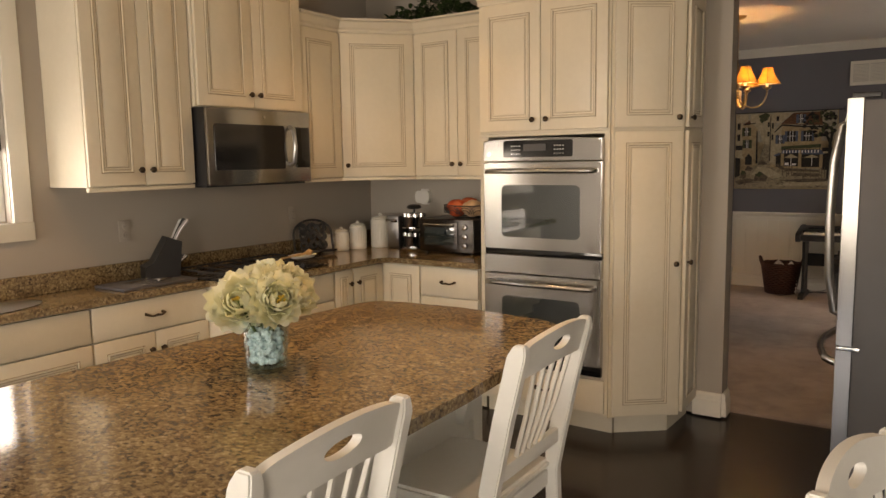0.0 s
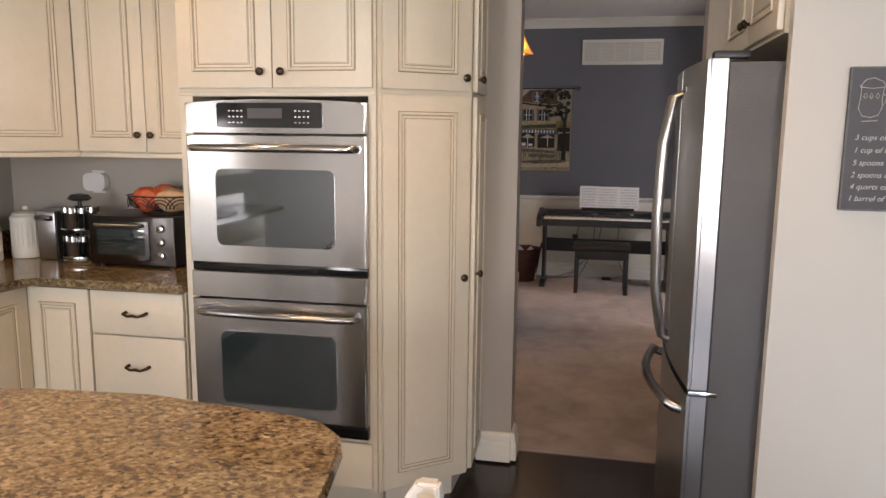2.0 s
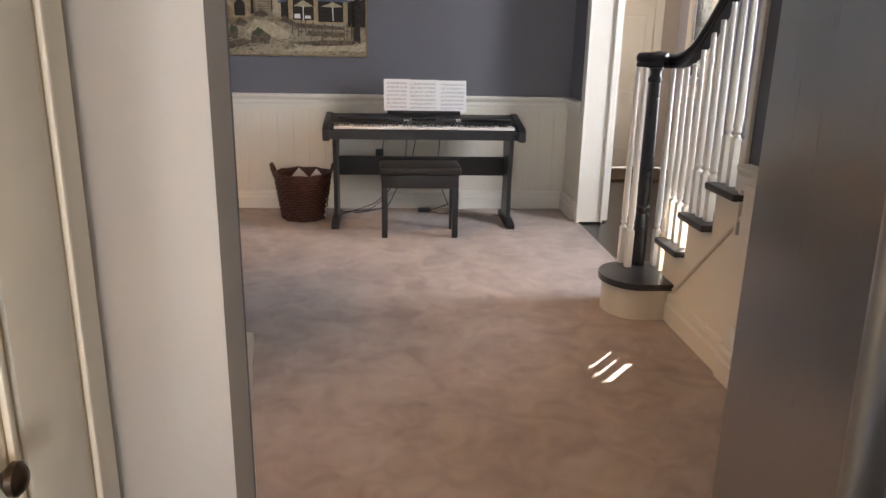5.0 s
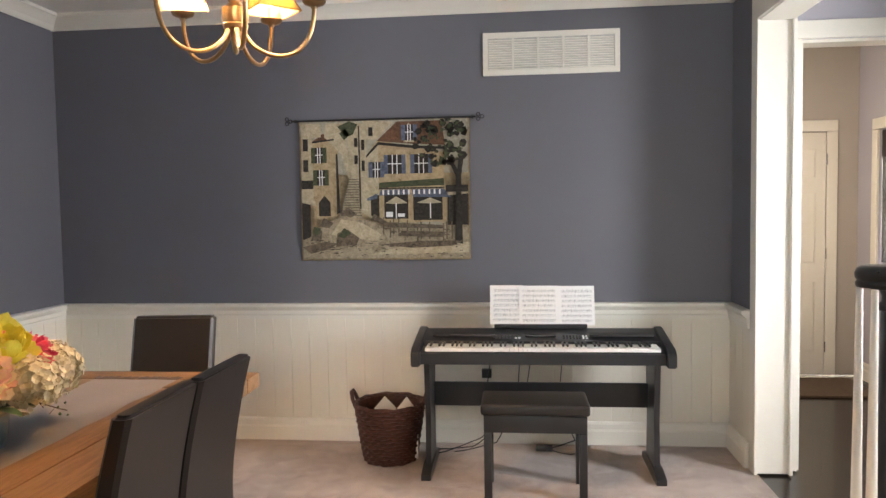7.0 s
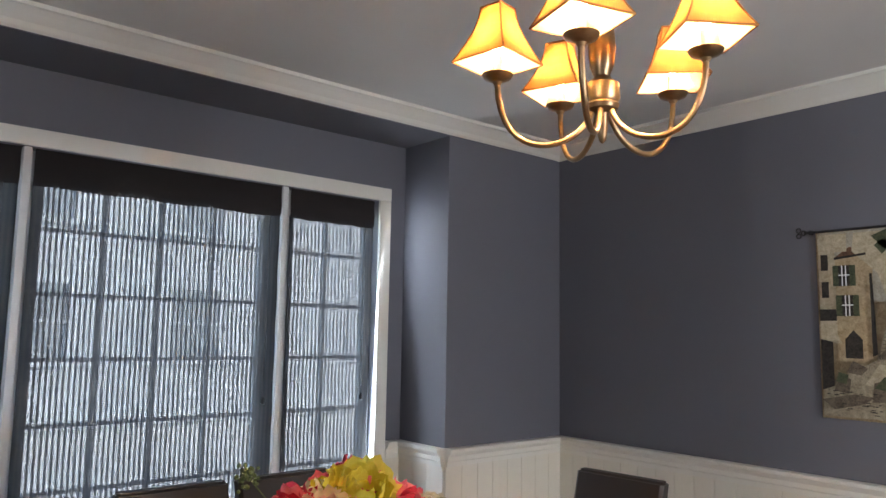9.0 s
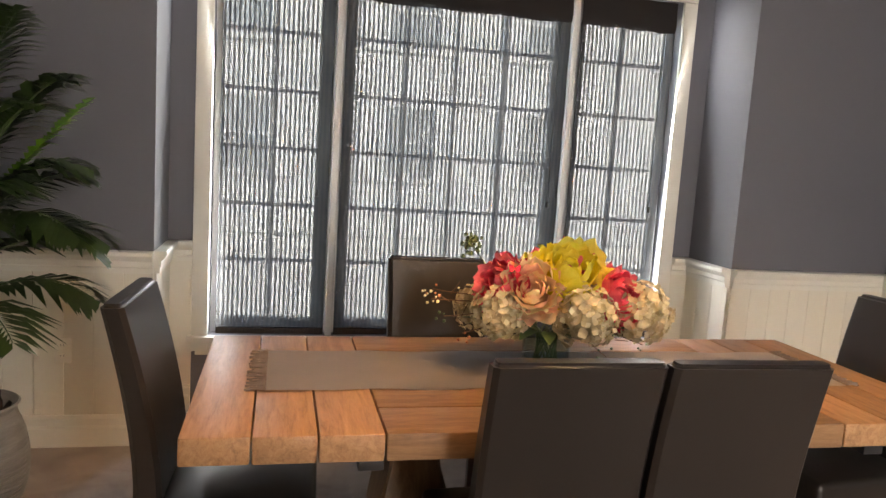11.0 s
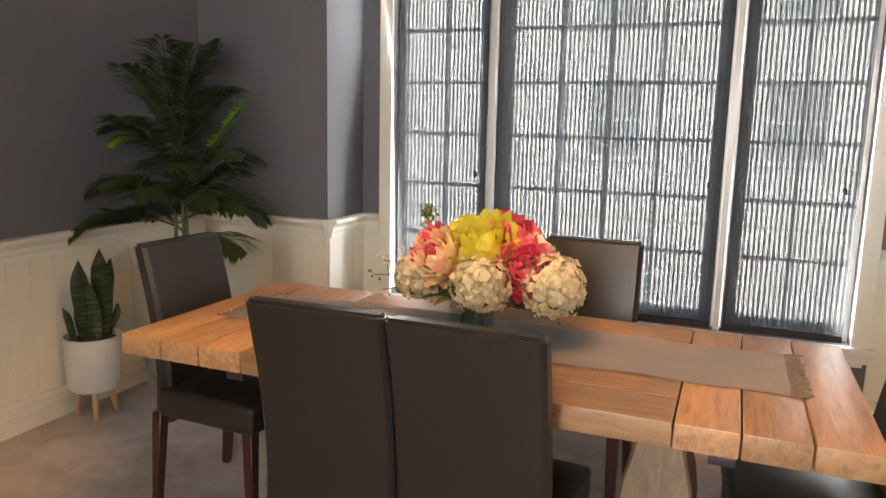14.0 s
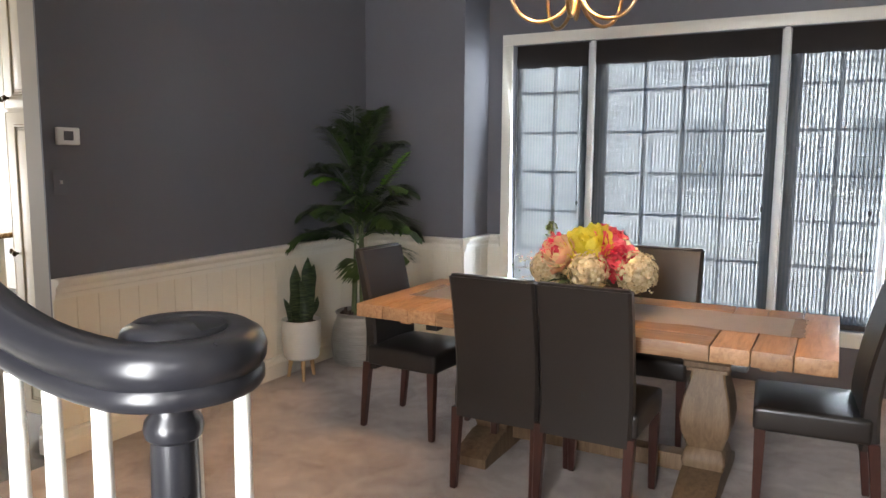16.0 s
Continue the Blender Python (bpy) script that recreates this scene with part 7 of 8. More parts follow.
# ---- microwave ----
MW = thing("microwave", pose(-3.06, 3.335, 1.44, 0, 0, R), "stainless over-range microwave with dark window", "microwave")
part("body", box(-0.385, 0.385, 0.0, 0.40, 0.0, 0.415, 0.004), BLACK_PLASTIC, MW)
part("front", box(-0.385, 0.385, -0.022, -0.001, 0.0, 0.415, 0.008), STEEL, MW)
part("door_window", prism([(x - 0.085, z + 0.205) for x, z in rounded(0.255, 0.125, 0.01)], -0.027, -0.021, None, Matrix(((1, 0, 0, 0), (0, 0, 1, 0), (0, 1, 0, 0), (0, 0, 0, 1)))), BLACK_GLOSS, MW, "dark glass window")
part("keypad", box(0.262, 0.375, -0.026, -0.021, 0.085, 0.325, 0.003), BLACK_GLOSS, MW)
part("handle", tube([(0.215, -0.021, 0.10), (0.215, -0.055, 0.115), (0.215, -0.066, 0.21), (0.215, -0.055, 0.31), (0.215, -0.021, 0.325)], 0.013, 10), STEEL_V, MW, "upright bowed steel handle")
part("vent_grille", box(-0.37, 0.37, 0.02, 0.34, -0.012, -0.0005), BLACK_PLASTIC, MW)
part("badge", lathe([(0.001, 0), (0.009, 0), (0.009, 0.002), (0.001, 0.002)], 14), CHROME, MW).matrix_local = pose(0.02, -0.0225, 0.375, 90)

# ---- cooktop ----
CT = thing("gas_cooktop", pose(-3.13, 3.30, 0.929), "black gas cooktop with cast iron grates", "cooktop")
part("glass_top", box(-0.25, 0.25, -0.38, 0.38, 0.0, 0.010, 0.004), BLACK_GLOSS, CT)
for x in (-0.11, 0.12):
    for y in (-0.25, 0.0, 0.25):
        part("burner", lathe([(0.001, 0.022), (0.03, 0.022), (0.038, 0.016), (0.045, 0.010)], 18, None, (x, y, 0)), IRON, CT)
for y in (-0.25, 0.0, 0.25):
    bm = bmesh.new()
    for q in (-0.115, 0.115):
        tube([(-0.22, y + q, 0.011), (-0.22, y + q, 0.042), (0.22, y + q, 0.042), (0.22, y + q, 0.011)], 0.006, 6, bm)
    for x in (-0.22, -0.11, 0.0, 0.11, 0.22):
        tube([(x, y - 0.115, 0.042), (x, y + 0.115, 0.042)], 0.005, 6, bm)
    tube([(-0.22, y, 0.042), (0.22, y, 0.042)], 0.005, 6, bm)
    part("grate", bm, IRON, CT, "cast iron pan grate")
for k in range(5):
    part("control_knob", lathe([(0.016, 0.010), (0.016, 0.030), (0.010, 0.034), (0.001, 0.034)], 14, None, (0.215, -0.20 + 0.1 * k, 0)), BLACK_PLASTIC, CT)
solid("spoon_rest", lathe([(0.001, 0.003), (0.05, 0.003), (0.066, 0.016), (0.069, 0.016), (0.055, -0.001), (0.001, -0.001)], 22, None, (0, 0, 0), 1.0, 1.5), CERAMIC, "white ceramic spoon rest on the cooktop", "spoon rest", m=pose(-3.02, 3.60, 0.979))
solid("wooden_spoon", tube([(0, -0.14, 0.004), (0, 0.06, 0.014), (0, 0.10, 0.02), (0, 0.13, 0.022)], [0.006, 0.007, 0.02, 0.004], 8, None, True), BEECH, "pale wooden spoon on the spoon rest", "spoon", m=pose(-3.02, 3.56, 0.986))

# ---- things on the worktop ----
C = 0.929
KB = thing("knife_block", pose(-3.34, 2.83, C, 0, 0, -110), "black slanted knife block full of steel-handled knives", "knife block")
bm = prism([(-0.09, 0), (0.09, 0), (0.09, 0.08), (0.045, 0.10), (-0.035, 0.235), (-0.11, 0.205)], -0.055, 0.055, None, pose(0, 0, 0, 90))
part("block", bm, BLACK_PLASTIC, KB)
for k in range(5):
    part("knife_handle", tube([(-0.075 + 0.001 * k, -0.04 + 0.02 * k, 0.20), (-0.11, -0.04 + 0.02 * k, 0.27), (-0.135 - 0.004 * k, -0.04 + 0.02 * k, 0.315 + 0.006 * (k % 3))], [0.008, 0.009, 0.011], 8), SATIN if k != 2 else BLACK_PLASTIC, KB)
for k in range(6):
    part("steak_knife", tube([(-0.085, -0.045 + 0.018 * k, 0.085), (-0.135, -0.045 + 0.018 * k, 0.125)], 0.007, 8), CHROME, KB)
CB = thing("cutting_board", pose(-3.27, 2.70, C), "dark slate board holding a few knives", "board")
part("slab", box(-0.13, 0.13, -0.22, 0.22, 0, 0.014, 0.003), BOARD, CB)
for k, (x, a) in enumerate(((-0.04, 8), (0.02, -5), (0.07, 14))):
    solid("kitchen_knife", boxb(box(-0.010, 0.010, -0.11, 0.02, 0, 0.002, 0.0005), -0.009, 0.009, 0.02, 0.12, 0, 0.012, 0.004), CHROME, "steel kitchen knife lying on the board", "knife", m=pose(-3.27 + x, 2.70, C + 0.0145, 0, 0, a))
SK = thing("sink", pose(-3.285, 1.80, C), "steel undermount sink rim", "sink")
bm = lathe([(0.235, 0.002), (0.245, 0.003), (0.235, 0.0045), (0.215, 0.001), (0.20, 0.0005), (0.001, 0.0005)], 36, None, (0, 0, 0), 0.66, 1.40)
part("basin", bm, SATIN, SK)
for k, (x, y, r, h) in enumerate(((-3.36, 4.18, 0.050, 0.135), (-3.33, 4.305, 0.055, 0.165), (-3.29, 4.44, 0.062, 0.20), (-3.21, 4.60, 0.072, 0.25))):
    cn = thing("canister", pose(x, y, C), "white ribbed ceramic lidded canister", "canister", "canister set")
    part("jar", lathe([(0.001, 0), (r * 0.94, 0), (r, 0.01), (r, h * 0.16), (r * 0.95, h * 0.2), (r * 0.95, h * 0.70), (r, h * 0.74), (r * 0.96, h * 0.80), (r * 0.80, h * 0.84), (0.001, h * 0.84)], 28), CERAMIC, cn)
    for j in range(22):
        a = 2 * math.pi * j / 22
        part("rib", tube([(r * 0.955 * math.cos(a), r * 0.955 * math.sin(a), h * 0.21), (r * 0.955 * math.cos(a), r * 0.955 * math.sin(a), h * 0.69)], 0.003, 5), CERAMIC, cn)
    part("lid", lathe([(r * 0.86, h * 0.842), (r * 0.88, h * 0.87), (r * 0.6, h * 0.91), (0.012, h * 0.93), (0.014, h * 0.97), (0.010, h), (0.001, h * 1.005)], 24), CERAMIC, cn)
IH = thing("iron_cookbook_stand", pose(-3.33, 4.03, C, -14, 0, 62) @ Matrix.Scale(1.12, 4), "scrolled black iron cookbook stand", "stand")
bm = bmesh.new()
arch = [(-0.12, 0, 0.02)] + [(-0.12 * math.cos(a), 0, 0.13 + 0.085 * math.sin(a)) for a in [math.pi * k / 12 for k in range(13)]] + [(0.12, 0, 0.02)]
tube(arch, 0.007, 7, bm)
tube([(-0.13, 0, 0.02), (0.13, 0, 0.02)], 0.008, 7, bm)
part("frame", bm, IRON, IH)
for sx in (-0.06, 0.0, 0.06):
    for sz in (0.06, 0.115, 0.165):
        part("scroll", tube([(sx + (0.030 - 0.02 * k / 20) * math.cos(k * 0.55 + sx * 40), 0, sz + (0.030 - 0.02 * k / 20) * math.sin(k * 0.55 + sx * 40)) for k in range(21)], 0.0075, 6), IRON, IH)
part("ledge", box(-0.13, 0.13, -0.05, 0.0, 0.010, 0.022, 0.003), IRON, IH)
CO = thing("can_opener", pose(-3.05, 4.60, C), "tall grey electric can opener", "appliance")
part("body", box(-0.05, 0.05, -0.06, 0.06, 0, 0.24, 0.012), STEEL_V, CO)
part("side", box(0.0505, 0.062, -0.058, 0.058, 0.002, 0.236, 0.004), BLACK_PLASTIC, CO)
part("lever", box(-0.045, 0.045, -0.082, -0.061, 0.19, 0.215, 0.005), CHROME, CO)
KC = thing("spice_carousel", pose(-2.87, 4.56, C), "chrome carousel of glass spice jars", "spice rack")
part("base", lathe([(0.001, 0), (0.085, 0), (0.09, 0.012), (0.08, 0.02), (0.001, 0.02)], 28), CHROME, KC)
part("post", tube([(0, 0, 0.02), (0, 0, 0.30)], 0.010, 10), BLACK_PLASTIC, KC)
part("crown_knob", lathe([(0.001, 0.29), (0.04, 0.29), (0.055, 0.30), (0.04, 0.318), (0.001, 0.325)], 20), BLACK_PLASTIC, KC)
for tier in (0, 1):
    part("tier", lathe([(0.02, 0.022 + 0.135 * tier), (0.088, 0.022 + 0.135 * tier), (0.088, 0.03 + 0.135 * tier), (0.02, 0.03 + 0.135 * tier)], 24), CHROME, KC)
    for k in range(8):
        a = math.pi / 4 * k
        j = part("spice_jar", lathe([(0.001, 0.031), (0.023, 0.031), (0.023, 0.095), (0.019, 0.10), (0.001, 0.10)], 12, None, (0.062 * math.cos(a), 0.062 * math.sin(a), 0.135 * tier)), VASE_GLASS if k % 2 else SOIL, KC)
        part("lid", lathe([(0.0225, 0.1005), (0.0225, 0.125), (0.018, 0.128), (0.001, 0.128)], 12, None, (0.062 * math.cos(a), 0.062 * math.sin(a), 0.135 * tier)), CHROME, j)
TO = thing("toaster_oven", pose(-2.535, 4.60, C), "stainless toaster oven with glass door and three knobs", "toaster oven")
part("body", box(-0.215, 0.215, -0.13, 0.18, 0.012, 0.235, 0.008), BLACK_PLASTIC, TO)
part("front", box(-0.215, 0.215, -0.145, -0.131, 0.012, 0.235, 0.005), STEEL_DARK, TO)
td = part("door", box(-0.195, 0.095, -0.152, -0.1455, 0.035, 0.215, 0.004), STEEL_DARK, TO)
part("glass", box(-0.168, 0.072, -0.1545, -0.1515, 0.058, 0.178, 0.002), OVEN_GLASS, td)
part("rack", box(-0.15, 0.06, -0.1555, -0.1543, 0.112, 0.116), CHROME, td)
part("handle", tube([(-0.17, -0.152, 0.196), (-0.165, -0.172, 0.196), (0.065, -0.172, 0.196), (0.07, -0.152, 0.196)], 0.007, 8), CHROME, td)
for k in range(3):
    part("knob", lathe([(0.019, 0), (0.017, 0.016), (0.014, 0.018), (0.001, 0.018)], 16), CHROME, TO).matrix_local = pose(0.155, -0.1455, 0.06 + 0.062 * k, 90)
for sx in (-0.18, 0.18):
    for sy in (-0.11, 0.15):
        part("foot", lathe([(0.001, 0), (0.012, 0), (0.012, 0.012), (0.001, 0.012)], 10, None, (sx, sy, 0)), BLACK_PLASTIC, TO)
WB = thing("wire_basket", pose(-2.46, 4.61, C + 0.237), "dark wire fruit basket on the toaster oven", "basket")
bm = bmesh.new()
for r, z in ((0.09, 0.006), (0.15, 0.085)):
    tube([(r * 1.15 * math.cos(2 * math.pi * k / 28), 0.8 * r * math.sin(2 * math.pi * k / 28), z) for k in range(29)], 0.004, 6, bm, False)
part("rim", bm, IRON, WB)
for k in range(10):
    a = 2 * math.pi * k / 10
    c = Vector((0.125 * 1.15 * math.cos(a), 0.8 * 0.125 * math.sin(a), 0.03))
    tdir = Vector((-math.sin(a), math.cos(a) * 0.8, 0)).normalized()
    for rr in (0.028, 0.045, 0.06):
        part("wire_loop", tube([c + tdir * rr * math.cos(b) + Vector((0.02 * math.cos(a), 0.02 * math.sin(a), 0)) * math.sin(b) + Vector((0, 0, rr * math.sin(b) * 0.95)) for b in [math.pi * q / 10 for q in range(11)]], 0.0028, 5), IRON, WB)
for (x, y, z, sx, sy, sz, mt, lb) in ((-0.07, -0.02, 0.062, 0.075, 0.07, 0.058, RED_BAG, "crinkled red snack bag in the basket"), (0.06, -0.01, 0.060, 0.085, 0.07, 0.056, BREAD, "bagged bread in the basket"), (0.0, 0.03, 0.092, 0.07, 0.05, 0.04, RED_BAG, "crinkled red snack bag in the basket")):
    bm = bmesh.new()
    bmesh.ops.create_icosphere(bm, subdivisions=3, radius=1.0)
    for v in bm.verts:
        n3 = noise.noise(v.co * 2.6 + Vector((x * 50, 0, 0)))
        v.co *= 1 + 0.16 * n3 + 0.05 * noise.noise(v.co * 9)
    bm.transform(Matrix.Diagonal((sx, sy, sz, 1)))
    solid("food_bag", bm, mt, lb, "food bag", m=pose(-2.46 + x, 4.61 + y, C + 0.24 + z))
OP = thing("plug_in_freshener", pose(-2.96, YK, 1.29), "white oval plug-in on the kitchen wall", "plug-in")
part("plate", box(-0.036, 0.036, -0.006, -0.0005, -0.057, 0.057, 0.003), WHITE_PLASTIC, OP)
part("body", prism(rounded(0.062, 0.045, 0.03), 0.007, 0.045, None, pose(0, 0, 0, 90)), WHITE_PLASTIC, OP)
for y in (2.72, 3.98):
    outlet(pose(XW, y, 1.20, 0, 0, -90), "wall_outlet", "greige double outlet on the kitchen wall", GREIGE)

# trailing greenery on top of the wall cabinets
IV = thing("ivy_garland", pose(-2.75, 4.62, 2.44), "dark artificial ivy lying on top of the cabinets", "plant")
bpy.context.view_layer.update()
bm = bmesh.new()
for k in range(420):
    x = random.uniform(-3.05, -2.35)
    c = Vector((x, 4.60 + random.uniform(-0.10, 0.12), 2.49 + random.uniform(0.0, 0.16) * (1 - abs(x + 2.7) / 0.5)))
    d = Vector((random.uniform(-1, 1), random.uniform(-1, 0.4), random.uniform(-0.3, 0.9))).normalized()
    leaf_blade(bm, c, c + d * random.uniform(0.04, 0.07), 0.016, 0.01, 3)
iv = wpart("foliage", bm, VINE, IV)
iv["kind"] = "stuff"
wpart("stem", tube([(-3.05, 4.60, 2.45), (-2.8, 4.56, 2.50), (-2.6, 4.62, 2.52), (-2.35, 4.58, 2.46)], 0.008, 6), TWIG, IV)

# ---- kitchen window over the sink ----
KWN = thing("window_3", pose(XW, 1.5, 1.8), "sink window with cream casing and dark woven shade half drawn", "window")
KWN["kind"] = "structure"
bpy.context.view_layer.update()
bm = bmesh.new()
for a, b, c, d in ((0.74, 0.848, 1.2895, 2.351), (2.142, 2.23, 1.2895, 2.351), (0.74, 2.23, 2.3525, 2.46), (0.70, 2.235, 1.20, 1.288)):
    boxb(bm, XW + 0.001, XW + 0.024, a, b, c, d, 0.004)
wpart("casing", bm, TRIM, KWN)
bm = bmesh.new()
for a, b, c, d in ((0.852, 0.90, 1.293, 2.347), (2.10, 2.138, 1.293, 2.347), (0.90, 2.10, 1.293, 1.34), (0.90, 2.10, 2.30, 2.347)):
    boxb(bm, XW - 0.10, XW - 0.05, a, b, c, d)
wpart("sash", bm, VINYL, KWN)
KS = thing("roman_shade", pose(XW - 0.02, 1.5, 1.9), "dark woven roman shade folded half way up", "shade", "window shades")
bpy.context.view_layer.update()
bm = bmesh.new()
for k in range(5):
    boxb(bm, XW - 0.035 + 0.004 * (k % 2), XW - 0.022 + 0.004 * (k % 2), 0.856, 2.134, 1.63 + 0.145 * k, 1.63 + 0.145 * k + 0.143, 0.004, seg=1)
wpart("fabric", bm, ROLLER, KS)

# ---- island ----
IS = thing("kitchen_island", pose(-1.5, 1.6, 0), "white kitchen island with a corbelled breakfast overhang", "island")
bpy.context.view_layer.update()
wpart("body", box(-1.93, -1.27, 0.15, 2.72, 0.10, 0.884, 0.003), STOOL, IS)
wpart("plinth", box(-1.88, -1.32, 0.20, 2.67, 0.0, 0.099), STOOL, IS)
for y0, y1 in ((0.22, 0.80), (0.86, 1.44), (1.50, 2.08), (2.14, 2.68)):
    wpart("side_panel", box(-1.268, -1.258, y0, y1, 0.18, 0.82, 0.004), STOOL, IS)
wpart("end_panel", box(-1.86, -1.34, 2.721, 2.731, 0.18, 0.82, 0.004), STOOL, IS)
for y in (0.50, 1.47, 2.62):
    bm = prism([(0, 0), (0, -0.30), (0.03, -0.30), (0.05, -0.22), (0.035, -0.18), (0.07, -0.13), (0.12, -0.10), (0.15, -0.06), (0.21, -0.04), (0.21, 0)], -0.035, 0.035, None, Matrix.Translation((-1.257, y, 0.884)) @ pose(0, 0, 0, 90))
    wpart("corbel", bm, STOOL, IS, "carved white corbel")
wpart("corner_post", box(-1.30, -1.235, 2.675, 2.74, 0.10, 0.882, 0.006), STOOL, IS)
edge = [(-2.06, 0.05), (-1.0, 0.05), (-0.93, 0.5), (-0.885, 1.1), (-0.868, 1.6), (-0.872, 2.05), (-0.895, 2.40), (-0.935, 2.70), (-0.955, 2.84), (-0.985, 2.91), (-1.04, 2.96), (-1.12, 2.985), (-1.50, 3.02), (-1.80, 3.005), (-1.90, 2.98), (-1.955, 2.93), (-1.975, 2.86), (-2.0, 2.3), (-2.05, 1.2)]
bm = prism(edge, 0.885, 0.921)
bmesh.ops.bevel(bm, geom=[e for e in bm.edges if abs(e.verts[0].co.z - e.verts[1].co.z) < 0.001], offset=0.011, segments=3, affect='EDGES')
solid("island_worktop", bm, GRANITE, "polished brown granite island top with a bowed edge", "worktop")

# ---- counter chairs ----


def stool(m, label, seat, top, name="counter_stool"):
    """A slat-back painted chair: sitter faces -y."""
    s = thing(name, m, label, "chair", "white slat-back chairs")
    w = 0.205
    bm = bmesh.new()
    pts = [(-0.19, -0.20), (0.19, -0.20), (0.215, -0.12), (0.20, 0.17), (-0.20, 0.17), (-0.215, -0.12)]
    prism(pts, seat - 0.032, seat, bm)
    bmesh.ops.bevel(bm, geom=bm.edges[:], offset=0.010, segments=2, affect='EDGES')
    part("seat", bm, STOOL, s)

    def back_y(z):
        t = max(0, (z - seat) / (top - seat))
        return 0.175 + 0.085 * t + 0.02 * t * t

    for x in (-1, 1):
        zs = [0, seat * 0.5, seat - 0.03, seat + 0.05, seat + (top - seat) * 0.55, top - 0.03, top]
        ys = [0.215, 0.185, 0.175] + [back_y(z) for z in zs[3:]]
        bm = bmesh.new()
        rings = []
        for z, y in zip(zs, ys):
            d, t = 0.017, 0.021 + (0.006 if z > seat else 0)
            if z == top:
                d, t = 0.012, 0.016
            rings.append([bm.verts.new((x * w + a * d, y + b * t, z)) for a, b in ((-1, -1), (1, -1), (1, 1), (-1, 1))])
        for r0, r1 in zip(rings, rings[1:]):
            for k in range(4):
                bm.faces.new((r0[k], r0[(k + 1) % 4], r1[(k + 1) % 4], r1[k]))
        bm.faces.new(rings[0])
        bm.faces.new(rings[-1])
        bmesh.ops.bevel(bm, geom=[e for e in bm.edges], offset=0.004, segments=2, affect='EDGES')
        part("back_post", bm, STOOL, s)
        part("leg", tube([(x * 0.185, -0.185, 0), (x * 0.175, -0.17, seat - 0.033)], [0.016, 0.022], 10), STOOL, s)
        part("rung", tube([(x * 0.19, -0.18, seat * 0.32), (x * 0.20, 0.19, seat * 0.32)], 0.011, 8), STOOL, s)
    part("rung", tube([(-0.185, -0.182, seat * 0.25), (0.185, -0.182, seat * 0.25)], 0.012, 8), STOOL, s)
    for z0, z1, mid in ((seat - 0.085, seat - 0.034, 0.16),):
        part("apron", box(-0.185, 0.185, -0.185, -0.165, z0, z1, 0.003), STOOL, s)
        part("apron", box(-0.185, 0.185, 0.15, 0.168, z0, z1, 0.003), STOOL, s)
        for x in (-1, 1):
            part("apron", box(x * 0.178 - 0.009, x * 0.178 + 0.009, -0.164, 0.149, z0, z1, 0.003), STOOL, s)
    # crest rail with a hand hole, bowed up in the middle
    n = 16
    bm = bmesh.new()
    zt, hh = top - 0.055, 0.048
    outer, inner = [], []
    for k in range(4 * n):
        a = 2 * math.pi * k / (4 * n)
        c, q = math.cos(a), math.sin(a)
        ux = max(-1, min(1, 1.35 * c))
        uz = max(-1, min(1, 1.35 * q))
        x = ux * (w - 0.017)
        z = zt + uz * hh + (0.026 if uz > 0 else 0.016) * (1 - ux * ux)
        outer.append((x, z))
        inner.append((0.052 * c, zt + 0.022 + 0.019 * q))
    loops = []
    for off in (-0.011, 0.011):
        for ring in (outer, inner):
            loops.append([bm.verts.new((x, back_y(z) - 0.018 * (1 - (x / w) ** 2) * -1 + off, z)) for x, z in ring])
    m4 = 4 * n
    for k in range(m4):
        j = (k + 1) % m4
        bm.faces.new((loops[0][k], loops[0][j], loops[1][j], loops[1][k]))
        bm.faces.new((loops[2][k], loops[2][j], loops[3][j], loops[3][k]))
        bm.faces.new((loops[0][k], loops[0][j], loops[2][j], loops[2][k]))
        bm.faces.new((loops[1][k], loops[1][j], loops[3][j], loops[3][k]))
    part("crest_rail", bm, STOOL, s, "bowed crest rail with an oval hand hole")
    zl = seat + 0.085
    part("lower_rail", box(-w + 0.017, w - 0.017, back_y(zl) - 0.010, back_y(zl) + 0.012, zl - 0.022, zl + 0.022, 0.004), STOOL, s)
    for k in range(5):
        x = -0.075 + 0.0375 * k
        zu = top - 0.085
        part("slat", tube([(x * 1.0, back_y(zl) + 0.002, zl + 0.02), (x * 1.25, back_y((zl + zu) / 2) + 0.012, (zl + zu) / 2), (x * 1.5, back_y(zu) + 0.014, zu)], 0.011, 6, None, True, 0.55), STOOL, s)
    return s


s1 = stool(pose(-0.960, 2.21, 0, 0, 0, -90), "white painted slat-back counter stool at the island", 0.62, 1.085)
copy_thing(s1, pose(-0.975, 1.315, 0, 0, 0, -88))
stool(pose(0.35, 1.86, 0, 0, 0, 78), "white painted slat-back kitchen chair", 0.46, 0.985, "kitchen_chair")

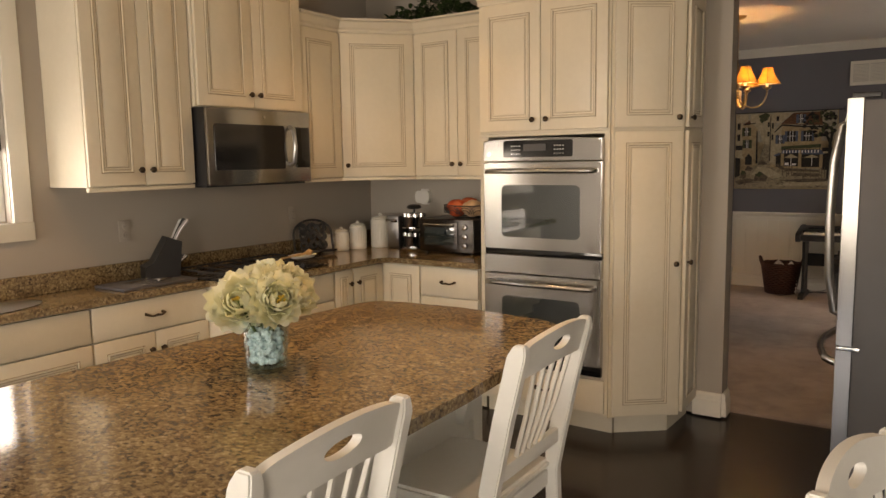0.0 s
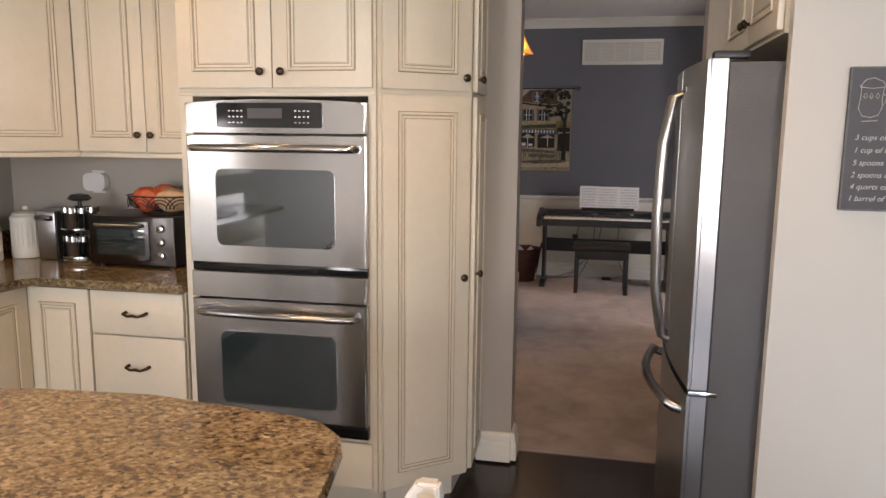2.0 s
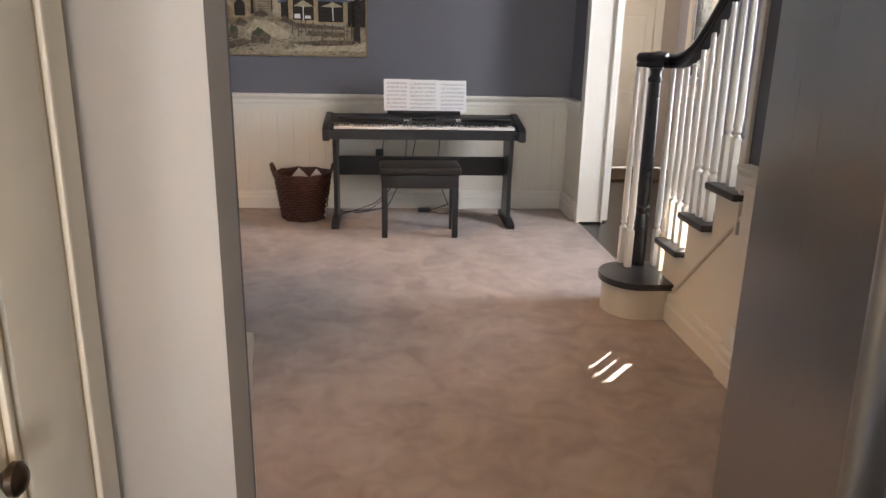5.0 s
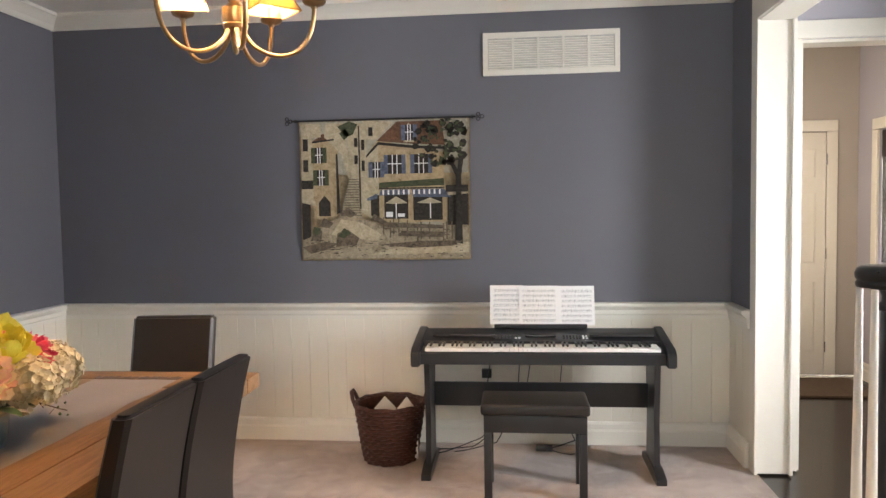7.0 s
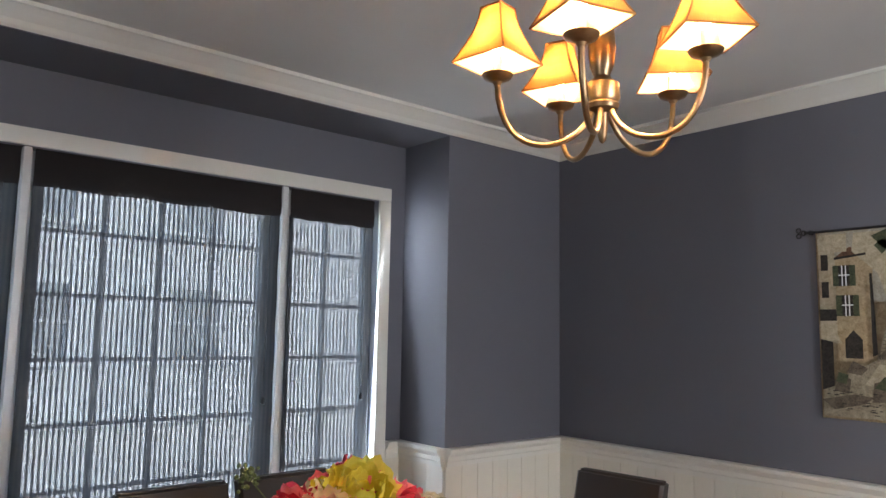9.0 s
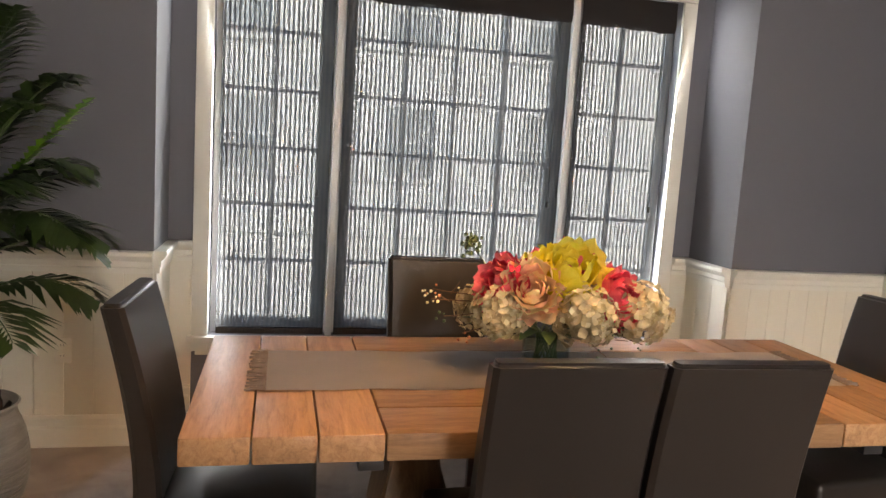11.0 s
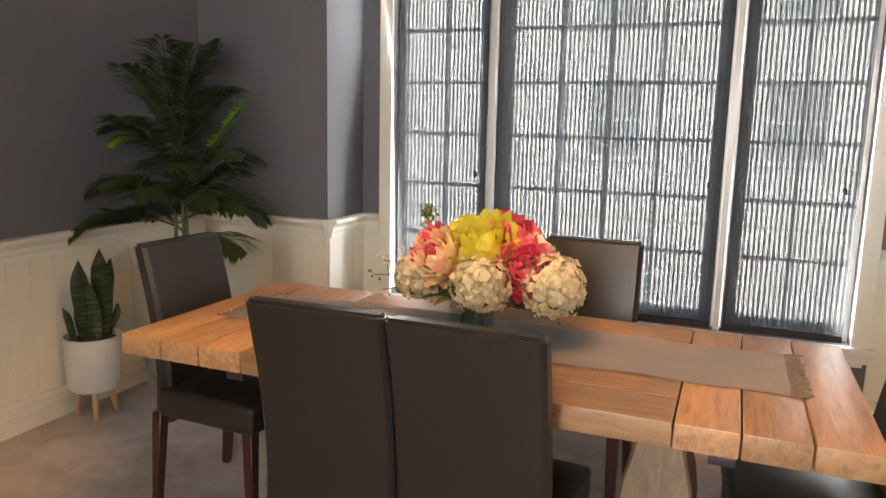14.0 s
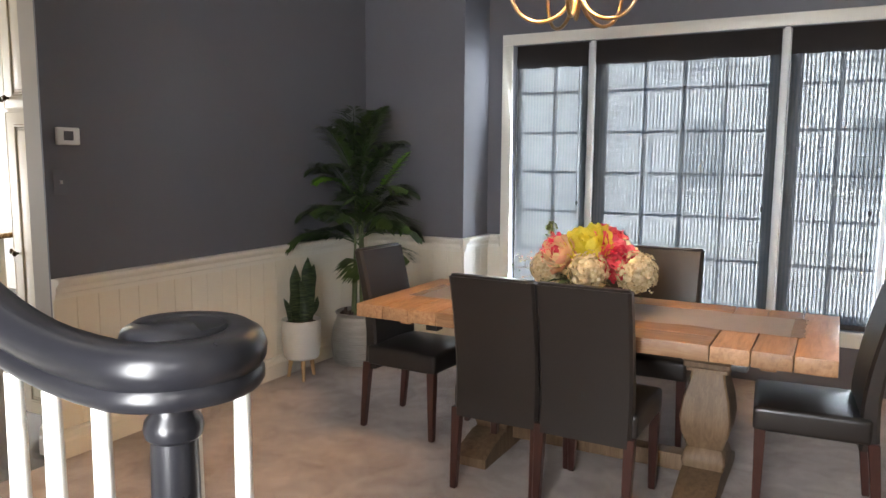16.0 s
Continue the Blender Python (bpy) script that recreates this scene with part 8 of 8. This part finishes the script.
# vase of white peonies
VP = thing("peony_vase", pose(-1.515, 1.915, 0.9215), "white silk peonies in a square glass tumbler of clear beads", "flowers")
bpy.context.view_layer.update()
VX, VY, VZ = -1.515, 1.915, 0.9215
wpart("tumbler", lathe([(0.001, 0.0), (0.058, 0.0), (0.063, 0.006), (0.070, 0.160), (0.0675, 0.160), (0.0605, 0.016), (0.001, 0.014)], 40, None, (VX, VY, VZ)), VASE_GLASS, VP, "clear glass tumbler").visible_shadow = False
bm = bmesh.new()
for k in range(420):
    z = random.uniform(0.03, 0.125)
    r = (0.046 + 0.04 * z) * math.sqrt(random.random())
    a = random.uniform(0, 6.28)
    bmesh.ops.create_icosphere(bm, subdivisions=1, radius=random.uniform(0.008, 0.011), matrix=Matrix.Translation((VX + r * math.cos(a), VY + r * math.sin(a), VZ + z)))
gm = wpart("beads", bm, GEMS, VP, "clear glass beads", False)
gm["kind"] = "stuff"
for dx, dy, z, r, f in ((-0.06, -0.085, 0.195, 0.088, (0.55, -0.75, 0.35)), (0.035, 0.055, 0.225, 0.085, (0.7, 0.1, 0.6)), (-0.075, 0.0, 0.25, 0.08, (-0.2, -0.5, 0.9)), (0.0, 0.11, 0.20, 0.075, (0.4, 0.8, 0.4)), (-0.08, 0.075, 0.22, 0.08, (-0.8, 0.4, 0.5)), (0.06, -0.03, 0.20, 0.075, (0.9, -0.5, 0.3))):
    c = (VX + dx + 0.022, VY + dy + 0.015, VZ + z + 0.032)
    pe = bloom("peony", peony(c, r * 1.16, f), PETAL_CREAM, VP, "ruffled cream-white peony")
    fv = Vector(f).normalized()
    bm = bmesh.new()
    for k in range(14):
        bmesh.ops.create_icosphere(bm, subdivisions=1, radius=0.004, matrix=Matrix.Translation(Vector(c) + fv * r * 0.08 + Vector([random.gauss(0, 0.007) for _ in range(3)])))
    wpart("stamen_cluster", bm, PETAL_GOLD, pe)
    wpart("stem", tube([(VX + dx * 0.2, VY + dy * 0.2, VZ + 0.10), c], 0.004, 6), STEM, VP)

# ---- fridge ----
FR = thing("refrigerator", pose(0.30, 4.36, 0), "stainless french-door refrigerator with dark pebbled sides", "refrigerator")
bpy.context.view_layer.update()
FY0, FY1 = 3.925, 4.80
wpart("cabinet_body", box(-0.088, 0.72, FY0, FY1, 0.03, 1.775, 0.006), FRIDGE_SIDE, FR, "dark grey pebbled cabinet")


def bowed(y0, y1, z0, z1):
    n = 10
    c, half = (FY0 + FY1) / 2, (FY1 - FY0) / 2
    front = [(-0.150 - 0.028 * (1 - ((y - c) / half) ** 2), y) for y in (y0 + (y1 - y0) * k / n for k in range(n + 1))]
    bm = prism([(-0.092, y1), (-0.092, y0)] + front, z0, z1)
    bmesh.ops.bevel(bm, geom=[e for e in bm.edges if e.verts[0].co.x < -0.12 and e.verts[1].co.x < -0.12 and (abs(e.verts[0].co.z - e.verts[1].co.z) > 0.1 or True) and (abs(e.verts[0].co.y - y0) < 1e-4 and abs(e.verts[1].co.y - y0) < 1e-4 or abs(e.verts[0].co.y - y1) < 1e-4 and abs(e.verts[1].co.y - y1) < 1e-4)], offset=0.010, segments=2, affect='EDGES')
    return bm


for y0, y1, hy in ((FY0, 4.358, 4.322), (4.367, FY1, 4.403)):
    d = wpart("door", bowed(y0, y1, 0.728, 1.785), STEEL_V, FR, "bowed brushed steel door")
    hx = -0.176
    wpart("handle", tube([(hx, hy, 0.79), (hx - 0.030, hy, 0.80), (hx - 0.058, hy, 0.98), (hx - 0.066, hy, 1.25), (hx - 0.058, hy, 1.52), (hx - 0.030, hy, 1.69), (hx, hy, 1.70)], [0.014, 0.0165, 0.0165, 0.0165, 0.0165, 0.0165, 0.014], 12), STEEL_V, d, "long bowed steel handle")
fd = wpart("freezer_drawer", bowed(FY0, FY1, 0.07, 0.705), STEEL_V, FR, "bowed brushed steel freezer drawer")
wpart("handle", tube([(-0.150, 4.02, 0.625), (-0.185, 4.02, 0.635)] + [(-0.20 - 0.052 * math.sin(math.pi * k / 10), 4.02 + 0.68 * k / 10, 0.645) for k in range(11)] + [(-0.185, 4.70, 0.635), (-0.150, 4.70, 0.625)], 0.0175, 12), STEEL, fd, "bowed steel freezer handle")
wpart("gasket", box(-0.0915, -0.0885, FY0 + 0.008, FY1 - 0.008, 0.075, 1.78), BLACK_PLASTIC, FR)
wpart("kick_grille", box(-0.10, 0.70, FY0 + 0.01, FY1 - 0.01, -0.012, 0.06, 0.004), BLACK_PLASTIC, FR)
wpart("hinge_cover", box(-0.135, -0.03, FY0 + 0.004, FY0 + 0.06, 1.786, 1.808, 0.005), BLACK_PLASTIC, FR)
wpart("hinge_cover", box(-0.135, -0.03, FY1 - 0.06, FY1 - 0.004, 1.786, 1.808, 0.005), BLACK_PLASTIC, FR)
wpart("mid_hinge", box(-0.15, -0.06, FY0 - 0.006, FY0 + 0.05, 0.708, 0.724, 0.003), CHROME, FR)
wpart("badge", box(-0.181, -0.1785, 4.20, 4.28, 1.70, 1.716), CHROME, FR)

# cabinet over the fridge, facing west
of = cabinet(pose(0.055, 4.365, 0, 0, 0, -90), 0.90, 0.70, 1.855, 2.50, "cream glazed cabinet over the refrigerator", [("door", -0.445, -0.003, 1.865, 2.49, "r"), ("door", 0.003, 0.445, 1.865, 2.49, "l")], crown=0.09)

# ---- chalkboard sign ----
SG = thing("chalkboard_sign", pose(0.225, 3.853, 1.748), "grey chalkboard recipe sign with white lettering", "sign")
part("board", box(0.0, 0.325, -0.018, -0.001, -0.408, 0.0, 0.002), BOARD, SG)
bm = bmesh.new()
for a, b, c, d in ((-0.001, 0.004, -0.409, 0.001), (0.321, 0.326, -0.409, 0.001), (0.004, 0.321, -0.409, -0.404), (0.004, 0.321, -0.004, 0.001)):
    boxb(bm, a, b, -0.0195, -0.0175, c, d)
part("edge", bm, INK, SG)


def lettering(text, x, z, size, parent, shear=0.0):
    cu = bpy.data.curves.new("lettering", 'FONT')
    cu.body, cu.size, cu.shear, cu.extrude = text, size, shear, 0.0002
    tmp = new("lettering", cu)
    bpy.context.view_layer.update()
    me = bpy.data.meshes.new_from_object(tmp.evaluated_get(bpy.context.evaluated_depsgraph_get()))
    bpy.data.objects.remove(tmp)
    me.materials.clear()
    me.materials.append(CHALK)
    ob = new("lettering", me)
    ob.parent = parent
    ob.matrix_local = pose(x, -0.0186, z, 90)
    return ob


lettering("RECIPE FOR", 0.122, -0.043, 0.026, SG)
lettering("HAPPINESS", 0.126, -0.079, 0.026, SG)
for text, x, z in (("4 cups of", 0.132, -0.132), ("2 cups of", 0.130, -0.169), ("3 cups of Forgiveness", 0.024, -0.205), ("1 cup of Friendship", 0.024, -0.241), ("5 spoons of Hope", 0.024, -0.277), ("2 spoons of Tenderness", 0.022, -0.312), ("4 quarts of Faith", 0.022, -0.346), ("1 barrel of Laughter", 0.020, -0.380)):
    lettering(text, x, z, 0.0225, SG, 0.25)
bm = bmesh.new()
tube([(0.122, -0.0188, -0.088), (0.30, -0.0188, -0.089)], 0.0010, 5, bm)
cup = [(0.030, -0.055), (0.030, -0.085), (0.026, -0.115), (0.038, -0.137), (0.060, -0.141), (0.080, -0.134), (0.088, -0.112), (0.086, -0.085), (0.090, -0.055)]
tube([(x, -0.0188, z) for x, z in cup], 0.0010, 5, bm)
tube([(0.026, -0.0188, -0.055), (0.040, -0.0188, -0.036), (0.060, -0.0188, -0.030), (0.084, -0.0188, -0.040), (0.094, -0.0188, -0.055), (0.060, -0.0188, -0.060), (0.026, -0.0188, -0.055)], 0.0012, 5, bm)
tube([(0.088, -0.0188, -0.075), (0.098, -0.0188, -0.082), (0.094, -0.0188, -0.10), (0.088, -0.0188, -0.108)], 0.0009, 5, bm)
tube([(0.036, -0.0188, -0.152), (0.080, -0.0188, -0.150)], 0.0012, 5, bm)
for x in (0.042, 0.058, 0.074):
    tube([(x - 0.005, -0.0188, -0.081), (x, -0.0188, -0.073), (x + 0.005, -0.0188, -0.081), (x, -0.0188, -0.089), (x - 0.005, -0.0188, -0.081)], 0.0009, 5, bm)
part("chalk_mug", bm, CHALK, SG, "white chalk drawing of a mug")
bm = bmesh.new()
tube([(0.205, -0.0188, -0.335), (0.205, -0.0188, -0.350), (0.215, -0.0188, -0.362), (0.240, -0.0188, -0.362), (0.250, -0.0188, -0.350), (0.250, -0.0188, -0.335), (0.205, -0.0188, -0.335)], 0.0010, 5, bm)
tube([(0.198, -0.0188, -0.374), (0.228, -0.0188, -0.378), (0.258, -0.0188, -0.374)], 0.0010, 5, bm)
part("chalk_teacup", bm, CHALK, SG, "white chalk drawing of a teacup")

# ---- recessed kitchen lights ----
for x, y in ((-2.35, 3.55), (-2.35, 1.6), (-0.75, 3.35), (-1.45, 2.3)):
    cl_ = thing("recessed_light", pose(x, y, 2.86), "white recessed ceiling light, lit", "ceiling light", "kitchen ceiling lights")
    part("trim_ring", lathe([(0.062, -0.002), (0.085, -0.006), (0.088, -0.001), (0.062, -0.0005)], 28), WHITE_PLASTIC, cl_)
    part("lens", lathe([(0.001, -0.0025), (0.061, -0.0025), (0.061, -0.0005), (0.001, -0.0005)], 24), BULB, cl_)
    d_ = bpy.data.lights.new("recessed_lamp", 'SPOT')
    d_.energy, d_.color, d_.spot_size, d_.spot_blend, d_.shadow_soft_size = CAN_W, (1.0, 0.66, 0.36), radians(104), 0.6, 0.05
    lo = new("recessed_lamp", d_)
    lo.location = (x, y, 2.845)

# concrete drive between the houses
structure("driveway", box(-14.9, -4.6, -20, 40, -0.41, -0.385), CONCRETE, "pale concrete drive between the houses", "pavement")
